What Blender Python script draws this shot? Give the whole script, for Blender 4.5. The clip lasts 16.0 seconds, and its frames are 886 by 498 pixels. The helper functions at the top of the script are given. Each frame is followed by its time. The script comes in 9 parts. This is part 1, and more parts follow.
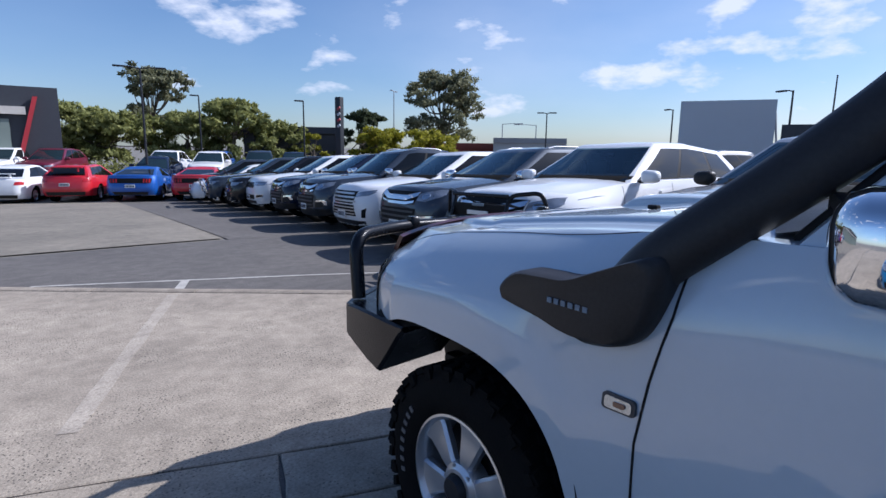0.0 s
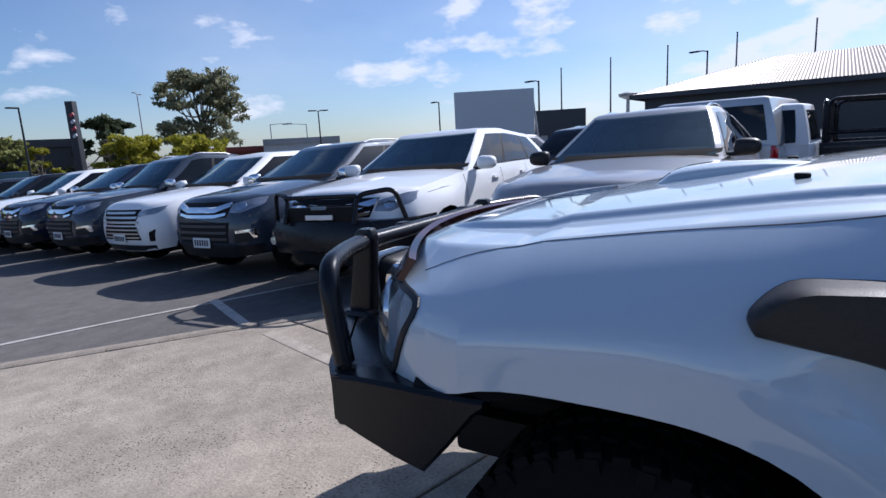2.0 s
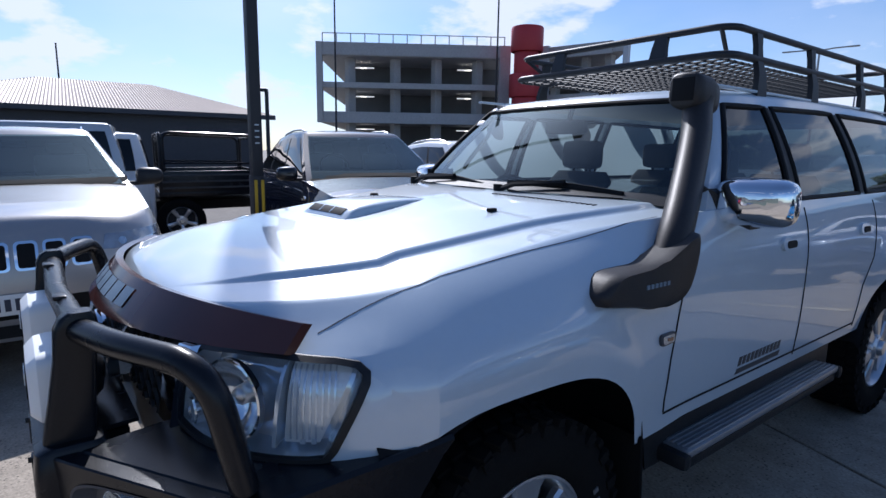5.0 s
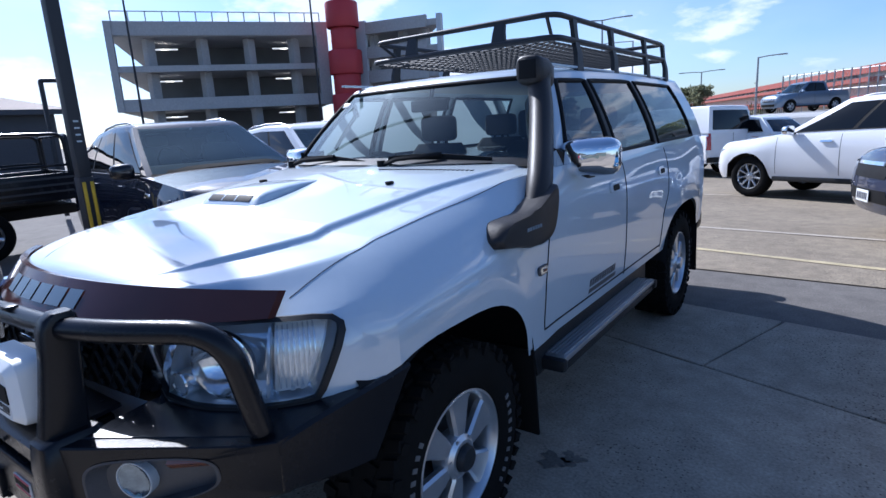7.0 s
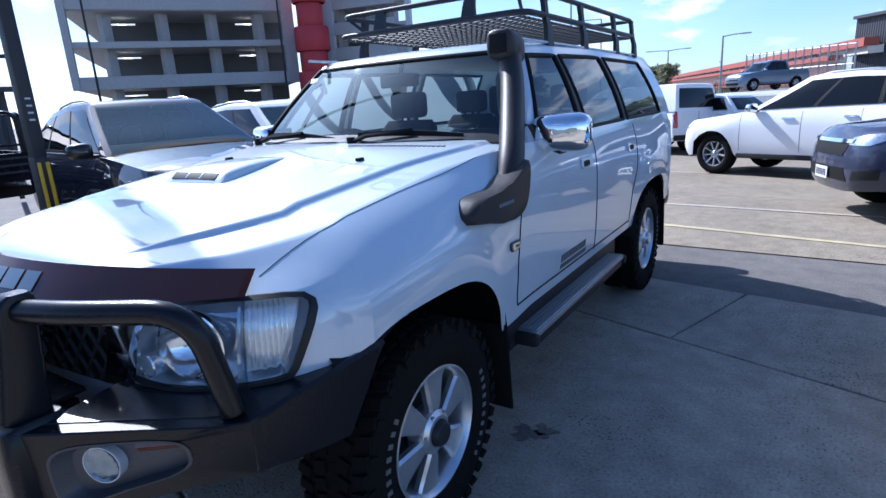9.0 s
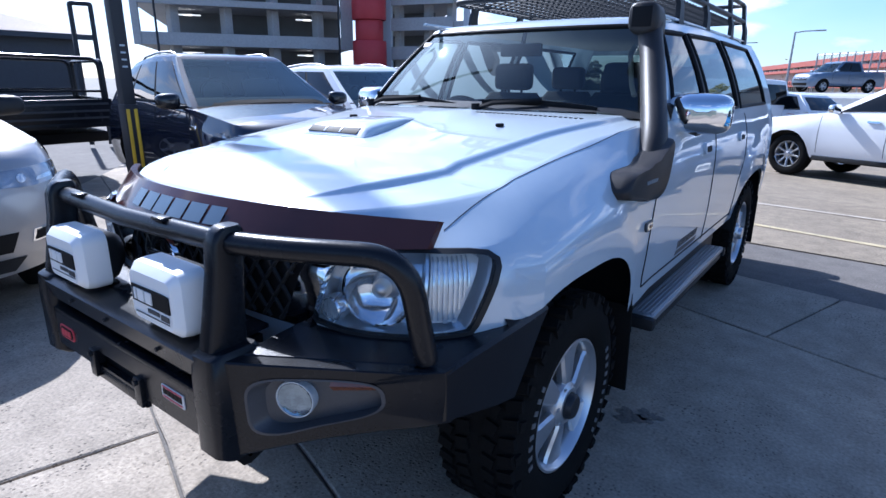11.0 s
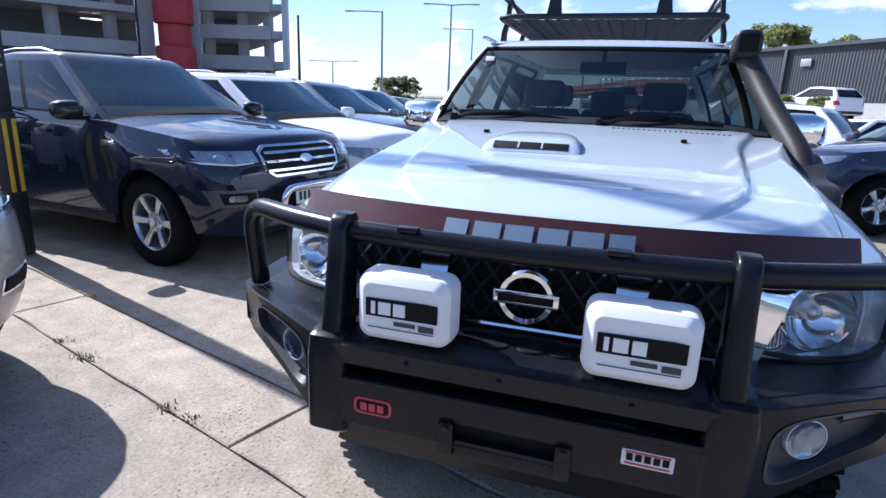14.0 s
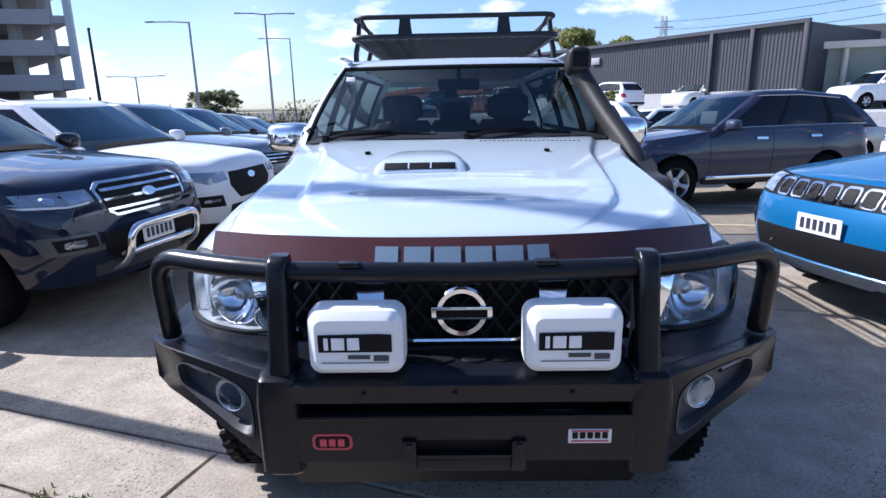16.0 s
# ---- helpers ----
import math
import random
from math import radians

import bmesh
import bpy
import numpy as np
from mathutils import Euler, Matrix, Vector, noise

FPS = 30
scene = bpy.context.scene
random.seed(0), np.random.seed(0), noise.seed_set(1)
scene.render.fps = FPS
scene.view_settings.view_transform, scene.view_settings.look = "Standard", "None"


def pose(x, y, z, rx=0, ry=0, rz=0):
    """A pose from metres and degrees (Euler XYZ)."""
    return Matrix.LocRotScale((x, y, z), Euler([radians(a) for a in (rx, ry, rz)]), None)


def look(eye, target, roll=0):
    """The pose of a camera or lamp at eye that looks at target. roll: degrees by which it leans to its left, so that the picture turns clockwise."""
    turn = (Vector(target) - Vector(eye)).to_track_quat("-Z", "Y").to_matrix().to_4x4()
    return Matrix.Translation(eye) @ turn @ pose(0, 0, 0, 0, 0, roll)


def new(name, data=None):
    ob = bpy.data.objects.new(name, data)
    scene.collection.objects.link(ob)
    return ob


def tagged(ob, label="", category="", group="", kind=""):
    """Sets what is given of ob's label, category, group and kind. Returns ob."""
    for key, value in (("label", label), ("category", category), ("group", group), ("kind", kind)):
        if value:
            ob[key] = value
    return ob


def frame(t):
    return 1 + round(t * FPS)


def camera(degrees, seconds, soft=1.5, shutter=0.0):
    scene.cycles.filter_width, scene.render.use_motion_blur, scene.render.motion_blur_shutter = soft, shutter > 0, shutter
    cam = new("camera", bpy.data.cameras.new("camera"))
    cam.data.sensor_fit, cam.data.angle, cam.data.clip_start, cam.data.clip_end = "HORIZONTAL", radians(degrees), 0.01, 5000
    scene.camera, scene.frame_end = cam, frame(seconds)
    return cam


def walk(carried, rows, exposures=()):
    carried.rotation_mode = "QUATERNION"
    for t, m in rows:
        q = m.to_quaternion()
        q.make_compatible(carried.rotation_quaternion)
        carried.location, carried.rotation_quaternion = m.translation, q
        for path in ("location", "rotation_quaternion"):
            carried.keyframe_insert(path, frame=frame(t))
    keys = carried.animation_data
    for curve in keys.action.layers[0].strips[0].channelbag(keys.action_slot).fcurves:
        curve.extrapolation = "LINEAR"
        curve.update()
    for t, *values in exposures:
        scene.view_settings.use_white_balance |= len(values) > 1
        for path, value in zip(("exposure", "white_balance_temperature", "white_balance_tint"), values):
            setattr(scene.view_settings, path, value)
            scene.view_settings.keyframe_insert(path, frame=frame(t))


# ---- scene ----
cam = camera(76.5, 16.0)
PATH = [
    (0, (1.941, 1.276, 1.462), (0.756, -0.296, 1.111), 0.8),
    (0.5, (1.975, 1.049, 1.459), (0.662, -0.417, 1.104), 1.4),
    (1, (1.958, 0.748, 1.421), (0.546, -0.621, 1.057), 2.1),
    (1.5, (1.914, 0.479, 1.439), (0.374, -0.743, 1.07), -1.9),
    (2, (1.95, 0.237, 1.415), (0.257, -0.761, 1.044), -3.1),
    (2.5, (1.994, 0.007, 1.387), (0.114, -0.559, 1.004), -1.3),
    (3, (1.963, -0.226, 1.379), (0.005, -0.371, 0.996), 1.6),
    (3.5, (1.98, -0.461, 1.398), (0.031, -0.206, 1.027), 2.6),
    (4, (2.01, -0.707, 1.458), (0.134, -0.113, 1.099), 2.4),
    (4.5, (1.941, -0.875, 1.444), (0.184, 0.015, 1.097), 1.7),
    (5, (1.864, -1.032, 1.493), (0.3, 0.167, 1.154), 0.9),
    (7.5, (1.915, -1.439, 1.512), (0.799, 0.162, 1.072), -3.9),
    (8, (1.913, -1.41, 1.515), (0.832, 0.207, 1.051), -4.1),
    (10.5, (1.739, -1.496, 1.457), (0.625, 0.067, 0.898), -0.7),
    (11, (1.578, -1.633, 1.458), (0.431, -0.097, 0.886), 0.7),
    (11.5, (1.364, -1.742, 1.438), (0.235, -0.194, 0.865), 1.1),
    (12, (1.073, -1.836, 1.415), (-0.005, -0.253, 0.84), 2.4),
    (12.5, (0.849, -1.972, 1.421), (-0.157, -0.337, 0.862), 3.8),
    (13, (0.609, -2.109, 1.426), (-0.27, -0.392, 0.895), 4.6),
    (13.5, (0.389, -2.151, 1.389), (-0.368, -0.373, 0.873), 3.6),
    (14, (0.194, -2.168, 1.419), (-0.389, -0.324, 0.908), 2.2),
    (14.5, (0.028, -2.251, 1.474), (-0.361, -0.354, 0.974), 0.1),
    (15, (-0.075, -2.319, 1.474), (-0.279, -0.391, 0.981), -1.9),
    (15.5, (-0.052, -2.293, 1.475), (-0.152, -0.357, 0.982), -1.3),
    (16, (-0.016, -2.277, 1.486), (-0.058, -0.337, 1.001), -1.1),
]
# seconds, stops, kelvin, tint
EXPOSURES = [(0.0, 0.22, 5700, 16), (3.0, 0.14, 5800, 16), (5.0, 0.20, 5700, 15), (7.5, 0.62, 5400, 15), (10.5, 0.88, 5300, 15), (12.5, 0.86, 5600, 16), (16.0, 0.78, 5750, 17)]
walk(cam, [(t, look(eye, target, roll)) for t, eye, target, roll in PATH], EXPOSURES)

# ---- world, sun ----
SUN_AZ, SUN_EL = -70.5, 41.0   # degrees from +y towards +x, and above the horizon
world = bpy.data.worlds.new("sky")
scene.world = world
world.use_nodes = True
wn, wl = world.node_tree.nodes, world.node_tree.links
wn.clear()
w_out = wn.new("ShaderNodeOutputWorld")
w_bg = wn.new("ShaderNodeBackground")
w_sky = wn.new("ShaderNodeTexSky")
w_sky.sky_type = "NISHITA"
w_sky.sun_disc = False
w_sky.sun_elevation, w_sky.sun_rotation = radians(SUN_EL), radians(SUN_AZ)
w_sky.air_density, w_sky.dust_density, w_sky.ozone_density = 1.0, 0.5, 2.2
w_bg.inputs["Strength"].default_value = 0.082
# fair-weather clouds: noise on a plane high above, seen along each direction of the sky
w_tc = wn.new("ShaderNodeTexCoord")
w_sep = wn.new("ShaderNodeSeparateXYZ")
wl.new(w_tc.outputs["Generated"], w_sep.inputs[0])


def w_math(op, a, b=None, clamp=False):
    n = wn.new("ShaderNodeMath")
    n.operation, n.use_clamp = op, clamp
    for i, v in enumerate((a, b)):
        if v is None:
            continue
        if isinstance(v, (int, float)):
            n.inputs[i].default_value = v
        else:
            wl.new(v, n.inputs[i])
    return n.outputs[0]


w_com = wn.new("ShaderNodeCombineXYZ")
wl.new(w_sep.outputs[0], w_com.inputs[0])
wl.new(w_sep.outputs[1], w_com.inputs[1])
wl.new(w_math("MULTIPLY", w_sep.outputs[2], 2.5), w_com.inputs[2])
w_noise = wn.new("ShaderNodeTexNoise")
w_noise.inputs["Scale"].default_value, w_noise.inputs["Detail"].default_value = 5.2, 7.0
w_noise.inputs["Roughness"].default_value = 0.55
wl.new(w_com.outputs[0], w_noise.inputs["Vector"])
w_ramp = wn.new("ShaderNodeValToRGB")
w_ramp.color_ramp.elements[0].position, w_ramp.color_ramp.elements[1].position = 0.550, 0.640
# more cloud towards +y and the sun's side than the other way
w_more = w_math("ADD", w_math("MULTIPLY", w_sep.outputs[1], 0.045), w_math("MULTIPLY", w_sep.outputs[0], -0.030))
wl.new(w_math("ADD", w_noise.outputs["Fac"], w_more), w_ramp.inputs[0])
w_low = w_math("MULTIPLY", w_math("SUBTRACT", 0.62, w_sep.outputs[2]), 4.0, True)   # few clouds overhead
w_fade = w_math("MULTIPLY", w_math("MULTIPLY", w_ramp.outputs[0], w_low), w_math("MULTIPLY", w_sep.outputs[2], 14.0, True))
# a thin bright veil low in the sky
w_thin = wn.new("ShaderNodeTexNoise")
w_thin.inputs["Scale"].default_value, w_thin.inputs["Detail"].default_value = 2.3, 6.0
wl.new(w_com.outputs[0], w_thin.inputs["Vector"])
w_veil = w_math("MULTIPLY", w_math("MULTIPLY", w_math("SUBTRACT", w_thin.outputs["Fac"], 0.40), 2.6, True), w_math("MULTIPLY", w_math("SUBTRACT", 0.42, w_sep.outputs[2]), 2.6, True))
w_nrm = wn.new("ShaderNodeVectorMath")
w_nrm.operation = "DOT_PRODUCT"
wl.new(w_tc.outputs["Generated"], w_nrm.inputs[0])
w_nrm.inputs[1].default_value = (math.sin(radians(SUN_AZ)) * math.cos(radians(SUN_EL)), math.cos(radians(SUN_AZ)) * math.cos(radians(SUN_EL)), math.sin(radians(SUN_EL)))
w_sunward = w_math("ADD", w_math("MULTIPLY", w_math("MAXIMUM", w_nrm.outputs["Value"], 0.0), 0.80), 0.10)
w_fade = w_math("MAXIMUM", w_fade, w_math("MULTIPLY", w_veil, w_sunward))
w_cl = wn.new("ShaderNodeMix")
w_cl.data_type = "RGBA"
wl.new(w_math("MULTIPLY", w_fade, 0.85), w_cl.inputs["Factor"])
w_tint = wn.new("ShaderNodeMix")
w_tint.data_type, w_tint.blend_type = "RGBA", "MULTIPLY"
w_tint.inputs["Factor"].default_value = 1.0
wl.new(w_sky.outputs[0], w_tint.inputs["A"])
w_tint.inputs["B"].default_value = (0.96, 1.07, 1.20, 1)
wl.new(w_tint.outputs["Result"], w_cl.inputs["A"])
w_cl.inputs["B"].default_value = (9.6, 9.8, 10.2, 1)
# bright haze round the sun
w_glow = w_math("MULTIPLY", w_math("POWER", w_math("MAXIMUM", w_nrm.outputs["Value"], 0.0), 22.0), 14.0)
w_add = wn.new("ShaderNodeMix")
w_add.data_type, w_add.blend_type = "RGBA", "ADD"
w_add.inputs["Factor"].default_value = 1.0
w_glc = wn.new("ShaderNodeCombineColor")
for _k in range(3):
    wl.new(w_math("MULTIPLY", w_glow, (1.0, 0.98, 0.95)[_k]), w_glc.inputs[_k])
wl.new(w_cl.outputs["Result"], w_add.inputs["A"])
wl.new(w_glc.outputs[0], w_add.inputs["B"])
wl.new(w_add.outputs["Result"], w_bg.inputs["Color"])
wl.new(w_bg.outputs[0], w_out.inputs[0])

sun = new("sun", bpy.data.lights.new("sun", "SUN"))
sun.data.energy, sun.data.angle, sun.data.color = 5.0, radians(0.53), (1.0, 0.95, 0.87)
_az, _el = radians(SUN_AZ), radians(SUN_EL)
sun_dir = Vector((math.sin(_az) * math.cos(_el), math.cos(_az) * math.cos(_el), math.sin(_el)))
sun.matrix_world = look(sun_dir * 60, (0, 0, 0))


# ---- materials ----
def material(name, color=(0.5, 0.5, 0.5), rough=0.5, metal=0.0, coat=0.0, spec=0.5, vary=0.0, scale=8.0, fine=0.0, bump=0.0, bump_scale=60.0,
             emit=0.0, coat_rough=0.03, dust=0.0, trans=0.0, ior=1.45, alpha=1.0):
    """A principled material with colour variation at two scales, roughness wear and fine relief."""
    m = bpy.data.materials.new(name)
    m.use_nodes = True
    nt = m.node_tree
    b = nt.nodes["Principled BSDF"]
    b.inputs["Base Color"].default_value = (*color, 1)
    b.inputs["Roughness"].default_value = rough
    b.inputs["Metallic"].default_value = metal
    b.inputs["Coat Weight"].default_value = coat
    b.inputs["Coat Roughness"].default_value = coat_rough
    b.inputs["Specular IOR Level"].default_value = spec
    b.inputs["Transmission Weight"].default_value = trans
    b.inputs["IOR"].default_value = ior
    if emit:
        b.inputs["Emission Color"].default_value = (*color, 1)
        b.inputs["Emission Strength"].default_value = emit
    tc = nt.nodes.new("ShaderNodeTexCoord")
    if vary or fine or dust:
        n1 = nt.nodes.new("ShaderNodeTexNoise")
        n1.inputs["Scale"].default_value, n1.inputs["Detail"].default_value = scale, 5.0
        nt.links.new(tc.outputs["Object"], n1.inputs["Vector"])
        n2 = nt.nodes.new("ShaderNodeTexNoise")
        n2.inputs["Scale"].default_value, n2.inputs["Detail"].default_value = scale * 14, 3.0
        nt.links.new(tc.outputs["Object"], n2.inputs["Vector"])
        mix1 = nt.nodes.new("ShaderNodeMix")
        mix1.data_type = "RGBA"
        lo, hi = [c * (1 - vary) for c in color], [min(1, c * (1 + vary)) for c in color]
        mix1.inputs["A"].default_value, mix1.inputs["B"].default_value = (*lo, 1), (*hi, 1)
        nt.links.new(n1.outputs["Fac"], mix1.inputs["Factor"])
        out = mix1.outputs["Result"]
        if fine:
            mix2 = nt.nodes.new("ShaderNodeMix")
            mix2.data_type, mix2.blend_type = "RGBA", "OVERLAY"
            mix2.inputs["Factor"].default_value = fine
            nt.links.new(out, mix2.inputs["A"])
            nt.links.new(n2.outputs["Fac"], mix2.inputs["B"])
            out = mix2.outputs["Result"]
        nt.links.new(out, b.inputs["Base Color"])
        mr = nt.nodes.new("ShaderNodeMapRange")
        mr.inputs["To Min"].default_value, mr.inputs["To Max"].default_value = max(0, rough - (0.06 if coat < 0.3 else 0.012) - dust), rough + (0.06 if coat < 0.3 else 0.012) + dust
        nt.links.new(n1.outputs["Fac"], mr.inputs["Value"])
        nt.links.new(mr.outputs["Result"], b.inputs["Roughness"])
    if bump:
        n3 = nt.nodes.new("ShaderNodeTexNoise")
        n3.inputs["Scale"].default_value, n3.inputs["Detail"].default_value = bump_scale, 4.0
        nt.links.new(tc.outputs["Object"], n3.inputs["Vector"])
        bp = nt.nodes.new("ShaderNodeBump")
        bp.inputs["Strength"].default_value, bp.inputs["Distance"].default_value = bump, 0.004
        nt.links.new(n3.outputs["Fac"], bp.inputs["Height"])
        nt.links.new(bp.outputs[0], b.inputs["Normal"])
    return m


PAINTS = {}


def paint(name, color, metal=0.0):
    """Clear-coated car paint with a thin film of dust."""
    if name not in PAINTS:
        PAINTS[name] = material("paint_" + name, color, 0.42 if metal < 0.1 else 0.36, metal, coat=1.0 if max(color) < 0.1 else 0.9, spec=0.04 if max(color) < 0.1 else 0.5, vary=0.02, scale=3.0, fine=0.02, dust=0.01, coat_rough=0.018)
    return PAINTS[name]


WHITE = paint("white", (0.80, 0.81, 0.82))
WAGONETTE_WHITE = material("paint_old_white", (0.48, 0.56, 0.63), 0.40, coat=1.0, vary=0.03, scale=3.0, fine=0.03, dust=0.02, coat_rough=0.018)
WAGONETTE_WHITE.node_tree.nodes["Principled BSDF"].inputs["Coat IOR"].default_value = 1.78
SILVER = paint("silver", (0.35, 0.34, 0.335), 0.45)
GREY = paint("grey", (0.035, 0.046, 0.066), 0.15)
NAVY = paint("navy", (0.008, 0.013, 0.032), 0.0)
BLACKP = paint("black", (0.012, 0.013, 0.016), 0.1)
RED = paint("red", (0.52, 0.012, 0.022))
BLUE = paint("blue", (0.012, 0.10, 0.42), 0.2)
SKYBLUE = paint("light_blue", (0.003, 0.125, 0.31), 0.25)
MAROON = paint("maroon", (0.14, 0.012, 0.03), 0.2)

DARKGLASS = material("tinted_glass", (0.006, 0.007, 0.008), 0.015, spec=0.45)
SCREEN = material("windscreen_glass", (0.014, 0.028, 0.036), 0.012, spec=0.42)
CHROME = material("chrome", (0.82, 0.83, 0.85), 0.06, 1.0, vary=0.04, scale=12)
DULLMETAL = material("brushed_metal", (0.55, 0.56, 0.58), 0.35, 1.0, vary=0.1, scale=20, fine=0.1)
ALLOY = material("alloy", (0.58, 0.60, 0.63), 0.32, 0.85, vary=0.08, scale=20, fine=0.1)
DARKALLOY = material("dark_alloy", (0.10, 0.105, 0.115), 0.35, 0.7, vary=0.1, scale=20)
BLACKPLASTIC = material("black_plastic", (0.018, 0.019, 0.021), 0.45, spec=0.3, vary=0.25, scale=15, fine=0.3, bump=0.15, bump_scale=400)
GREYPLASTIC = material("grey_plastic", (0.05, 0.052, 0.056), 0.5, vary=0.2, scale=15, fine=0.3)
POWDER = material("powder_coat", (0.008, 0.009, 0.012), 0.26, spec=0.32, vary=0.2, scale=9, fine=0.25, bump=0.08, bump_scale=500)
RUBBER = material("rubber", (0.011, 0.011, 0.011), 0.85, spec=0.06, vary=0.25, scale=20, fine=0.4, bump=0.3, bump_scale=150)
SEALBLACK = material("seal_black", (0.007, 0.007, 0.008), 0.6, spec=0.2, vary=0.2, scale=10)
LENS = material("clear_lens", (0.48, 0.53, 0.58), 0.05, 0.8, coat=1.0, vary=0.35, scale=16, fine=0.4, bump=0.5, bump_scale=26)
LAMPDARK = material("smoked_lens", (0.30, 0.33, 0.37), 0.06, 0.5, coat=1.0, vary=0.5, scale=14, fine=0.4, bump=0.5, bump_scale=24)
REDLENS = material("red_lens", (0.42, 0.010, 0.012), 0.12, coat=1.0, vary=0.3, scale=20, bump=0.3, bump_scale=60)
PLATE = material("plate_white", (0.72, 0.73, 0.72), 0.35, vary=0.06, scale=14)
PLATEINK = material("plate_ink", (0.03, 0.035, 0.06), 0.5, vary=0.1, scale=14)
DARKMETAL = material("dark_steel", (0.022, 0.024, 0.028), 0.5, 0.2, vary=0.2, scale=6, fine=0.2)
CARTRIM = material("car_trim", (0.13, 0.13, 0.13), 0.8, vary=0.2, scale=8, fine=0.2)
INTERIOR = material("interior_cloth", (0.045, 0.045, 0.047), 0.85, vary=0.2, scale=10, fine=0.3)
BEIGE = material("beige_trim", (0.36, 0.33, 0.28), 0.75, vary=0.1, scale=10, fine=0.2)


# ---- mesh helpers ----
def thing(name, m, label, category, group="", kind=""):
    ob = new(name)
    ob.empty_display_size = 0.2
    ob.matrix_world = m
    return tagged(ob, label, category, group, kind)


def finish(bm, angle=38.0, smooth=True):
    bmesh.ops.recalc_face_normals(bm, faces=bm.faces)
    for f in bm.faces:
        f.smooth = smooth
    lim = radians(angle)
    for e in bm.edges:
        if len(e.link_faces) == 2 and e.calc_face_angle(0.0) > lim:
            e.smooth = False


def mesh_from(bm, name, mat, angle=38.0, smooth=True):
    finish(bm, angle, smooth)
    me = bpy.data.meshes.new(name)
    bm.to_mesh(me)
    bm.free()
    for m in (mat if isinstance(mat, (list, tuple)) else [mat]):
        me.materials.append(m)
    return me


def part(name, bm, mat, parent, label="", angle=38.0, smooth=True):
    """Links a bmesh as one mesh object under a thing or a part."""
    ob = new(name, mesh_from(bm, name, mat, angle, smooth))
    ob.parent = parent
    if label:
        ob["label"] = label
    return ob


def solid(name, bm, mat, label, category, group="", kind="", m=None, angle=38.0, smooth=True):
    """A top-level thing of one mesh."""
    ob = new(name, mesh_from(bm, name, mat, angle, smooth))
    if m is not None:
        ob.matrix_world = m
    return tagged(ob, label, category, group, kind)


def box(bm, c, s, bevel=0.0, m=None, seg=2):
    """A bevelled box about c with sizes s, turned by m about its middle."""
    mm = Matrix.Translation(c) @ (m.to_4x4() if m is not None else Matrix()) @ Matrix.Diagonal((*s, 1))
    g = bmesh.ops.create_cube(bm, size=1.0, matrix=mm)
    if bevel > 0:
        es = list({e for v in g["verts"] for e in v.link_edges})
        bmesh.ops.bevel(bm, geom=es, offset=bevel, segments=seg, profile=0.6, affect="EDGES", clamp_overlap=True)


def cyl(bm, a, b, r, r2=None, n=16, caps=True):
    """A cylinder or cone from a to b."""
    a, b = Vector(a), Vector(b)
    d = b - a
    mm = Matrix.Translation((a + b) / 2) @ d.to_track_quat("Z", "Y").to_matrix().to_4x4()
    bmesh.ops.create_cone(bm, cap_ends=caps, segments=n, radius1=r, radius2=r if r2 is None else r2, depth=d.length, matrix=mm)


def lathe(bm, prof, m=None, n=32, closed=False):
    """Turns the profile [(radius, height)] round the z axis."""
    rings = []
    for r, z in prof:
        rings.append([bm.verts.new((r * math.cos(2 * math.pi * i / n), r * math.sin(2 * math.pi * i / n), z)) for i in range(n)])
    pairs = list(zip(rings, rings[1:])) + ([(rings[-1], rings[0])] if closed else [])
    for p, q in pairs:
        for i in range(n):
            bm.faces.new((p[i], p[(i + 1) % n], q[(i + 1) % n], q[i]))
    vs = [v for ring in rings for v in ring]
    if m is not None:
        bmesh.ops.transform(bm, matrix=m, verts=vs)
    return vs


def spline(pts, k=6):
    """Catmull-Rom points through pts."""
    pts = [Vector(p) for p in pts]
    out = []
    for i in range(len(pts) - 1):
        p0, p1, p2, p3 = pts[max(i - 1, 0)], pts[i], pts[i + 1], pts[min(i + 2, len(pts) - 1)]
        for j in range(k):
            t = j / k
            out.append(0.5 * (2 * p1 + (p2 - p0) * t + (2 * p0 - 5 * p1 + 4 * p2 - p3) * t * t + (3 * p1 - p0 - 3 * p2 + p3) * t ** 3))
    return out + [pts[-1]]


def rounded(pts, r, k=5):
    """A polyline with its inner corners rounded by r."""
    pts = [Vector(p) for p in pts]
    out = [pts[0]]
    for i in range(1, len(pts) - 1):
        a, b, c = pts[i - 1], pts[i], pts[i + 1]
        u, v = (a - b), (c - b)
        rr = min(r, u.length * 0.49, v.length * 0.49)
        p, q = b + u.normalized() * rr, b + v.normalized() * rr
        for j in range(k + 1):
            t = j / k
            out.append(p * (1 - t) ** 2 + b * 2 * t * (1 - t) + q * t * t)
    return out + [pts[-1]]


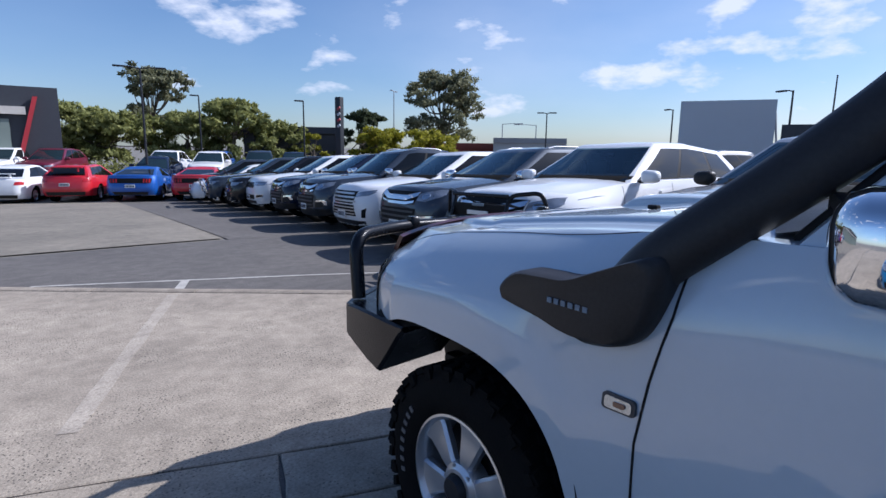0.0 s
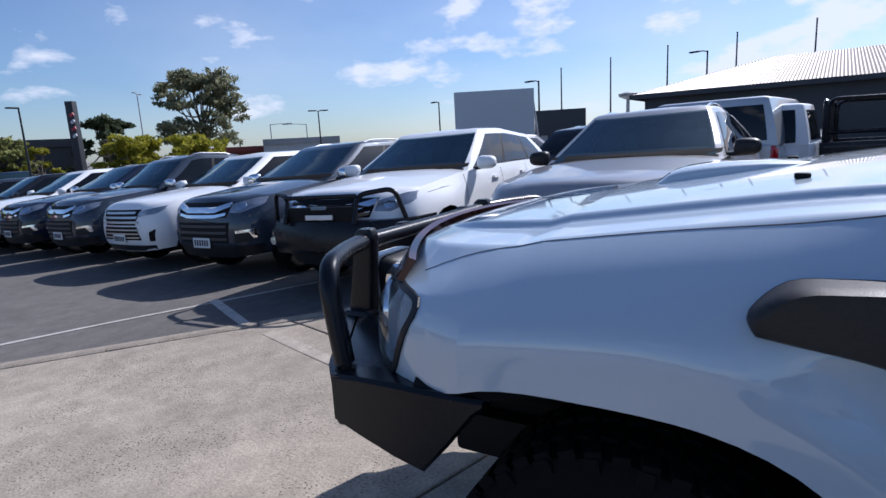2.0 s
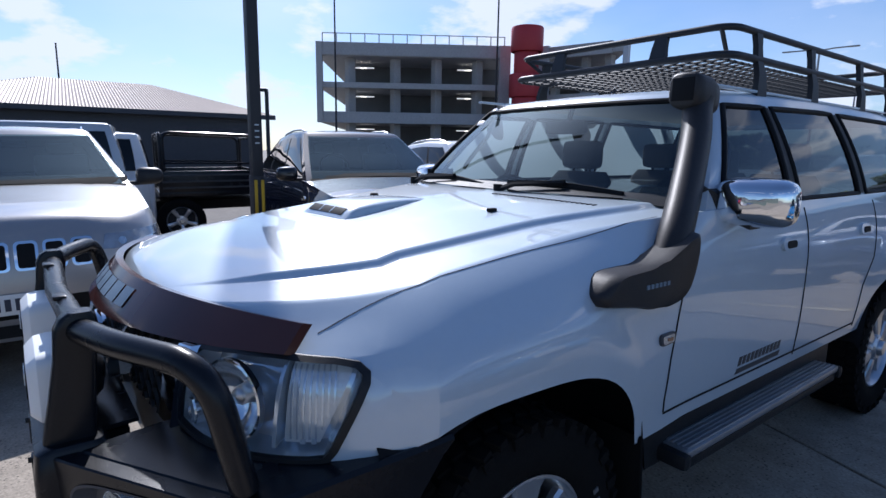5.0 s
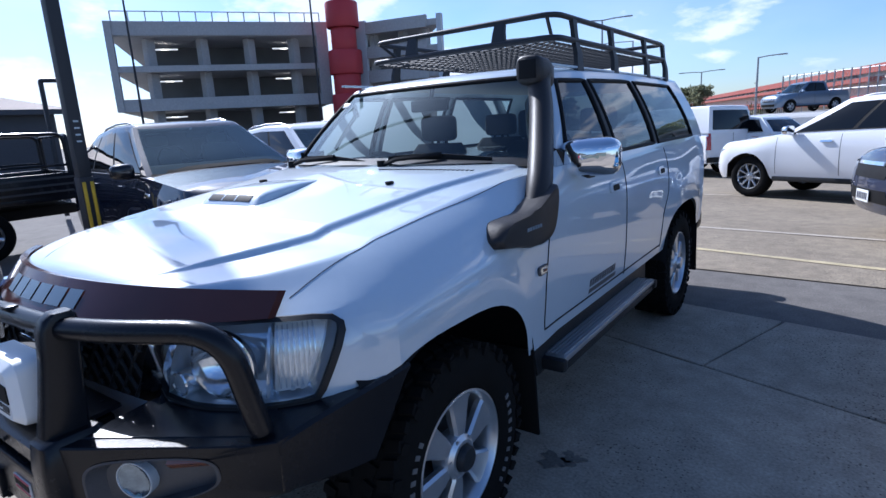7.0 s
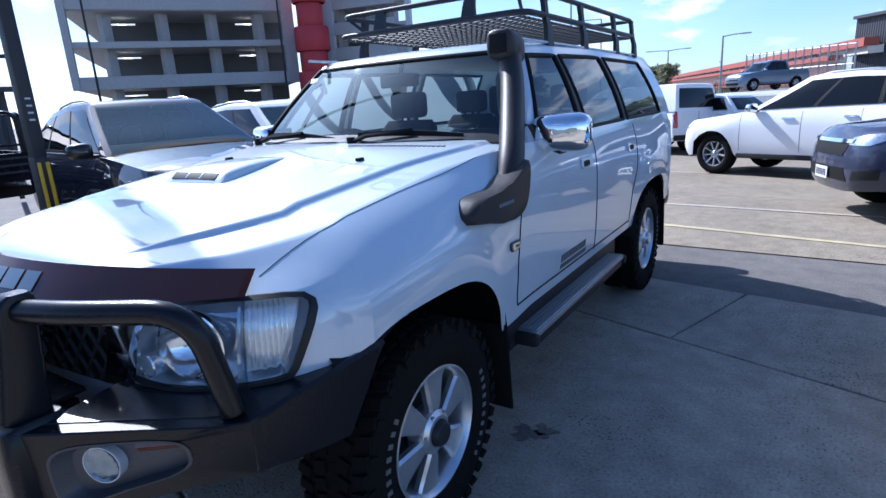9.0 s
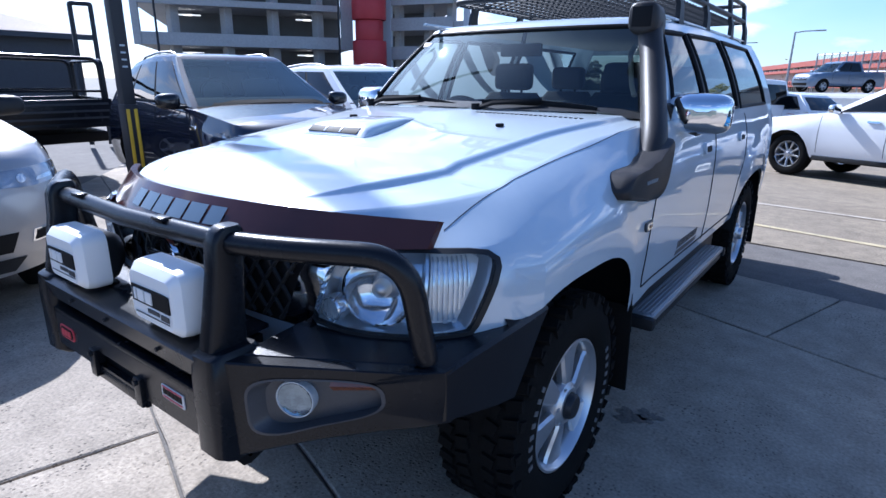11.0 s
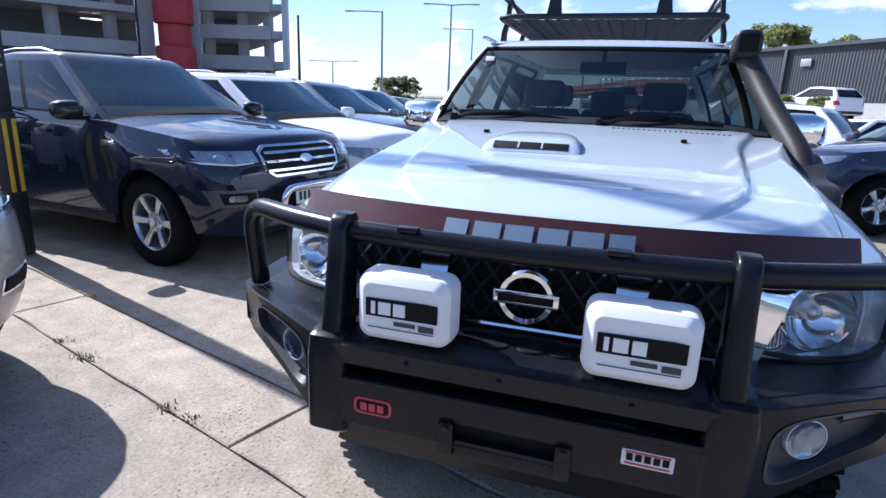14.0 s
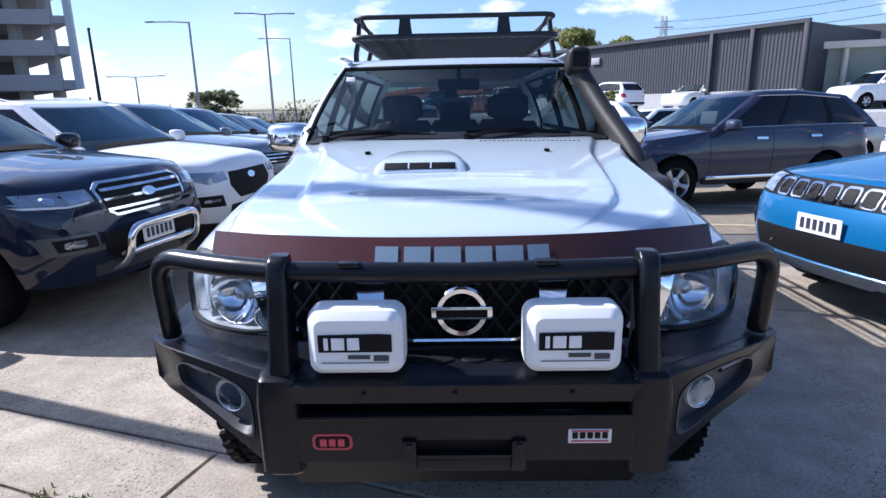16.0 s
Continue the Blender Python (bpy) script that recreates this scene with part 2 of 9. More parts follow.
def tube(bm, pts, r, n=10, r2=None, flat=None, up=(0, 0, 1)):
    """A pipe along pts; flat=(a, b): an oval or flattened section."""
    pts = [Vector(p) for p in pts]
    rings = []
    side0 = None
    for i, p in enumerate(pts):
        d = (pts[min(i + 1, len(pts) - 1)] - pts[max(i - 1, 0)]).normalized()
        ref = Vector(up)
        if abs(d.dot(ref)) > 0.98:
            ref = Vector((0, 1, 0)) if abs(d.y) < 0.9 else Vector((1, 0, 0))
        side = d.cross(ref).normalized() if side0 is None else (side0 - d * side0.dot(d)).normalized()
        side0 = side
        nor = side.cross(d).normalized()
        t = i / max(1, len(pts) - 1)
        rad = r if r2 is None else r + (r2 - r) * t
        a, b = (rad, rad) if flat is None else flat
        rings.append([bm.verts.new(p + side * a * math.cos(2 * math.pi * k / n) + nor * b * math.sin(2 * math.pi * k / n)) for k in range(n)])
    for p, q in zip(rings, rings[1:]):
        for k in range(n):
            bm.faces.new((p[k], p[(k + 1) % n], q[(k + 1) % n], q[k]))
    bm.faces.new(rings[0])
    bm.faces.new(rings[-1])


def loft(bm, rings, cap=True):
    """Skins closed rings of equal count."""
    rv = [[bm.verts.new(p) for p in ring] for ring in rings]
    n = len(rv[0])
    for p, q in zip(rv, rv[1:]):
        for k in range(n):
            bm.faces.new((p[k], p[(k + 1) % n], q[(k + 1) % n], q[k]))
    if cap:
        bm.faces.new(rv[0])
        bm.faces.new(rv[-1])


def sheet(bm, grid):
    """Skins an open grid of points."""
    rv = [[bm.verts.new(p) for p in row] for row in grid]
    for p, q in zip(rv, rv[1:]):
        for k in range(len(p) - 1):
            bm.faces.new((p[k], p[k + 1], q[k + 1], q[k]))


def prism(bm, outline, axis, a, b):
    """Extrudes a 2D outline along an axis from a to b ('x': outline is (y, z); 'y': (x, z); 'z': (x, y))."""
    def put(p, t):
        return {"x": (t, p[0], p[1]), "y": (p[0], t, p[1]), "z": (p[0], p[1], t)}[axis]
    lo = [bm.verts.new(put(p, a)) for p in outline]
    hi = [bm.verts.new(put(p, b)) for p in outline]
    n = len(outline)
    bm.faces.new(lo)
    bm.faces.new(hi)
    for i in range(n):
        bm.faces.new((lo[i], lo[(i + 1) % n], hi[(i + 1) % n], hi[i]))


def round_rect(w, h, r, k=4, cx=0.0, cz=0.0):
    out = []
    for sx, sz, a0 in ((1, 1, 0), (-1, 1, 90), (-1, -1, 180), (1, -1, 270)):
        for j in range(k + 1):
            a = radians(a0 + 90 * j / k)
            out.append((cx + sx * (w / 2 - r) + r * math.cos(a), cz + sz * (h / 2 - r) + r * math.sin(a)))
    return out


from mathutils.bvhtree import BVHTree


def lay(tree, outline, axis, start, off=0.005, depth=0.02, step=0.06):
    """A plate of that outline pressed onto the surface in tree: axis 'y' looks along y from start (outline is (x, z)),
    'x' along x (outline is (y, z)), 'z' down (outline is (x, y)). Returns a bmesh, raised by off and turned in at its rim by depth."""
    bm = bmesh.new()
    ia, ib, ic = {"y": (0, 2, 1), "x": (1, 2, 0), "z": (0, 1, 2)}[axis]
    vs = []
    for p in outline:
        co = [0, 0, 0]
        co[ia], co[ib], co[ic] = p[0], p[1], start
        vs.append(bm.verts.new(co))
    bm.faces.new(vs)
    for i, k in ((ia, 0), (ib, 1)):
        lo, hi = min(p[k] for p in outline), max(p[k] for p in outline)
        nrm = [0, 0, 0]
        nrm[i] = 1
        c = lo + step
        while c < hi - 1e-3:
            co = [0, 0, 0]
            co[i] = c
            bmesh.ops.bisect_plane(bm, geom=bm.verts[:] + bm.edges[:] + bm.faces[:], plane_co=co, plane_no=nrm)
            c += step
    way = [0, 0, 0]
    way[ic] = -1 if start > 0 else 1
    way = Vector(way)
    last = None
    for v in bm.verts:
        hit, nor, _, _ = tree.ray_cast(v.co, way)
        if hit is None:
            hit, nor, _, _ = tree.find_nearest(v.co if last is None else Vector([last[k] if k == ic else v.co[k] for k in range(3)]))
        last = hit
        if nor.dot(way) > 0:
            nor = -nor
        v.co = hit + nor * off * 0.4 - way * off * 0.6
    rim = [e for e in bm.edges if len(e.link_faces) == 1]
    ex = bmesh.ops.extrude_edge_only(bm, edges=rim)
    for v in ex["geom"]:
        if isinstance(v, bmesh.types.BMVert):
            v.co += way * depth
    return bm


def lay_round(tree, centre, side, outline, off=0.005, depth=0.02, step=4.0):
    """A plate pressed onto the surface in tree from all round an upright axis: the outline is (degrees from straight ahead
    towards that side, height). Raised by off, turned in at its rim by depth."""
    bm = bmesh.new()
    bm.faces.new([bm.verts.new((p[0], p[1] * 100.0, 0)) for p in outline])
    for i in (0, 1):
        lo, hi = min(v.co[i] for v in bm.verts), max(v.co[i] for v in bm.verts)
        c = lo + step
        while c < hi - 0.02:
            bmesh.ops.bisect_plane(bm, geom=bm.verts[:] + bm.edges[:] + bm.faces[:], plane_co=(c if i == 0 else 0, c if i == 1 else 0, 0), plane_no=(1 - i, i, 0))
            c += step
    for v in bm.verts:
        a, z = radians(v.co.x), v.co.y / 100.0
        d = Vector((side * math.sin(a), -math.cos(a), 0))
        hit, nor, _, _ = tree.ray_cast(Vector((side * centre[0], centre[1], z)) + d * 2.0, -d)
        if hit is None:
            hit, nor, _, _ = tree.find_nearest(Vector((side * centre[0], centre[1], z)) + d * 0.5)
        v.co = hit + d * off
    rim = [e for e in bm.edges if len(e.link_faces) == 1]
    ex = bmesh.ops.extrude_edge_only(bm, edges=rim)
    for v in ex["geom"]:
        if isinstance(v, bmesh.types.BMVert):
            d = Vector((v.co.x - side * centre[0], v.co.y - centre[1], 0)).normalized()
            v.co -= d * depth
    return bm


def ipol(pairs, x):
    return float(np.interp(x, [p[0] for p in pairs], [p[1] for p in pairs]))


def smooth01(x):
    x = min(1.0, max(0.0, x))
    return x * x * (3 - 2 * x)


# ---- cars ----
def shell(S):
    """The lower body of a car, nose at y = 0, tail at y = L, as a bmesh: a loft of rounded outlines from the sill, with its wheel
    arches cut, to the shoulder line, and a crowned deck across it."""
    L, W = S["L"], S["W"]
    nf, nc, nr = S.get("nf", 6), S.get("nc", 6), 5
    rf, rr, bow = S.get("rf", 0.38), S.get("rr", 0.3), S.get("bow", 0.10)
    ra = S["ra"]
    ys = set()
    y0, y1 = rf + bow, L - rr - 0.04
    for k in range(S.get("ns", 15)):
        ys.add(round(y0 + (y1 - y0) * k / (S.get("ns", 15) - 1), 4))
    for ya in S["axles"]:
        for k in range(S.get("na", 11)):
            a = math.pi * k / (S.get("na", 11) - 1)
            y = ya - ra * 0.998 * math.cos(a)
            if y0 < y < y1:
                ys.add(round(y, 4))
        for e in (-1, 1):
            ys.add(round(min(max(ya + e * (ra + 0.012), y0), y1), 4))
    ys = sorted(ys)
    st = [("f", k / nf) for k in range(nf)] + [("c", k / nc) for k in range(nc)] + [("s", (y - y0) / (y1 - y0)) for y in ys]
    st += [("d", k / nc) for k in range(1, nc + 1)] + [("r", 1 - k / nr) for k in range(1, nr + 1)]
    levels = S.get("levels", (0, 0.1, 0.2, 0.32, 0.44, 0.56, 0.68, 0.79, 0.88, 0.95, 1.0))

    def nominal(kind, s):
        if kind == "f":
            return bow * s * s
        if kind == "c":
            return bow + rf * s * 0.8
        if kind == "s":
            return y0 + (y1 - y0) * s
        if kind == "d":
            return L - rr * (1 - s)
        return L

    def low(kind, s, y):
        z = S["sill"]
        if "low_fn" in S:
            return S["low_fn"](kind, s, y)
        if kind in "fc":
            z = S["front_low"] if kind == "f" else S["front_low"] + (S["sill"] - S["front_low"]) * s
        if kind in "dr":
            z = S["rear_low"]
        for ya in S["axles"]:
            d = abs(y - ya)
            if kind == "s" and d < ra:
                p = S.get("arch_p", 2.0)
                z = max(z, S["zw"] + ra * (1 - (d / ra) ** p) ** (1 / p))
        return z

    def at(kind, s, z, y_n, ztop):
        h = (z - S["sill"]) / max(0.05, ztop - S["sill"])
        w = W - S.get("in_low", 0.05) * max(0.0, 1 - h / 0.45) ** 2 - (S["in_top_fn"](y_n) if "in_top_fn" in S else S.get("in_top", 0.05)) * max(0.0, (h - 0.6) / 0.4) ** 2.4
        yf = ipol(S["nose"], z)
        yr = L - ipol(S["tail"], z)
        c = w - rf
        nx = S.get("nose_x", lambda x, z: 0.0)
        if kind == "f":
            x = c * s
            return x, yf + bow * (x / w) ** 2 + nx(x, z)
        if kind == "c":
            a = s * math.pi / 2
            x = c + rf * math.sin(a)
            return x, yf + bow * (c / w) ** 2 + rf * (1 - math.cos(a)) + nx(x, z)
        ya, yb = yf + bow * (c / w) ** 2 + rf + nx(w, z), yr - 0.03 - rr
        if kind == "s":
            y = ya + (yb - ya) * s
            mid = (y - L * 0.5) / (L * 0.5)
            x = w - S.get("barrel", 0.03) * abs(mid) ** 3
            for q in S["axles"]:
                d = abs(y_n - q) / (ra * 1.35)
                if d < 1:
                    x += S.get("flare", 0.03) * smooth01(1 - d) ** 0.7 * smooth01(min(h, 1 - h) * 2.6)
                if "swell" in S:
                    r0, wide, amount = S["swell"]
                    x += amount * smooth01((r0 - math.hypot(y_n - q, z - S["zw"])) / wide) * smooth01((y_n - q + 0.55) / 0.4)
            return x, y
        cr = w - rr
        if kind == "d":
            a = (1 - s) * math.pi / 2
            return cr + rr * math.sin(a), yr - 0.03 - rr + rr * math.cos(a)
        return cr * s, yr - 0.03 * s * s

    bm = bmesh.new()
    cols = []
    for kind, s in st:
        y = nominal(kind, s)
        zl, zt = low(kind, s, y), ipol(S["top"], y)
        col = []
        for v in levels:
            z = zl + (zt - zl) * v
            x, yy = at(kind, s, z, y, zt)
            col.append((x, yy, z))
        cols.append(col)
    right = [[bm.verts.new(p) for p in c] for c in cols]
    left = [[bm.verts.new((-p[0], p[1], p[2])) for p in c] for c in cols]
    for side in (right, left):
        for a, b in zip(side, side[1:]):
            for k in range(len(levels) - 1):
                bm.faces.new((a[k], b[k], b[k + 1], a[k + 1]))
    # the deck
    M = S.get("M", 8)
    rows = []
    for c, r, l in zip(cols, right, left):
        x, y, z = c[-1]
        cr = S.get("crown", 0.05) * smooth01(x / W * 1.6) * (1.0 if y < L * 0.6 else 0.6)
        row = [l[-1]]
        for k in range(1, M):
            t = S["ts"](y)[k] if "ts" in S else -1 + 2 * k / M
            ridge = S["ridge"](t, y) if "ridge" in S else 0.0
            row.append(bm.verts.new((x * t, y, z + cr * (1 - abs(t) ** S.get("crown_p", 2.6)) + ridge * smooth01(x / W * 1.4))))
        row.append(r[-1])
        rows.append(row)
    for a, b in zip(rows, rows[1:]):
        for k in range(M):
            bm.faces.new((a[k], b[k], b[k + 1], a[k + 1]))
    bmesh.ops.remove_doubles(bm, verts=bm.verts, dist=0.0008)
    low_ring = [c[0] for c in cols]
    return bm, low_ring


def cabin_point(S, kind, s, v):
    """A point of the greenhouse: kind 'f' (s across, -1..1), 's' (s from front to rear, right side), 'r' (across); v from belt to roof."""
    g = S["cabin"]
    bulge = g.get("bulge", 0.018) * 4 * v * (1 - v)
    yb0, yb1 = g["base"]
    yt0, yt1 = g["roof"]
    wb, wt = g["wb"], g["wt"]
    w = wb + (wt - wb) * v + bulge
    sweep = g.get("sweep", 0.16)
    bowr = g.get("bow_r", 0.06)
    ya = yb0 + (yt0 - yb0) * v - bulge * 0.8
    yb = yb1 + (yt1 - yb1) * v + bulge * 0.8
    if kind == "f":
        x, y = w * s, ya + sweep * (1 - 0.35 * v) * abs(s) ** 2.2
    elif kind == "r":
        x, y = w * s, yb - bowr * abs(s) ** 2.2
    else:
        a, b = ya + sweep * (1 - 0.35 * v), yb - bowr
        if "post" in g:
            sb, y_b = g["post"]
            y = a + (y_b - a) * s / sb if s < sb else y_b + (b - y_b) * (s - sb) / (1 - sb)
        else:
            y = a + (b - a) * s
        x = w - 0.03 * abs(2 * s - 1) ** 4 * v
    zb = ipol(S["top"], y) - 0.015
    zt = ipol(g["zr"], y)
    return Vector((x, y, zb + (zt - zb) * v))


def cabin(S, nx=10, nsd=16, nv=6, fs=None, ss=None, vs=None, holes=()):
    """The greenhouse with its roof. fs, ss, vs: marks across, along and up; holes: (kind, s0, s1, v0, v1) left open for panes."""
    bm = bmesh.new()
    fs = fs or [-1 + 2 * k / nx for k in range(nx + 1)]
    ss = ss or [k / nsd for k in range(nsd + 1)]
    nx, nsd = len(fs) - 1, len(ss) - 1
    per = [("f", u) for u in fs[:-1]] + [("s", u) for u in ss[:-1]]
    per += [("r", -u) for u in fs[:-1]] + [("l", u) for u in ss[:0:-1]]

    def pt(kind, s, v):
        if kind == "l":
            p = cabin_point(S, "s", s, v)
            return Vector((-p.x, p.y, p.z))
        return cabin_point(S, kind, s, v)
    vs = vs or [0, 0.06] + [0.06 + 0.86 * k / (nv - 2) for k in range(1, nv - 1)] + [0.97, 1.0]
    rings = [[pt(k, s, v) for k, s in per] for v in vs]
    # the rail rounds over into the roof
    top = rings[-1]
    cx = Vector((0, sum(p.y for p in top) / len(top), 0))
    for inset, rise in ((0.035, 0.018), (0.09, 0.030)):
        ring = []
        for p in top:
            d = Vector((p.x, p.y - cx.y, 0))
            e = Vector((math.copysign(min(abs(d.x), inset), d.x), math.copysign(min(abs(d.y) * 0.5, inset), d.y), 0))
            ring.append(p - e + Vector((0, 0, rise)))
        rings.append(ring)
    rv = [[bm.verts.new(p) for p in ring] for ring in rings]
    n = len(per)

    def opened(k, j):
        if j + 1 >= len(vs):
            return False
        kind, u = per[k]
        k2, u2 = per[(k + 1) % n]
        if k2 != kind:
            u2 = {"f": 1.0, "s": 1.0, "r": -1.0, "l": 0.0}[kind]
        um, vm = (u + u2) / 2, (vs[j] + vs[j + 1]) / 2
        return any(h[0] == ("s" if kind == "l" else kind) and h[1] < um < h[2] and h[3] < vm < h[4] for h in holes)
    for j, (p, q) in enumerate(zip(rv, rv[1:])):
        for k in range(n):
            if not opened(k, j):
                bm.faces.new((p[k], p[(k + 1) % n], q[(k + 1) % n], q[k]))
    last = rv[-1]
    f, s1, r, s2 = last[0:nx + 1], last[nx:nx + nsd + 1], last[nx + nsd:2 * nx + nsd + 1], last[2 * nx + nsd:] + [last[0]]
    s2 = s2[::-1]
    r = r[::-1]
    grid = []
    for j in range(nsd + 1):
        row = []
        for i in range(nx + 1):
            if j == 0:
                row.append(f[i])
            elif j == nsd:
                row.append(r[i])
            elif i == 0:
                row.append(s2[j])
            elif i == nx:
                row.append(s1[j])
            else:
                u, v = i / nx, j / nsd
                a = s2[j].co.lerp(s1[j].co, u)
                b = f[i].co.lerp(r[i].co, v)
                p = Vector((a.x, b.y, (a.z + b.z) / 2 + S["cabin"].get("crown", 0.03) * (1 - (2 * u - 1) ** 2) * smooth01(min(v, 1 - v) * 5)))
                row.append(bm.verts.new(p))
        grid.append(row)
    for p, q in zip(grid, grid[1:]):
        for k in range(nx):
            bm.faces.new((p[k], p[k + 1], q[k + 1], q[k]))
    return bm


def pane(S, kind, s0, s1, v0, v1, nu=8, nv=5, off=0.006, mirror=False, cut0=0.0, cut1=0.0, rim=0.015):
    """A window on the greenhouse between two marks along it and two heights. cut0, cut1: slant of its ends."""
    bm = bmesh.new()
    grid = []
    for j in range(nv + 1):
        v = v0 + (v1 - v0) * j / nv
        row = []
        for i in range(nu + 1):
            a, b = s0 + cut0 * (j / nv), s1 + cut1 * (j / nv)
            s = a + (b - a) * i / nu
            p = cabin_point(S, kind, s, v)
            e = 0.01
            du = cabin_point(S, kind, s + e, v) - cabin_point(S, kind, s - e, v)
            dv = cabin_point(S, kind, s, v + e) - cabin_point(S, kind, s, v - e)
            nrm = du.cross(dv).normalized() * (-1 if kind == "r" else 1)
            p = p + nrm * off
            row.append(Vector((-p.x, p.y, p.z)) if mirror else p)
        grid.append(row)
    sheet(bm, grid)
    rime = [e for e in bm.edges if len(e.link_faces) == 1]
    mid = Vector((0, S["L"] * 0.55, 1.2))
    ex = bmesh.ops.extrude_edge_only(bm, edges=rime)
    for v in ex["geom"]:
        if isinstance(v, bmesh.types.BMVert):
            v.co += (mid - v.co).normalized() * rim
    return bm


WHEELS = {}


def wheel_meshes(r, width, rim_r, style, n=36):
    """Tyre and rim meshes lying round the x axis, outer face towards +x."""
    key = (r, width, rim_r, style)
    if key in WHEELS:
        return WHEELS[key]
    turn = Matrix.Rotation(math.pi / 2, 4, "Y")
    h = width / 2
    bm = bmesh.new()
    prof = [(rim_r, -h * 0.82), (rim_r + 0.02, -h * 0.95), (r * 0.86, -h), (r * 0.965, -h * 0.86), (r * 0.995, -h * 0.6), (r, -h * 0.3), (r * 0.985, -h * 0.28), (r * 0.985, -h * 0.2), (r, -h * 0.18),
            (r, h * 0.18), (r * 0.985, h * 0.2), (r * 0.985, h * 0.28), (r, h * 0.3), (r * 0.995, h * 0.6), (r * 0.965, h * 0.86), (r * 0.86, h), (rim_r + 0.02, h * 0.95), (rim_r, h * 0.82)]
    lathe(bm, prof, turn, n, closed=True)
    tyre = mesh_from(bm, "tyre", RUBBER, 50)
    bm = bmesh.new()
    lathe(bm, [(rim_r * 1.005, -h * 0.8), (rim_r * 0.96, -h * 0.7), (rim_r * 0.93, h * 0.55), (rim_r * 0.95, h * 0.72), (rim_r * 1.0, h * 0.86), (rim_r * 1.02, h * 0.83)], turn, n)
    ns, sw = {"six": (6, 0.052), "five": (5, 0.060), "multi": (9, 0.030), "wagonette": (6, 0.085)}[style]
    for k in range(ns):
        a = 2 * math.pi * (k + 0.5) / ns
        rot = Matrix.Rotation(a, 4, "X")
        tw = 1.45 if style == "wagonette" else 1.15
        ring = []
        for rad, ww, xf, th in ((0.05, sw * 0.75, h * 0.50, 0.05), (rim_r * 0.5, sw * 0.9, h * 0.66, 0.04), (rim_r * 0.8, sw * tw, h * 0.74, 0.035), (rim_r * 0.96, sw * tw * 1.12, h * 0.76, 0.03)):
            ring.append([rot @ Vector((xf, -ww / 2, rad)), rot @ Vector((xf + 0.008, -ww * 0.3, rad)), rot @ Vector((xf + 0.008, ww * 0.3, rad)), rot @ Vector((xf, ww / 2, rad)),
                         rot @ Vector((xf - th, ww * 0.4, rad)), rot @ Vector((xf - th, -ww * 0.4, rad))])
        loft(bm, ring)
    lathe(bm, [(0.001, h * 0.80), (0.03, h * 0.80), (0.036, h * 0.76), (0.04, h * 0.6), (rim_r * 0.36, h * 0.56), (rim_r * 0.4, h * 0.3)], turn, 20)
    for k in range(6):
        a = 2 * math.pi * k / 6
        c = Vector((h * 0.58, 0.066 * math.cos(a), 0.066 * math.sin(a)))
        cyl(bm, c, c + Vector((0.02, 0, 0)), 0.011, n=6)
    rim = mesh_from(bm, "rim", ALLOY, 30)
    bm = bmesh.new()
    lathe(bm, [(0.02, h * 0.2), (rim_r * 0.6, h * 0.2), (rim_r * 0.6, h * 0.1), (rim_r * 0.92, h * 0.0), (rim_r * 0.92, -h * 0.1)], turn, 24)
    brake = mesh_from(bm, "brake_disc", DARKMETAL, 30)
    WHEELS[key] = (tyre, rim, brake)
    return WHEELS[key]


def add_wheel(parent, x, y, z, r, width, rim_r, style, steer=0.0):
    tyre, rim, brake = wheel_meshes(r, width, rim_r, style)
    w = new("wheel", tyre)
    w.parent = parent
    w.matrix_basis = pose(x, y, z, 0, 0, (180 if x < 0 else 0) + steer)
    w["label"] = "black tyre on an alloy wheel"
    for nm, me in (("rim", rim), ("brake_disc", brake)):
        o = new(nm, me)
        o.parent = w
    return w


def mirror_pts(o):
    return [(-p[0], p[1]) for p in o]


def plate(parent, y, z, ang=0.0, w=0.37, h=0.13, face=-1):
    """A number plate with plain bars in place of its characters."""
    bm = bmesh.new()
    box(bm, (0, y, z), (w, 0.008, h), 0.003)
    p = part("number_plate", bm, PLATE, parent, "white number plate with dark bars")
    for k in range(6):
        bm = bmesh.new()
        box(bm, ((k - 2.5) * w * 0.145, y + face * 0.0055, z), (w * 0.085, 0.004, h * 0.58))
        part("bar", bm, PLATEINK, p)
    return p


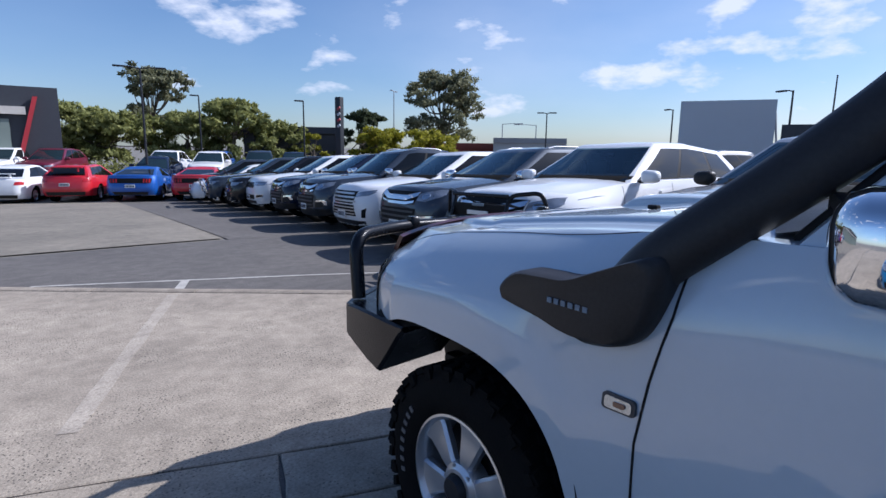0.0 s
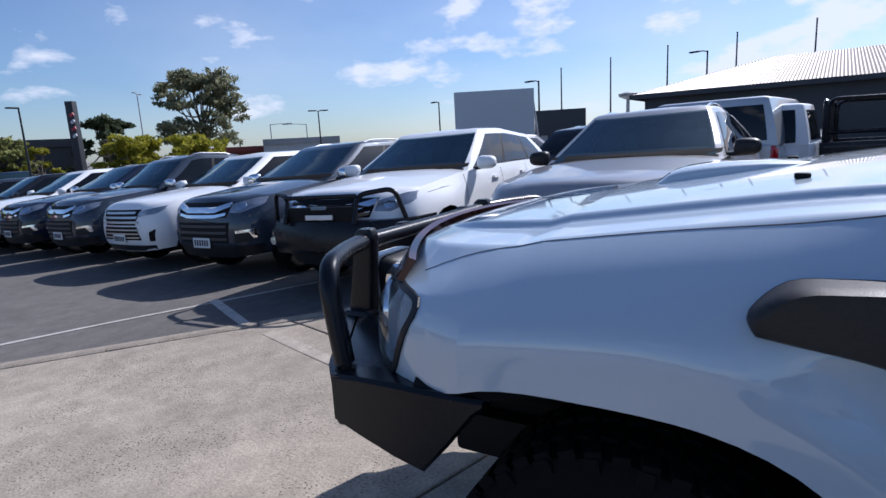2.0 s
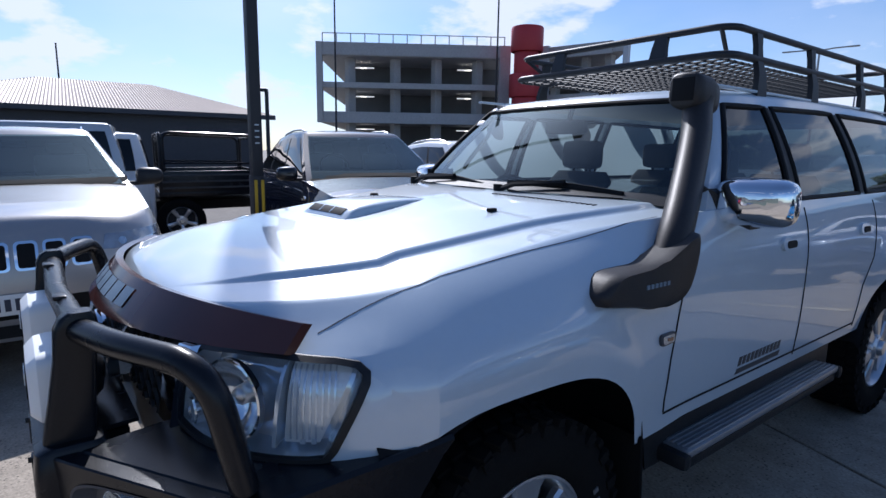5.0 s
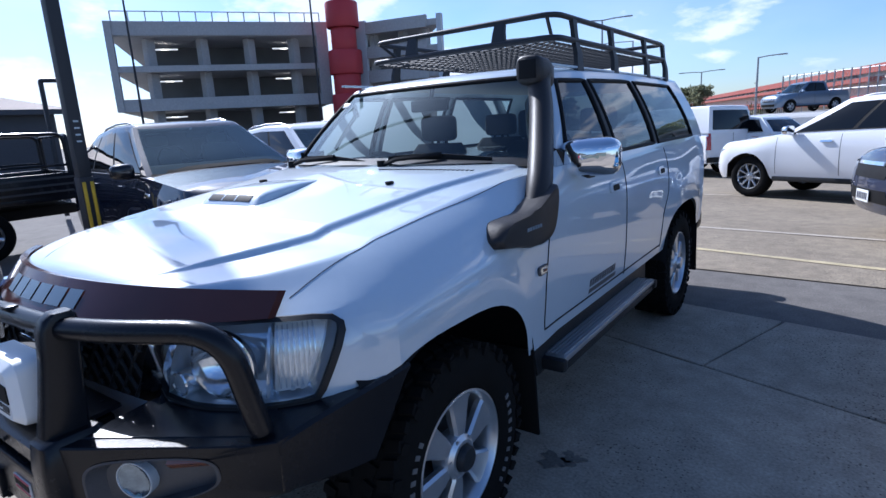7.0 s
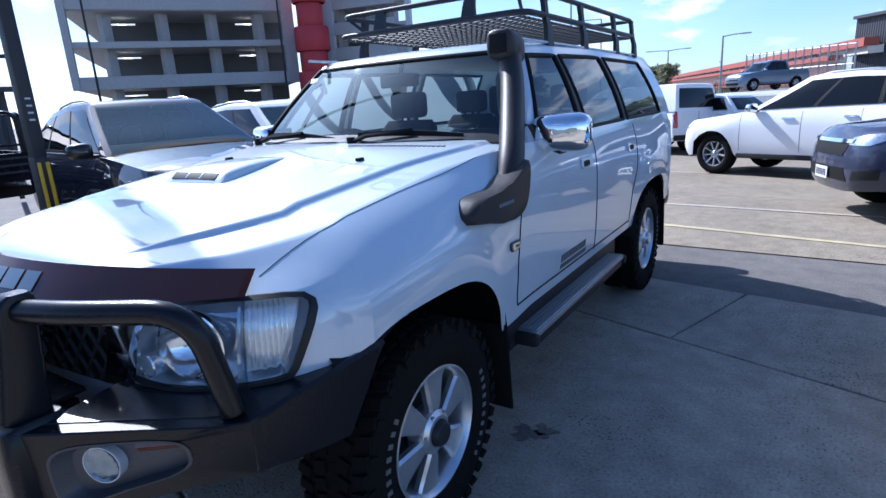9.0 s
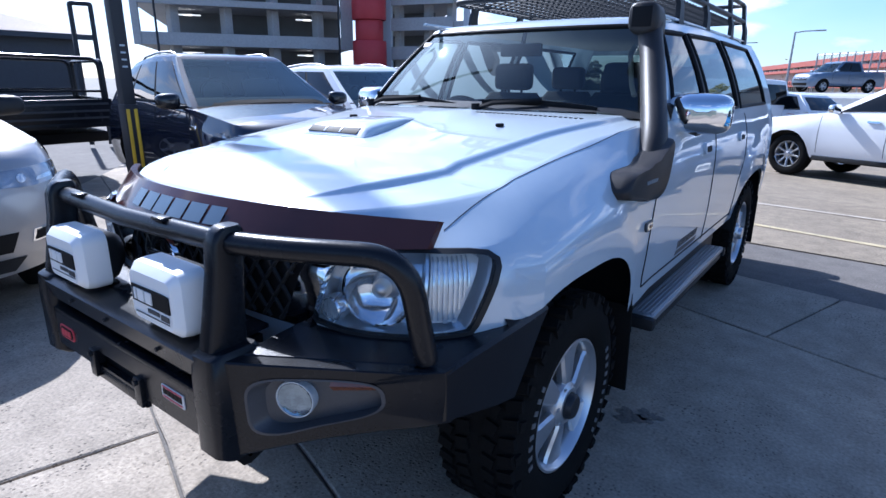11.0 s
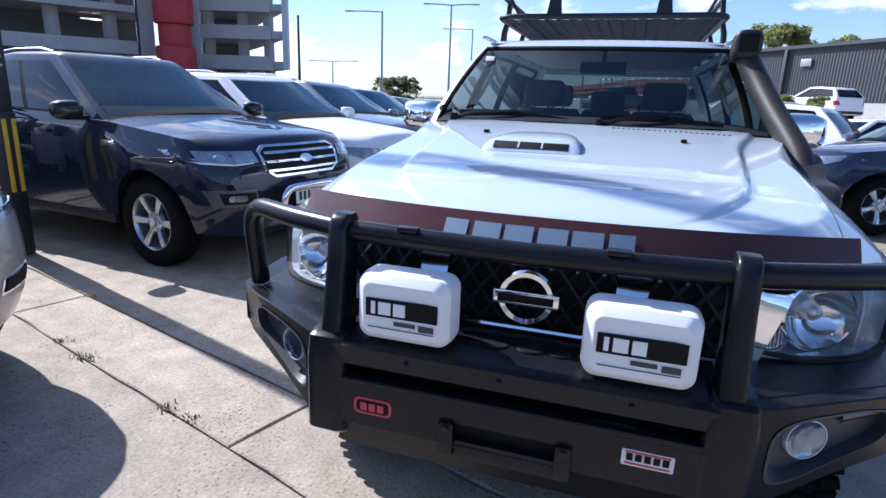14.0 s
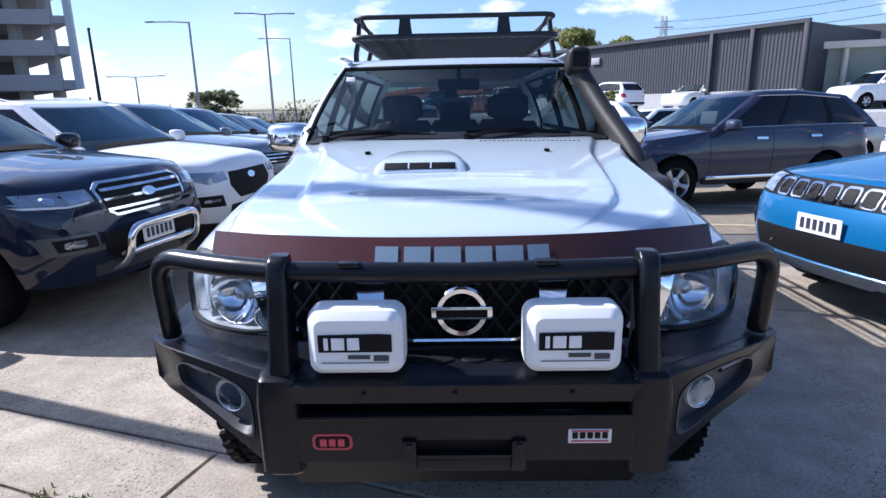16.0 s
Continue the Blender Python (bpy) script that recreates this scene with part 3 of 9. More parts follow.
def car_inside(S, root):
    """What shows through the windscreen: dark trim, dashboard, wheel, front seats and mirror."""
    g = S["cabin"]
    base = max(ipol(S["top"], g["base"][0] + k) for k in (0.1, 0.4, 0.8)) + S.get("crown", 0.05) + 0.008
    f0, r0 = cabin_point(S, "f", 0, 0.12), cabin_point(S, "r", 0, 0.12)
    half = g["wb"] - 0.035
    bm = bmesh.new()
    rows = []
    for k in range(7):
        row = []
        for j in range(9):
            s = -1 + j / 4
            ya = cabin_point(S, "f", s, 0.12).y + 0.06
            if k == 0:
                q = cabin_point(S, "f", s * 0.97, 0.045)
                row.append((q.x, q.y + 0.015, max(q.z, ipol(S["top"], q.y) + S.get("crown", 0.05) * (1 - s * s) + 0.006)))
            else:
                row.append((half * s, ya + (r0.y - 0.10 - ya) * (k - 1) / 5, base))
        rows.append(row)
    sheet(bm, rows)
    part("cabin_trim", bm, RUBBER, root)
    bm = bmesh.new()
    y0 = f0.y + 0.20
    loft(bm, [[(x, y0 - 0.06 + 0.12 * abs(x / half) ** 2, base), (x, y0 - 0.02 + 0.12 * abs(x / half) ** 2, base + 0.012), (x, y0 + 0.22, base + 0.022), (x, y0 + 0.34, base + 0.01), (x, y0 + 0.36, base)] for x in (-half * 0.93, -half * 0.5, 0, half * 0.5, half * 0.93)])
    part("dashboard", bm, RUBBER, root)
    roof = ipol(g["zr"], g["roof"][0] + 0.5)
    hi = roof - base
    for x in (-0.37, 0.37):
        bm = bmesh.new()
        box(bm, (x, f0.y + 1.02, base + hi * 0.22), (0.46, 0.13, hi * 0.50), 0.05, Matrix.Rotation(radians(-14), 3, "X"), seg=2)
        seat = part("seat_back", bm, CARTRIM, root)
        bm = bmesh.new()
        box(bm, (x, f0.y + 1.09, base + hi * 0.60), (0.25, 0.10, hi * 0.26), 0.04, Matrix.Rotation(radians(-10), 3, "X"), seg=2)
        part("headrest", bm, CARTRIM, seat)
    bm = bmesh.new()
    ring = Matrix.Translation((-0.37, y0 + 0.40, base + 0.05)) @ Matrix.Rotation(radians(68), 4, "X")
    lathe(bm, [(0.165, -0.012), (0.182, -0.012), (0.190, 0.0), (0.182, 0.012), (0.165, 0.012)], ring, 24, closed=True)
    part("steering_wheel", bm, BLACKPLASTIC, root)
    p = cabin_point(S, "f", 0, 0.84)
    bm = bmesh.new()
    box(bm, (0, p.y + 0.09, p.z - 0.03), (0.23, 0.03, 0.06), 0.012)
    part("inside_mirror", bm, BLACKPLASTIC, root)


def car(m, label, S, body, category="car", group="parked cars", rim="six", front="bars", name="car", detail=2):
    """A car of plan S, nose at the origin of m, pointing along -y. Body, cabin, panes, lamps, grille, mirrors, wheels."""
    root = thing(name, m, label, category, group)
    L, W, sill = S["L"], S["W"], S["sill"]
    bm, low = shell(S)
    tree = BVHTree.FromBMesh(bm)
    b = part("body", bm, body, root, angle=42)
    if detail > 1:
        bm = cabin(S, fs=[-1, -0.92, -0.7, -0.47, -0.23, 0, 0.23, 0.47, 0.7, 0.92, 1], vs=[0, 0.06, 0.25, 0.45, 0.65, 0.80, 0.925, 0.97, 1.0], holes=[("f", -0.92, 0.92, 0.06, 0.925)])
        car_inside(S, root)
    else:
        bm = cabin(S)
    roof = part("cabin", bm, S.get("roof_paint", body), root, angle=50)
    # underside and wheel wells
    bm = bmesh.new()
    ring = [Vector(p) for p in low]
    ring = ring + [Vector((-p.x, p.y, p.z)) for p in reversed(ring[1:-1])]
    inner = [Vector((p.x * 0.62, L / 2 + (p.y - L / 2) * 0.97, p.z + (0.03 if p.z < sill + 0.05 else 0.0))) for p in ring]
    o1, o2 = [bm.verts.new(p) for p in ring], [bm.verts.new(p) for p in inner]
    for k in range(len(ring)):
        try:
            bm.faces.new((o1[k], o1[(k + 1) % len(ring)], o2[(k + 1) % len(ring)], o2[k]))
        except ValueError:
            pass
    h = len(low)
    for k in range(1, h - 1):
        a, c = o2[k], o2[k + 1]
        j, i = (len(ring) - k) % len(ring), (len(ring) - k - 1) % len(ring)
        if k + 1 < h - 1:
            try:
                bm.faces.new((a, c, o2[i], o2[j]))
            except ValueError:
                pass
    part("underbody", bm, SEALBLACK, root)
    # skirt of dark plastic along the sill
    if S.get("skirt", True):
        for sx in (-1, 1):
            bm = bmesh.new()
            ya, yb = S["axles"][0] + S["ra"] + 0.02, S["axles"][1] - S["ra"] - 0.02
            box(bm, (sx * (W - S.get("in_low", 0.05) - 0.005), (ya + yb) / 2, sill + 0.005), (0.06, yb - ya, 0.09), 0.02)
            part("sill", bm, BLACKPLASTIC, root)
    # panes
    gl = S.get("glass", DARKGLASS)
    ws = part("windscreen", pane(S, "f", -0.93, 0.93, 0.05, 0.94), SCREENGLASS if detail > 1 else SCREEN, root, "laminated windscreen")
    ws.visible_shadow = detail < 2
    for s0, s1, v0, v1, c0, c1 in S["panes"]:
        for mir in (False, True):
            part("side_window", pane(S, "s", s0, s1, v0, v1, mirror=mir, cut0=c0, cut1=c1), gl, root, "tinted side window")
    if detail > 1:
        part("cowl", pane(S, "f", -0.95, 0.95, -0.01, 0.062, nu=10, nv=1, off=0.012), RUBBER, root)
        for mir in (False, True):
            for p0, p1 in zip(S["panes"], S["panes"][1:]):
                part("pillar_trim", pane(S, "s", p0[1] - 0.002, p1[0] + 0.002, p0[2], p0[3], nu=2, mirror=mir, cut0=p0[5], cut1=p1[4], off=0.004), SEALBLACK, root)
            p0, p1 = S["panes"][0], S["panes"][-1]
            part("window_seal", pane(S, "s", p0[0], p1[1], p0[2] - 0.030, p0[2], nu=12, nv=1, mirror=mir, off=0.009), SEALBLACK, root)
    if S.get("rear_pane", True):
        part("rear_window", pane(S, "r", -0.86, 0.86, 0.12, 0.86), gl, root, "tinted rear window")
    g = S["cabin"]
    # door shuts
    if detail > 1:
        for ys in S.get("shuts", ()):
            for sx in (-1, 1):
                z1 = ipol(S["top"], ys) - 0.03
                bm = lay(tree, [(ys, sill + 0.1), (ys + 0.008, sill + 0.1), (ys + 0.008, z1), (ys, z1)], "x", sx * 3.0, 0.0015, 0.004, 0.08)
                part("door_shut", bm, SEALBLACK, root)
        for yh in S.get("handles", ()):
            for sx in (-1, 1):
                zh = ipol(S["top"], yh) - 0.14
                bm = lay(tree, round_rect(0.20, 0.034, 0.016, 3, yh, zh), "x", sx * 3.0, 0.030, 0.034, 0.08)
                part("door_handle", bm, S.get("handle_mat", body), root)
    # front
    for nm, outline, mat, off in S.get("front", ()):
        for mir in ((False, True) if min(p[0] for p in outline) > 0.02 else (False,)):
            bm = lay(tree, mirror_pts(outline) if mir else outline, "y", -2.0, off, 0.03 + max(off, 0), 0.05)
            part(nm, bm, mat, root)
    for nm, outline, mat, off in S.get("back", ()):
        for mir in ((False, True) if min(p[0] for p in outline) > 0.02 else (False,)):
            bm = lay(tree, mirror_pts(outline) if mir else outline, "y", L + 2.0, off, 0.03 + max(off, 0), 0.05)
            part(nm, bm, mat, root)
    if S.get("plate_z"):
        hit = tree.ray_cast(Vector((0, -2, S["plate_z"])), Vector((0, 1, 0)))[0]
        plate(root, (hit.y if hit else 0) - 0.02, S["plate_z"])
    if S.get("rear_plate_z"):
        hit = tree.ray_cast(Vector((0, L + 2, S["rear_plate_z"])), Vector((0, -1, 0)))[0]
        plate(root, (hit.y if hit else L) + 0.014, S["rear_plate_z"], face=1)
    # mirrors
    for sx in (-1, 1):
        p = cabin_point(S, "s", 0.07, 0.02)
        c = Vector((sx * (p.x + 0.17), p.y - 0.02, p.z + 0.075))
        bm = bmesh.new()
        loft(bm, [[c + Vector((0.120 * q * math.copysign(abs(math.cos(a)) ** 0.6, math.cos(a)), y, (0.082 - 0.010 * sx * math.cos(a)) * q * math.copysign(abs(math.sin(a)) ** 0.65, math.sin(a)))) for a in [math.tau * k / 20 for k in range(20)]]
                  for q, y in ((0.25, -0.072), (0.60, -0.064), (0.85, -0.044), (0.97, -0.012), (1.0, 0.020), (0.97, 0.050))])
        mo = part("mirror", bm, S.get("mirror_mat", body), root)
        bm = bmesh.new()
        box(bm, c + Vector((0, 0.050, 0)), (0.185, 0.010, 0.112), 0.004)
        part("mirror_glass", bm, CHROME, mo)
        bm = bmesh.new()
        tube(bm, [c + Vector((-sx * 0.05, 0.0, -0.06)), Vector((sx * (p.x - 0.02), p.y, p.z + 0.01))], 0.022, 8)
        part("mirror_arm", bm, BLACKPLASTIC, mo)
    # roof rails
    if S.get("rails"):
        for sx in (-1, 1):
            bm = bmesh.new()
            pts = []
            for k in range(9):
                s = 0.12 + 0.74 * k / 8
                p = cabin_point(S, "s", s, 1.0)
                pts.append((sx * (p.x - 0.06), p.y, p.z + 0.018 + 0.028 * smooth01(min(k, 8 - k) * 1.0)))
            tube(bm, pts, 0.013, 8)
            part("roof_rail", bm, S["rails"], root)
    # wipers
    if detail > 1:
        for x0, x1 in ((-0.5, 0.08), (0.12, 0.66)):
            bm = bmesh.new()
            pts = []
            for k in range(6):
                p = cabin_point(S, "f", (x0 + (x1 - x0) * k / 5) * 1.0, 0.07)
                pts.append(p + Vector((0, -0.02, 0.015)))
            tube(bm, pts, 0.008, 6)
            part("wiper", bm, SEALBLACK, root)
    r, wd = S["rt"], S.get("tyre_w", 0.24)
    for ya in S["axles"]:
        for sx in (-1, 1):
            add_wheel(root, sx * (W - wd / 2 - 0.015), ya, r, r, wd, S.get("rim_r", r * 0.62), rim)
    return root, tree


def plan(kind, **over):
    """Plans of the common car shapes, nose at y = 0."""
    if kind == "suv":
        S = dict(L=4.75, W=0.93, sill=0.36, front_low=0.30, rear_low=0.38, rt=0.375, ra=0.44, zw=0.375, axles=(0.90, 3.72), rf=0.42, rr=0.32, bow=0.10, crown=0.055, flare=0.035,
                 top=[(0, 0.90), (0.12, 0.95), (0.35, 1.00), (1.3, 1.10), (2.0, 1.13), (4.4, 1.17), (4.75, 1.10)],
                 nose=[(0.25, 0.10), (0.40, 0.02), (0.55, 0.0), (0.75, 0.02), (0.9, 0.07), (1.0, 0.16), (1.2, 0.2)],
                 tail=[(0.3, 0.08), (0.45, 0.0), (0.65, 0.0), (0.8, 0.05), (1.2, 0.12)],
                 cabin=dict(base=(1.30, 4.62), roof=(2.30, 4.16), wb=0.86, wt=0.64, zr=[(1.9, 1.62), (2.5, 1.68), (3.2, 1.69), (4.3, 1.61)]),
                 panes=[(0.05, 0.36, 0.10, 0.88, 0.06, -0.01), (0.385, 0.68, 0.10, 0.88, -0.01, 0.0), (0.705, 0.93, 0.12, 0.87, 0.0, 0.0)],
                 shuts=(1.42, 2.52, 3.42), handles=(2.30, 3.28))
    elif kind == "sedan":
        S = dict(L=4.7, W=0.91, sill=0.24, front_low=0.20, rear_low=0.26, rt=0.335, ra=0.38, zw=0.335, axles=(0.88, 3.6), rf=0.45, rr=0.36, bow=0.14, crown=0.05, flare=0.03,
                 top=[(0, 0.66), (0.15, 0.72), (0.4, 0.78), (1.25, 0.93), (2.2, 0.95), (4.0, 1.02), (4.7, 0.97)],
                 nose=[(0.2, 0.08), (0.35, 0.0), (0.55, 0.02), (0.7, 0.09), (0.8, 0.18)],
                 tail=[(0.25, 0.10), (0.45, 0.0), (0.75, 0.03), (1.0, 0.10)],
                 cabin=dict(base=(1.22, 4.2), roof=(2.15, 3.35), wb=0.82, wt=0.56, zr=[(2.0, 1.36), (2.6, 1.42), (3.4, 1.37)]),
                 panes=[(0.06, 0.50, 0.12, 0.88, 0.05, 0.0), (0.53, 0.88, 0.12, 0.88, 0.0, -0.05)], shuts=(1.45, 2.75), handles=(2.45,), skirt=False)
    elif kind == "coupe":
        S = plan("sedan", L=4.78, W=0.95)
        S["cabin"] = dict(base=(1.45, 4.25), roof=(2.35, 3.1), wb=0.83, wt=0.58, zr=[(2.2, 1.32), (2.6, 1.37), (3.2, 1.34)])
        S["panes"] = [(0.05, 0.60, 0.14, 0.86, 0.08, -0.04)]
        S["top"] = [(0, 0.66), (0.15, 0.74), (0.5, 0.82), (1.45, 0.95), (2.2, 0.96), (4.0, 1.06), (4.78, 1.04)]
    elif kind == "ute":
        S = plan("suv", L=5.25, W=0.93)
        S["axles"] = (0.92, 4.05)
        S["cabin"] = dict(base=(1.30, 3.62), roof=(2.05, 3.42), wb=0.85, wt=0.66, zr=[(1.9, 1.68), (2.5, 1.77), (3.4, 1.74)])
        S["top"] = [(0, 0.92), (0.15, 0.98), (0.4, 1.04), (1.3, 1.12), (2.0, 1.15), (3.7, 1.17), (5.25, 1.16)]
        S["panes"] = [(0.06, 0.50, 0.10, 0.88, 0.10, -0.01), (0.54, 0.92, 0.10, 0.88, -0.01, 0.0)]
        S["shuts"], S["handles"] = (1.42, 2.55, 3.55), (2.32, 3.40)
    elif kind == "van":
        S = plan("suv", L=5.0, W=0.97)
        S["axles"] = (0.93, 4.05)
        S["top"] = [(0, 0.95), (0.15, 1.02), (0.8, 1.20), (2.0, 1.22), (5.0, 1.22)]
        S["cabin"] = dict(base=(0.72, 4.98), roof=(1.62, 4.86), wb=0.93, wt=0.80, zr=[(1.5, 1.86), (2.2, 1.94), (4.8, 1.93)])
        S["panes"] = [(0.03, 0.24, 0.06, 0.70, 0.05, 0.0)]
        S["rr"] = 0.12
        S["tail"] = [(0.3, 0.05), (0.5, 0.0), (1.2, 0.02)]
    S.update(over)
    return S


# ---- ground ----
def ground_material(name, color, stain, speck, speck_amount, speck_scale, rough=0.88, per_piece=0.0, bump=0.5):
    """Worn paving: large stains, fine grain, and a scatter of small dark stones or pits."""
    m = bpy.data.materials.new(name)
    m.use_nodes = True
    nt = m.node_tree
    N, Lk = nt.nodes.new, nt.links.new
    b = nt.nodes["Principled BSDF"]
    tc = N("ShaderNodeTexCoord")

    def noise_tex(scale, detail, rough_=0.55):
        n = N("ShaderNodeTexNoise")
        n.inputs["Scale"].default_value, n.inputs["Detail"].default_value, n.inputs["Roughness"].default_value = scale, detail, rough_
        Lk(tc.outputs["Object"], n.inputs["Vector"])
        return n.outputs["Fac"]

    def ramp(fac, lo, hi):
        r = N("ShaderNodeMapRange")
        r.inputs["From Min"].default_value, r.inputs["From Max"].default_value = lo, hi
        Lk(fac, r.inputs["Value"])
        return r.outputs["Result"]

    def mix(fac, a, c, mode="MIX"):
        x = N("ShaderNodeMix")
        x.data_type, x.blend_type = "RGBA", mode
        for sock, v in (("Factor", fac), ("A", a), ("B", c)):
            if isinstance(v, tuple):
                x.inputs[sock].default_value = (*v, 1)
            elif isinstance(v, float):
                x.inputs[sock].default_value = v
            else:
                Lk(v, x.inputs[sock])
        return x.outputs["Result"]
    big = ramp(noise_tex(0.55, 6.0), 0.32, 0.68)
    col = mix(big, stain, color)
    mid = noise_tex(6.0, 5.0)
    col = mix(0.45, col, mid, "OVERLAY")
    grain = noise_tex(70.0, 3.0)
    col = mix(0.55, col, grain, "OVERLAY")
    vor = N("ShaderNodeTexVoronoi")
    vor.inputs["Scale"].default_value = speck_scale
    Lk(tc.outputs["Object"], vor.inputs["Vector"])
    spot = ramp(vor.outputs["Distance"], 0.34, 0.16)
    some = ramp(noise_tex(1.7, 4.0), 0.40, 0.62)
    keep = N("ShaderNodeSeparateColor")
    Lk(vor.outputs["Color"], keep.inputs[0])
    pick = ramp(keep.outputs[0], 1.0 - speck_amount, 1.0 - speck_amount + 0.05)
    mul = N("ShaderNodeMath")
    mul.operation = "MULTIPLY"
    Lk(spot, mul.inputs[0])
    Lk(pick, mul.inputs[1])
    mul2 = N("ShaderNodeMath")
    mul2.operation = "MULTIPLY"
    Lk(mul.outputs[0], mul2.inputs[0])
    Lk(some, mul2.inputs[1])
    col = mix(mul2.outputs[0], col, speck)
    if per_piece:
        oi = N("ShaderNodeObjectInfo")
        hs = N("ShaderNodeHueSaturation")
        mr = N("ShaderNodeMapRange")
        mr.inputs["To Min"].default_value, mr.inputs["To Max"].default_value = 1 - per_piece, 1 + per_piece
        Lk(oi.outputs["Random"], mr.inputs["Value"])
        Lk(mr.outputs["Result"], hs.inputs["Value"])
        Lk(col, hs.inputs["Color"])
        col = hs.outputs["Color"]
    Lk(col, b.inputs["Base Color"])
    b.inputs["Roughness"].default_value = rough
    bp = N("ShaderNodeBump")
    bp.inputs["Strength"].default_value, bp.inputs["Distance"].default_value = bump, 0.006
    pit = N("ShaderNodeMath")
    pit.operation = "MULTIPLY_ADD"
    Lk(mul2.outputs[0], pit.inputs[0])
    pit.inputs[1].default_value = -0.9
    Lk(grain, pit.inputs[2])
    Lk(pit.outputs[0], bp.inputs["Height"])
    Lk(bp.outputs[0], b.inputs["Normal"])
    return m


CONCRETE = ground_material("concrete", (0.365, 0.312, 0.246), (0.268, 0.228, 0.180), (0.085, 0.07, 0.055), 0.70, 52.0, per_piece=0.07, bump=0.75)
ASPHALT = ground_material("asphalt", (0.130, 0.119, 0.108), (0.098, 0.090, 0.083), (0.20, 0.19, 0.18), 0.5, 60.0)
OLDSEAL = ground_material("worn_seal", (0.255, 0.212, 0.152), (0.185, 0.152, 0.110), (0.10, 0.085, 0.068), 0.85, 40.0, bump=0.9)
WORNSEAL = ground_material("weathered_seal", (0.25, 0.222, 0.178), (0.175, 0.157, 0.128), (0.09, 0.08, 0.068), 0.85, 40.0, bump=0.9)
LINEPAINT = ground_material("line_paint", (0.50, 0.48, 0.44), (0.36, 0.34, 0.305), (0.22, 0.20, 0.18), 0.5, 30.0, rough=0.7, bump=0.3)
GROUNDDARK = ground_material("distant_ground", (0.20, 0.185, 0.16), (0.15, 0.14, 0.125), (0.10, 0.09, 0.08), 0.4, 8.0)


def fall(y, x=0.0):
    """The car park falls away gently under the row and beyond it, and again towards the terrace."""
    if y > 6.3:
        return -0.034 * (min(y, 20.0) - 6.3) * (1 - smooth01((y - 21.5) / 6.0))
    return -0.030 * max(0.0, -0.5 - max(y, -28.0)) - 0.08 * smooth01((-12.0 - y) / 15.0) + 0.40 * smooth01((-28.0 - y) / 5.0) - 0.014 * min(6.0, max(0.0, -1.0 - x)) * (1 - smooth01((y - 2.5) / 3.8))


def ground_sheet(name, corners, rows, lift, mat, label, category):
    """A piece of ground between two edges, in rows across y so that it follows the fall."""
    bm = bmesh.new()
    (ax, ay), (bx, by), (cx, cy), (dx, dy) = corners
    g = []
    for k in range(rows + 1):
        t = k / rows
        p, q = (ax + (dx - ax) * t, ay + (dy - ay) * t), (bx + (cx - bx) * t, by + (cy - by) * t)
        g.append([(p[0] + (q[0] - p[0]) * j / 40, p[1] + (q[1] - p[1]) * j / 40, 0) for j in range(41)])
    sheet(bm, g)
    for v in bm.verts:
        v.co.z = fall(v.co.y, v.co.x) + lift
    return solid(name, bm, mat, label, category, kind="structure")


bm = bmesh.new()
ys = [-1200, -300, -80, -40, -33, -31.5, -30, -29] + [-28 + 2 * k for k in range(9)] + [-10, -6, -0.5, 2.5, 3.5, 4.4, 5.3, 6.3] + [7 + k for k in range(22)] + [40, 200, 1200]
sheet(bm, [[(x, y, fall(y, x) - 0.032) for x in (-1200, -200, -60, -20, -7, -4, -1, 0, 20, 60, 200, 1200)] for y in ys])
solid("ground", bm, GROUNDDARK, "dusty grey-brown car park ground", "ground", kind="structure")
ground_sheet("road", [(-40, -9.6), (14, -9.6), (14, 9), (-40, 9)], 31, -0.016, ASPHALT, "smooth grey asphalt lane", "road")
ground_sheet("pavement_old", [(-1.1, -9.8), (60, -9.8), (60, -60), (-1.2, -60)], 26, -0.008, WORNSEAL, "worn brown chip-seal surface", "pavement")
ground_sheet("road_rear", [(-60, -9.6), (-1.15, -9.6), (-1.15, -60), (-60, -60)], 26, -0.014, ASPHALT, "smooth grey asphalt between rows", "road")
ground_sheet("pavement_back", [(-14, 5.1), (40, 2.4), (40, 60), (-14, 60)], 60, -0.006, OLDSEAL, "worn brown chip-seal surface", "pavement")

# concrete apron of cast slabs, its joints sunk
apron = thing("pavement_slabs", pose(0, 0, 0), "pale concrete slabs with open joints", "pavement", kind="structure")
S_DIR, N_DIR = Vector((0.951, -0.309, 0)), Vector((0.309, 0.951, 0))
S_ORG = Vector((-0.65, -0.68, 0))
BANDS = [(-9.6, 0.0, 0.0, 7.0), (0.0, 0.46, 1.78, 2.4), (0.46, 3.18, -0.55, 5.2), (3.18, 6.4, 1.0, 4.0), (6.4, 9.6, 0.1, 4.0)]
slab_rng = random.Random(4)
EDGE_A, EDGE_B = Vector((2.24, -6.84, 0)), Vector((-2.33, -2.99, 0))
edge_n = Vector((-(EDGE_B - EDGE_A).y, (EDGE_B - EDGE_A).x, 0)).normalized()
if edge_n.dot(Vector((0, 0, 0)) - EDGE_A) < 0:
    edge_n = -edge_n
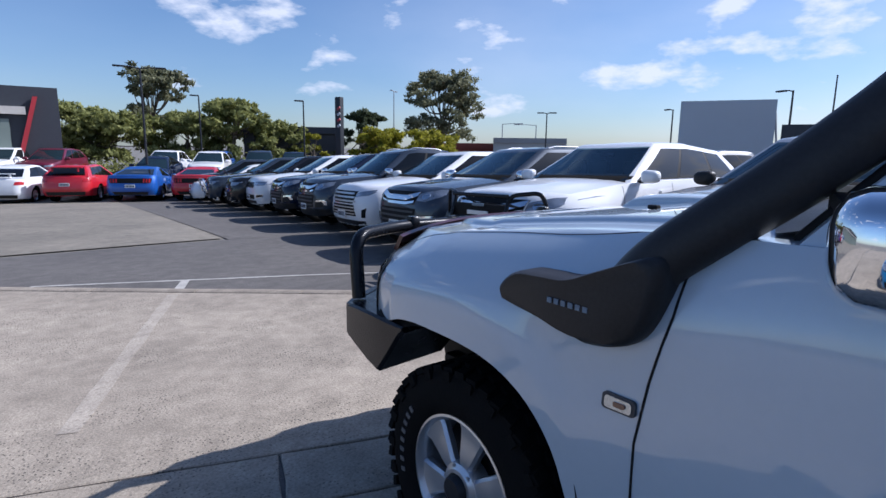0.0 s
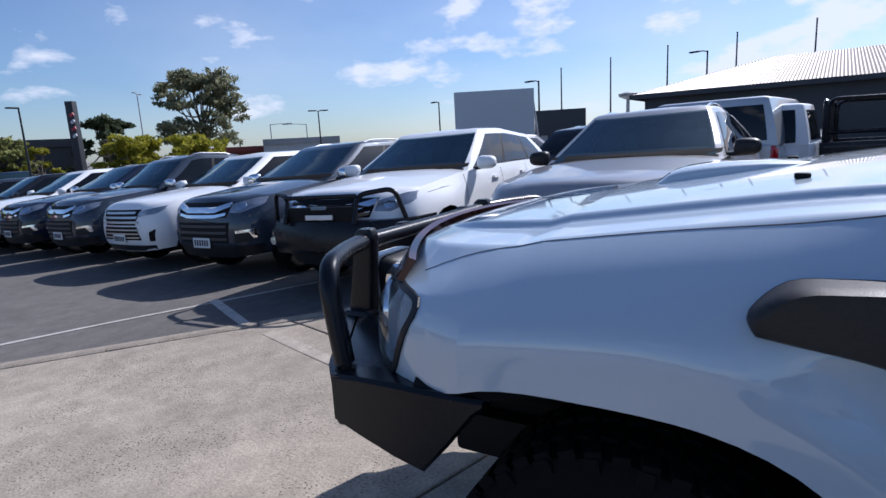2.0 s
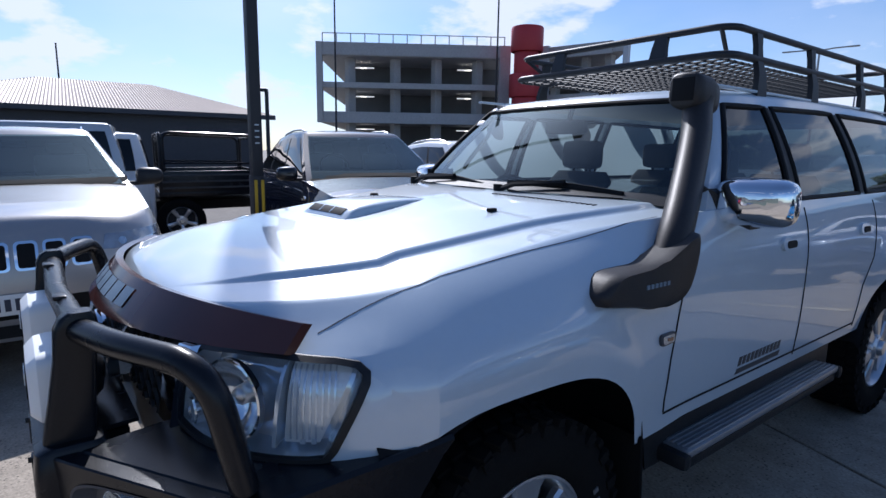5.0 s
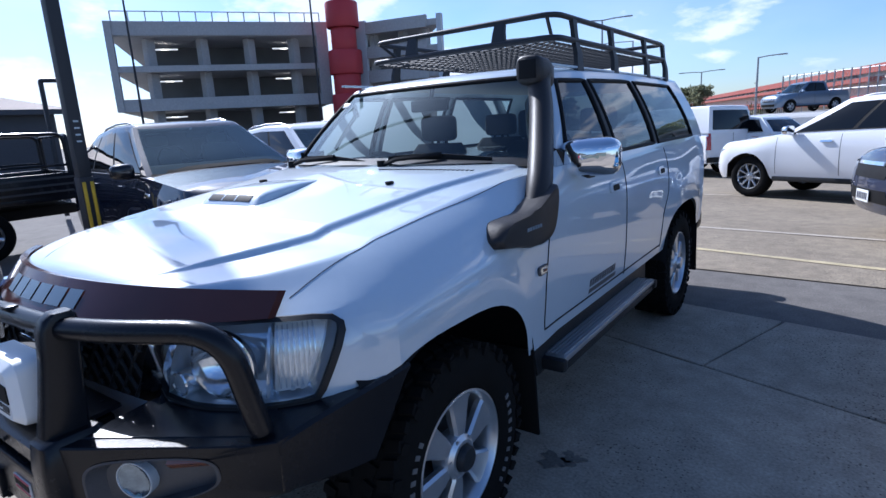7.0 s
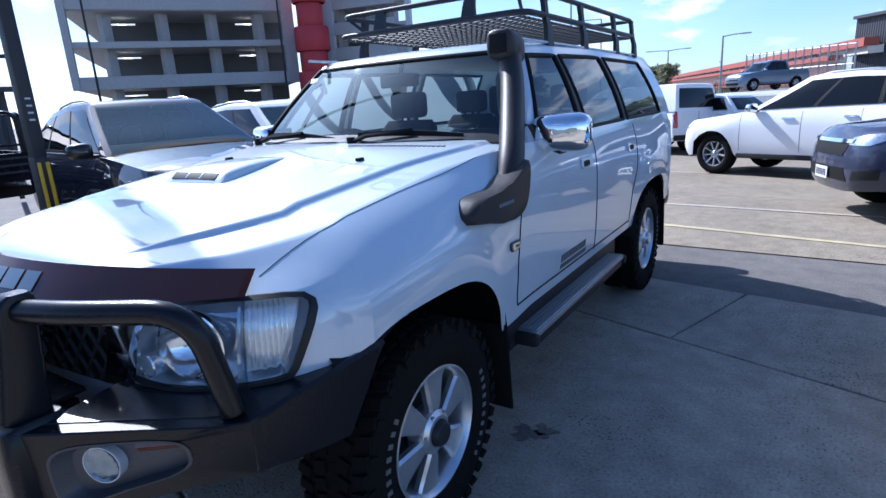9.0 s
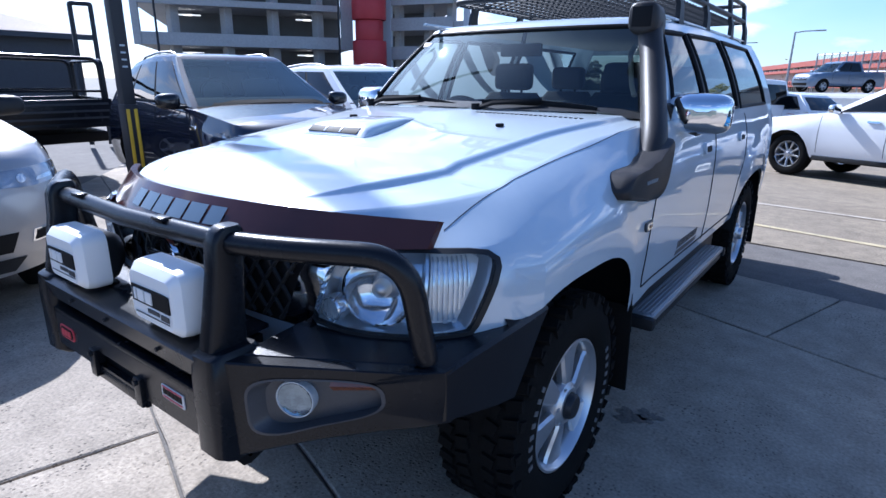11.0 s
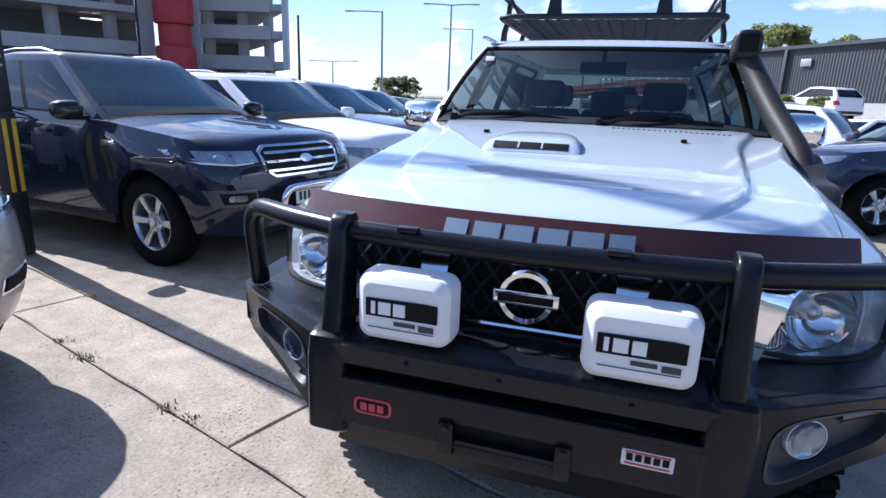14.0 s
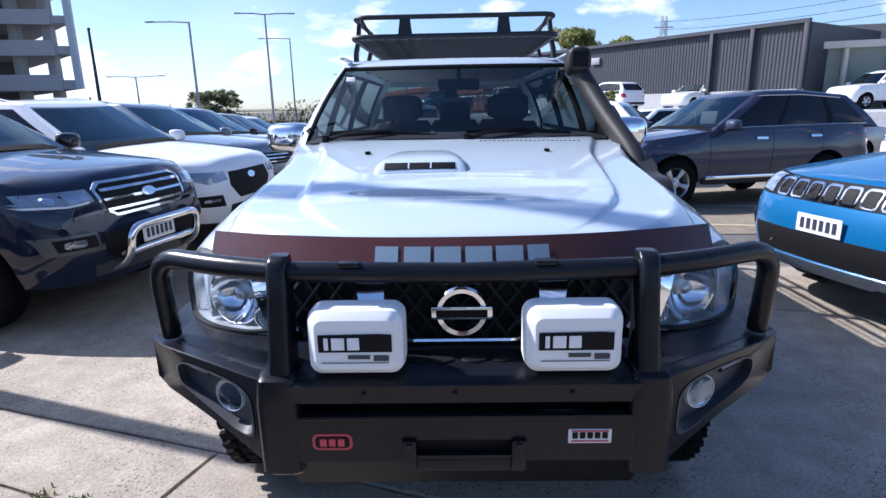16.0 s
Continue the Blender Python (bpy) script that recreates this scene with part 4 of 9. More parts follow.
for n0, n1, off, long in BANDS:
    for k in range(-6, 6):
        s0, s1 = off + long * k, off + long * (k + 1)
        gap = 0.0045
        q = [S_ORG + S_DIR * s + N_DIR * n for s, n in ((s0 + gap, n0 + gap), (s1 - gap, n0 + gap), (s1 - gap, n1 - gap), (s0 + gap, n1 - gap))]
        bm = bmesh.new()
        h = slab_rng.uniform(-0.002, 0.002)
        lo, mid, top = [], [], []
        for p, r in zip(q, q[1:] + q[:1]):
            n = max(2, int((r - p).length / 0.22))
            d = (r - p).normalized()
            inward = Vector((-d.y, d.x, 0))
            for i in range(n):
                e = p.lerp(r, i / n) + inward * (slab_rng.random() ** 3 * 0.012 if i else 0.0)
                lo.append(bm.verts.new(e + Vector((0, 0, -0.03))))
                mid.append(bm.verts.new(e + Vector((0, 0, h - 0.005))))
                top.append(bm.verts.new(e + (inward + (d if i == 0 else Vector())) * slab_rng.uniform(0.004, 0.009) + Vector((0, 0, h))))
        bm.faces.new(top)
        for r0, r1 in ((lo, mid), (mid, top)):
            for i in range(len(r0)):
                bm.faces.new((r0[i], r0[(i + 1) % len(r0)], r1[(i + 1) % len(r0)], r1[i]))
        geom = bm.verts[:] + bm.edges[:] + bm.faces[:]
        bmesh.ops.bisect_plane(bm, geom=geom, plane_co=EDGE_A + edge_n * 0.16, plane_no=edge_n, clear_inner=True)
        geom = bm.verts[:] + bm.edges[:] + bm.faces[:]
        bmesh.ops.bisect_plane(bm, geom=geom, plane_co=(0, 3.35, 0), plane_no=(0.18, 1, 0), clear_outer=True)
        if len(bm.faces) < 2:
            bm.free()
            continue
        for axis, at in ((0, -1.0), (0, -7.0), (1, -0.5)):
            bmesh.ops.bisect_plane(bm, geom=bm.verts[:] + bm.edges[:] + bm.faces[:], plane_co=(at, at, 0), plane_no=(1 - axis, axis, 0))
        for v in bm.verts:
            v.co.z += fall(v.co.y, v.co.x)
        part("slab", bm, CONCRETE, apron, smooth=False)
# kerb strip along the apron's edge, in cast lengths
kerb = thing("kerb", pose(0, 0, 0), "low worn concrete edge strip", "kerb", kind="structure")
along = (EDGE_B - EDGE_A).normalized()
for k in range(-4, 9):
    a, b_ = EDGE_A + along * (k * 1.2), EDGE_A + along * (k * 1.2 + 1.188)
    bm = bmesh.new()
    ring = [[p + edge_n * o + Vector((0, 0, z + slab_rng.uniform(-0.002, 0.002))) for o, z in ((0, -0.03), (0.004, 0.006), (0.020, 0.016), (0.125, 0.014), (0.145, 0.003), (0.15, -0.03))] for p in (a, (a + b_) / 2 + edge_n * slab_rng.uniform(-0.006, 0.006), b_)]
    loft(bm, ring)
    for v in bm.verts:
        v.co.z += fall(v.co.y, v.co.x)
    part("kerb_stone", bm, CONCRETE, kerb)


def line(a, b, w, lift, label="faded white painted parking line", mat=None):
    a, b = Vector((*a, 0)), Vector((*b, 0))
    d = (b - a).normalized()
    n = Vector((-d.y, d.x, 0)) * w / 2
    bm = bmesh.new()
    g = []
    steps = max(2, int((b - a).length / 0.5))
    for k in range(steps + 1):
        p = a + (b - a) * k / steps
        z = fall(p.y, p.x) + lift
        e = 1 + 0.10 * math.sin(k * 2.7)
        g.append([p - n * e + Vector((0, 0, z)), p + n * e + Vector((0, 0, z))])
    sheet(bm, g)
    solid("parking_line", bm, mat or LINEPAINT, label, "line", "parking lines", "structure")


FADED = ground_material("faded_paint", (0.41, 0.357, 0.292), (0.325, 0.282, 0.228), (0.14, 0.12, 0.10), 0.5, 28.0, rough=0.8)
YELLOWED = ground_material("yellowed_paint", (0.46, 0.38, 0.22), (0.36, 0.30, 0.19), (0.2, 0.18, 0.16), 0.5, 28.0, rough=0.8)
line((0.40, -6.05), (0.93, -4.6), 0.10, -0.011)
line((0.72, -5.2), (1.86, -2.1), 0.11, 0.0035, mat=FADED)
line((-1.95, -5.05), (-1.32, -3.75), 0.10, -0.011)
line((-1.22, -3.4), (-0.47, -1.25), 0.11, 0.0035, mat=FADED)
line((1.95, -6.75), (-1.85, -4.95), 0.055, -0.010)
line((-3.9, -2.9), (-3.1, -2.2), 0.10, -0.010)
line((-1.85, -4.95), (-4.2, -3.9), 0.055, -0.010)
line((0.2, 5.30), (5.5, 4.35), 0.09, -0.001, mat=YELLOWED)
line((0.3, 6.6), (5.5, 5.9), 0.09, -0.001, mat=FADED)
line((-0.8, 11.0), (1.9, 10.7), 0.09, -0.001, mat=FADED)
line((-8, -13.2), (-4.2, -14.6), 0.09, -0.009)
line((3.6, -9.8), (9.5, -8.4), 0.10, -0.004, mat=FADED)

# oil stain beside the wheel, and weeds in a joint
STAIN = ground_material("oil_stain", (0.11, 0.10, 0.085), (0.17, 0.15, 0.13), (0.03, 0.03, 0.03), 0.5, 40.0, rough=0.5)
for cx, cy, r0 in ((0.93, 0.68, 0.055), (0.99, 0.74, 0.04)):
    bm = bmesh.new()
    ring = []
    for k in range(26):
        a = 2 * math.pi * k / 26
        r = r0 * (1 + 0.35 * math.sin(3 * a + 1) + 0.2 * math.sin(7 * a) + 0.1 * math.sin(11 * a + 2))
        ring.append(bm.verts.new((cx + 1.3 * r * math.cos(a), cy + r * math.sin(a), 0.0035)))
    bm.faces.new(ring)
    solid("oil_stain", bm, STAIN, "dark oil stain soaked into concrete", "stain", "stains", "structure")
WEED = material("weed_green", (0.16, 0.18, 0.06), 0.7, vary=0.3, scale=20)
DRY = material("weed_dry", (0.30, 0.25, 0.13), 0.8, vary=0.3, scale=20)


def weed(x, y, n, h, mat, seed):
    rng = random.Random(seed)
    bm = bmesh.new()
    for _ in range(n):
        a, l = rng.uniform(0, 6.28), h * rng.uniform(0.5, 1.0)
        d = Vector((math.cos(a), math.sin(a), 0))
        sd = Vector((-d.y, d.x, 0)) * 0.003
        o = Vector((x + rng.gauss(0, 0.03), y + rng.gauss(0, 0.02), -0.004))
        lean = rng.uniform(0.2, 0.9)
        o.z += fall(o.y, o.x)
        p = [o, o + d * l * lean * 0.4 + Vector((0, 0, l * 0.6)), o + d * l * lean + Vector((0, 0, l * (1 - 0.5 * lean)))]
        v = [bm.verts.new(q) for q in (p[0] - sd, p[0] + sd, p[1] + sd, p[1] - sd, p[2])]
        bm.faces.new((v[0], v[1], v[2], v[3]))
        bm.faces.new((v[3], v[2], v[4]))
    solid("weed", bm, mat, "small tuft of weed in a concrete joint", "weed", "weeds", "stuff")


for i, (s, n, num, h, mt) in enumerate(((-4.1, 0.01, 40, 0.06, WEED), (-1.95, 0.0, 45, 0.04, WEED), (-2.3, 0.02, 30, 0.03, WEED), (-1.1, 0.0, 34, 0.04, DRY), (-0.95, 0.03, 30, 0.03, WEED), (-3.2, 0.0, 24, 0.05, DRY), (0.95, 0.46, 26, 0.05, WEED), (-2.95, 0.46, 22, 0.05, DRY))):
    p = S_ORG + S_DIR * s + N_DIR * n
    weed(p.x, p.y, num, h, mt, i + 3)


# ---- buildings, poles, trees ----
DARKCLAD = material("dark_cladding", (0.045, 0.050, 0.062), 0.55, vary=0.12, scale=0.8, fine=0.15)
SHEDWALL = material("grey_corrugated", (0.055, 0.059, 0.068), 0.55, 0.2, vary=0.12, scale=0.6, fine=0.12)
ROOFTIN = material("weathered_tin", (0.42, 0.345, 0.285), 0.6, 0.1, vary=0.12, scale=0.7, fine=0.15)
CASTGREY = material("precast_concrete", (0.40, 0.40, 0.40), 0.85, vary=0.12, scale=0.5, fine=0.2)
# darker than the deck concrete: interior shade put into the colour
INSHADE = material("interior_shade", (0.15, 0.16, 0.17), 0.9, vary=0.3, scale=0.5)
REDMETAL = material("red_panel", (0.42, 0.035, 0.045), 0.5, vary=0.12, scale=0.8, fine=0.1)
REDROOF = material("red_roof", (0.30, 0.075, 0.055), 0.7, vary=0.18, scale=0.6, fine=0.15)
PALEWALL = material("pale_wall", (0.55, 0.52, 0.47), 0.8, vary=0.12, scale=0.5, fine=0.1)
PALEGREY = material("pale_grey_panel", (0.50, 0.54, 0.58), 0.6, vary=0.06, scale=0.6)
POLE = material("pole_black", (0.022, 0.025, 0.032), 0.5, 0.2, vary=0.2, scale=3)
GALV = material("galvanised", (0.32, 0.33, 0.35), 0.5, 0.6, vary=0.15, scale=3)
YELLOW = material("yellow_paint", (0.62, 0.42, 0.03), 0.55, vary=0.2, scale=8, fine=0.3)
GREENGLASS = material("green_glazing", (0.20, 0.24, 0.215), 0.30, spec=0.5, vary=0.2, scale=0.6)


def slab_box(name, a, b, z0, z1, thick, mat, parent, label=""):
    """An upright panel from a to b in plan, of that thickness."""
    a, b = Vector((*a, 0)), Vector((*b, 0))
    d = (b - a).normalized()
    n = Vector((-d.y, d.x, 0)) * thick / 2
    bm = bmesh.new()
    lo = [bm.verts.new(p + Vector((0, 0, z0))) for p in (a - n, b - n, b + n, a + n)]
    hi = [bm.verts.new(p + Vector((0, 0, z1))) for p in (a - n, b - n, b + n, a + n)]
    bm.faces.new(lo)
    bm.faces.new(hi)
    for i in range(4):
        bm.faces.new((lo[i], lo[(i + 1) % 4], hi[(i + 1) % 4], hi[i]))
    return part(name, bm, mat, parent, label, smooth=False)


def deck(name, pts, z0, z1, mat, parent):
    bm = bmesh.new()
    prism(bm, pts, "z", z0, z1)
    return part(name, bm, mat, parent, smooth=False)


def lerp2(a, b, t):
    return (a[0] + (b[0] - a[0]) * t, a[1] + (b[1] - a[1]) * t)


# showroom at the far end
show = thing("showroom", pose(0, 0, 0), "dark clad car showroom with a red slash on its front", "building")
deck("wall", [(-0.2, -36.7), (34, -37.2), (34, -52), (-0.2, -52)], -1.4, 4.42, DARKCLAD, show)
slab_box("fascia", (1.3, -36.55), (34, -37.0), 2.95, 3.35, 0.3, PALEWALL, show, "pale fascia")
slab_box("shop_window", (2.05, -36.62), (34, -37.1), -1.2, 2.7, 0.1, GREENGLASS, show, "grey shop window")
bm = bmesh.new()
loft(bm, [[(x + dx, -36.45 - 0.05 * k, z) for dx, k in ((0, 0), (0.22, 0), (0.22, 4), (0, 4))] for x, z in ((1.85, -0.2), (0.72, 3.9))])
part("red_slash", bm, REDMETAL, show, "red diagonal panel", smooth=False)

# hip-roofed shed
shed = thing("shed", pose(0, 0, 0), "dark shed with a weathered corrugated hip roof", "building")
SA, SB = (-17.8, -3.45), (-17.05, 5.75)
SC, SD = (-31.0, 6.6), (-31.7, -2.7)
deck("wall", [SA, SB, SC, SD], -0.4, 2.50, DARKCLAD, shed)


def roof_plane(a, b, c, d, rib=0.09, name="roof"):
    """A ribbed roof plane: a, b along the eave, c, d along the ridge."""
    a, b, c, d = (Vector(p) for p in (a, b, c, d))
    n = max(8, int((b - a).length / (rib / 2)))
    nor = (b - a).cross(d - a).normalized()
    if nor.z < 0:
        nor = -nor
    bm = bmesh.new()
    g = [[], []]
    u = (b - a).normalized()
    up = nor.cross(u)
    if up.z < 0:
        up = -up
    long, sd, hd, sc, hc = (b - a).length, (d - a).dot(u), (d - a).dot(up), (c - a).dot(u), (c - a).dot(up)
    for k in range(n + 1):
        s = long * k / n
        e = nor * (0.028 if k % 2 else 0.0)
        if s < sd:
            h = hd * s / sd
        elif s > sc:
            h = hc * (long - s) / (long - sc)
        else:
            h = hd + (hc - hd) * (s - sd) / max(0.01, sc - sd)
        g[0].append(a + u * s + e)
        g[1].append(a + u * s + up * max(0.01, h) + e)
    sheet(bm, g)
    part(name, bm, ROOFTIN, shed, smooth=False)


ev = 2.58
RA, RB = (-24.0, 0.05, 3.96), (-23.7, 3.72, 3.94)
o = 0.35
EA, EB, EC, ED = (SA[0] + o, SA[1] - o, ev), (SB[0] + o, SB[1] + o, ev), (SC[0] - o, SC[1] + o, ev), (SD[0] - o, SD[1] - o, ev)
roof_plane(EA, EB, RB, RA)
roof_plane(EB, EC, RB, RB)
roof_plane(EC, ED, RA, RB)
roof_plane(ED, EA, RA, RA)
slab_box("gutter", (EA[0], EA[1]), (EB[0], EB[1]), 2.46, 2.60, 0.14, DARKCLAD, shed)
slab_box("gutter", (EA[0], EA[1]), (ED[0], ED[1]), 2.46, 2.60, 0.14, DARKCLAD, shed)

# multi-storey car park
park = thing("car_park_building", pose(0, 0, 0), "grey concrete multi-storey car park with open decks", "building")
C0, C1 = (-45.3, 21.0), (-35.75, 34.9)
dx, dy = (C1[0] - C0[0]), (C1[1] - C0[1])
ln = math.hypot(dx, dy)
back = (-dy / ln * 30, dx / ln * 30)
CQ = [C0, C1, (C1[0] + back[0], C1[1] + back[1]), (C0[0] + back[0], C0[1] + back[1])]
for z0, z1 in ((4.0, 4.25), (7.0, 7.3), (9.65, 9.95)):
    deck("deck", CQ, z0, z1, CASTGREY, park)
for z0, z1 in ((3.95, 4.90), (6.95, 7.42), (9.70, 10.75)):
    slab_box("parapet", C0, C1, z0, z1, 0.35, CASTGREY, park)
slab_box("end_frame", lerp2(C0, C1, -0.002), lerp2(C0, C1, 0.028), 3.95, 10.75, 0.6, CASTGREY, park)
slab_box("end_frame", lerp2(C0, C1, 0.945), lerp2(C0, C1, 1.002), 3.95, 10.75, 0.6, CASTGREY, park)
inset = (back[0] * 0.22, back[1] * 0.22)
# dark sheet set back to stand in for the shade between decks
slab_box("inner_wall", (lerp2(C0, C1, 0.10)[0] + inset[0], lerp2(C0, C1, 0.10)[1] + inset[1]), (C1[0] + inset[0], C1[1] + inset[1]), 0, 10.2, 0.3, INSHADE, park)
for t in (0.16, 0.40, 0.62, 0.84):
    for z0, z1 in ((0, 4.0), (4.25, 7.0), (7.3, 9.65)):
        p = lerp2(C0, C1, t)
        bm = bmesh.new()
        box(bm, (p[0] + back[0] * 0.05, p[1] + back[1] * 0.05, (z0 + z1) / 2), (0.7, 0.7, z1 - z0), 0.03)
        part("column", bm, CASTGREY, park)
TUBELIGHT = material("tube_light", (1.0, 0.97, 0.9), 0.5, emit=0.5)
for t in (0.20, 0.24, 0.78, 0.82):
    for z in (6.55, 9.15, 3.55):
        p = lerp2(C0, C1, t)
        bm = bmesh.new()
        box(bm, (p[0] + back[0] * 0.12, p[1] + back[1] * 0.12, z), (1.3, 0.25, 0.10), 0.02, Matrix.Rotation(math.atan2(dy, dx), 3, "Z"))
        part("tube_light", bm, TUBELIGHT, park)
for k in range(14):
    p = lerp2(C0, C1, 0.03 + 0.94 * k / 13)
    bm = bmesh.new()
    cyl(bm, (p[0], p[1], 10.7), (p[0], p[1], 11.5), 0.05, n=6)
    part("rail_post", bm, GALV, park)
bm = bmesh.new()
tube(bm, [(*lerp2(C0, C1, 0.03), 11.5), (*lerp2(C0, C1, 0.97), 11.5)], 0.04, 6)
part("hand_rail", bm, GALV, park)
# side wing past the stair tower
W0, W1 = (-34.4, 36.2), (-25.9, 38.3)
wdx, wdy = W1[0] - W0[0], W1[1] - W0[1]
wb_ = (-0.72 * 26, 0.69 * 26)
WQ = [W0, W1, (W1[0] + wb_[0], W1[1] + wb_[1]), (W0[0] + wb_[0], W0[1] + wb_[1])]
for z0, z1, k in ((3.3, 3.9, 1.0), (5.6, 6.15, 0.985), (7.6, 8.1, 0.985), (9.6, 10.1, 0.985)):
    deck("deck", [WQ[0], lerp2(WQ[0], WQ[1], k), lerp2(WQ[3], WQ[2], k), WQ[3]], z0, z1, CASTGREY, park)
    slab_box("parapet", W0, lerp2(W0, W1, k * 0.86), z0 - 0.1, z1 + 0.35, 0.3, CASTGREY, park)
slab_box("end_wall", lerp2(W0, W1, 0.955), W1, 3.3, 10.4, 0.5, PALEGREY, park)
slab_box("stair_wall", (W0[0] - 1.2, W0[1] - 0.4), lerp2(W0, W1, 0.20), 0, 10.6, 0.4, PALEGREY, park)
# the wing's backing, coloured as the shade inside its decks
slab_box("inner_wall", (W0[0] + wb_[0] * 0.3, W0[1] + wb_[1] * 0.3), (lerp2(W0, W1, 0.8)[0] + wb_[0] * 0.3, lerp2(W0, W1, 0.8)[1] + wb_[1] * 0.3), 0, 9.8, 0.3, INSHADE, park)
for t in (0.3, 0.62, 0.86):
    p = lerp2(W0, W1, t)
    bm = bmesh.new()
    box(bm, (p[0] + wb_[0] * 0.06, p[1] + wb_[1] * 0.06, 4.8), (0.6, 0.6, 9.6), 0.03)
    part("column", bm, CASTGREY, park)
# red stair tower with scalloped screens
tower = thing("stair_tower", pose(-33.3, 34.5, 0), "red stair tower with bulging curved screens", "tower")
for z0, z1, r in ((9.9, 11.9, 1.35), (8.1, 9.9, 1.05), (6.2, 8.1, 1.40), (4.6, 6.2, 1.15), (2.6, 4.6, 1.40), (0, 2.6, 1.1)):
    bm = bmesh.new()
    lathe(bm, [(r * 0.96, z0), (r, z0 + 0.1), (r, z1 - 0.1), (r * 0.96, z1), (0.01, z1)], None, 24)
    part("screen", bm, REDMETAL, tower)

# corrugated shed on the terrace, glazed block, long red building, terrace
deck_t = thing("terrace", pose(0, 0, 0), "raised concrete terrace with a sloping face", "terrace", kind="structure")
bm = bmesh.new()
front_e = [(-7, 27.6), (10, 25.6), (26, 20.0), (60, 8)]
loft(bm, [[(x, y, -0.75), (x + 0.35, y + 1.0, 0.98), (x + 0.35, y + 1.2, 1.06), (x + 25, y + 70, 1.10), (x + 25, y + 70, -0.75)] for x, y in front_e])
part("terrace_body", bm, CASTGREY, deck_t, smooth=False)
big = thing("warehouse", pose(0, 0, 0), "dark grey corrugated steel warehouse", "building")
WA, WB = Vector((18.4, 28.7, 0)), Vector((4.0, 49.2, 0))
wd = (WB - WA).normalized()
wn_ = Vector((wd.y, -wd.x, 0))
if wn_.dot(Vector((0, 1, 0))) < 0:
    wn_ = -wn_
bm = bmesh.new()
n = int((WB - WA).length / 0.05)
sheet(bm, [[WA + wd * (k * 0.05) - wn_ * (0.03 if k % 4 < 2 else 0.0) + Vector((0, 0, z)) for k in range(n)] for z in (2.15, 5.5)])
part("wall_sheet", bm, SHEDWALL, big, smooth=False)
deck("wall", [tuple((WA + wn_ * 0.02)[:2]), tuple((WB + wn_ * 0.02)[:2]), tuple((WB + wn_ * 20)[:2]), tuple((WA + wn_ * 20)[:2])], 0.3, 5.45, SHEDWALL, big)
slab_box("base_wall", tuple((WA - wn_ * 0.1)[:2]), tuple((WB - wn_ * 0.1)[:2]), 0.8, 2.15, 0.15, CASTGREY, big)
slab_box("gutter", tuple((WA - wn_ * 0.15)[:2]), tuple((WB - wn_ * 0.15)[:2]), 5.42, 5.62, 0.25, DARKCLAD, big)
for t in (0.005, 0.115, 0.21, 0.62):
    p = WA + (WB - WA) * t - wn_ * 0.16
    bm = bmesh.new()
    box(bm, (p.x, p.y, 3.5), (0.22, 0.22, 4.1), 0.02, Matrix.Rotation(math.atan2(wd.y, wd.x), 3, "Z"))
    part("steel_post", bm, SHEDWALL, big)
p = WA + (WB - WA) * 0.56 - wn_ * 0.12
bm = bmesh.new()
box(bm, (p.x, p.y, 4.55), (0.75, 0.12, 0.45), 0.02, Matrix.Rotation(math.atan2(wd.y, wd.x), 3, "Z"))
part("vent_box", bm, GALV, big)
glz = thing("glazed_block", pose(0, 0, 0), "low block with greenish glazing and white posts", "building")
GA, GB = (19.0, 30.5), (33.0, 26.0)
slab_box("wall", GA, GB, 0.8, 4.2, 0.3, GREENGLASS, glz)
slab_box("roof", lerp2(GA, GB, -0.01), GB, 4.2, 4.55, 1.2, PALEWALL, glz)
for k in range(8):
    p = lerp2(GA, GB, k / 7)
    bm = bmesh.new()
    box(bm, (p[0] - 0.1, p[1] - 0.3, 2.6), (0.22, 0.22, 3.3), 0.02)
    part("post", bm, PALEWALL, glz)
slab_box("roof", (21, 38), (40, 33), 5.0, 5.9, 6.0, ROOFTIN, glz)
redb = thing("long_red_building", pose(0, 0, 0), "long low building with a red roof and strip windows", "building")
RA0, RB0 = (3.4, 46.0), (-29.0, 138.0)
slab_box("wall", RA0, RB0, 0.5, 2.9, 0.4, PALEWALL, redb)
rd = Vector((RB0[0] - RA0[0], RB0[1] - RA0[1], 0)).normalized()
rn = Vector((rd.y, -rd.x, 0))
for off, z0, z1, mt in ((-0.5, 2.75, 3.05, REDROOF), (1.8, 3.05, 3.55, PALEWALL), (1.5, 3.5, 4.05, REDROOF), (-0.4, 1.3, 1.9, REDROOF)):
    a, b_ = Vector((*RA0, 0)) + rn * off, Vector((*RB0, 0)) + rn * off
    slab_box("roof", tuple(a[:2]), tuple(b_[:2]), z0, z1, 0.9, mt, redb)
for k in range(26):
    p = Vector((*RA0, 0)) + rd * (8 + k * 2.6) + rn * 1.3
    q = p + rd * 1.6
    # panes share the interior shade colour
    slab_box("window", tuple(p[:2]), tuple(q[:2]), 3.12, 3.46, 0.1, INSHADE, redb)
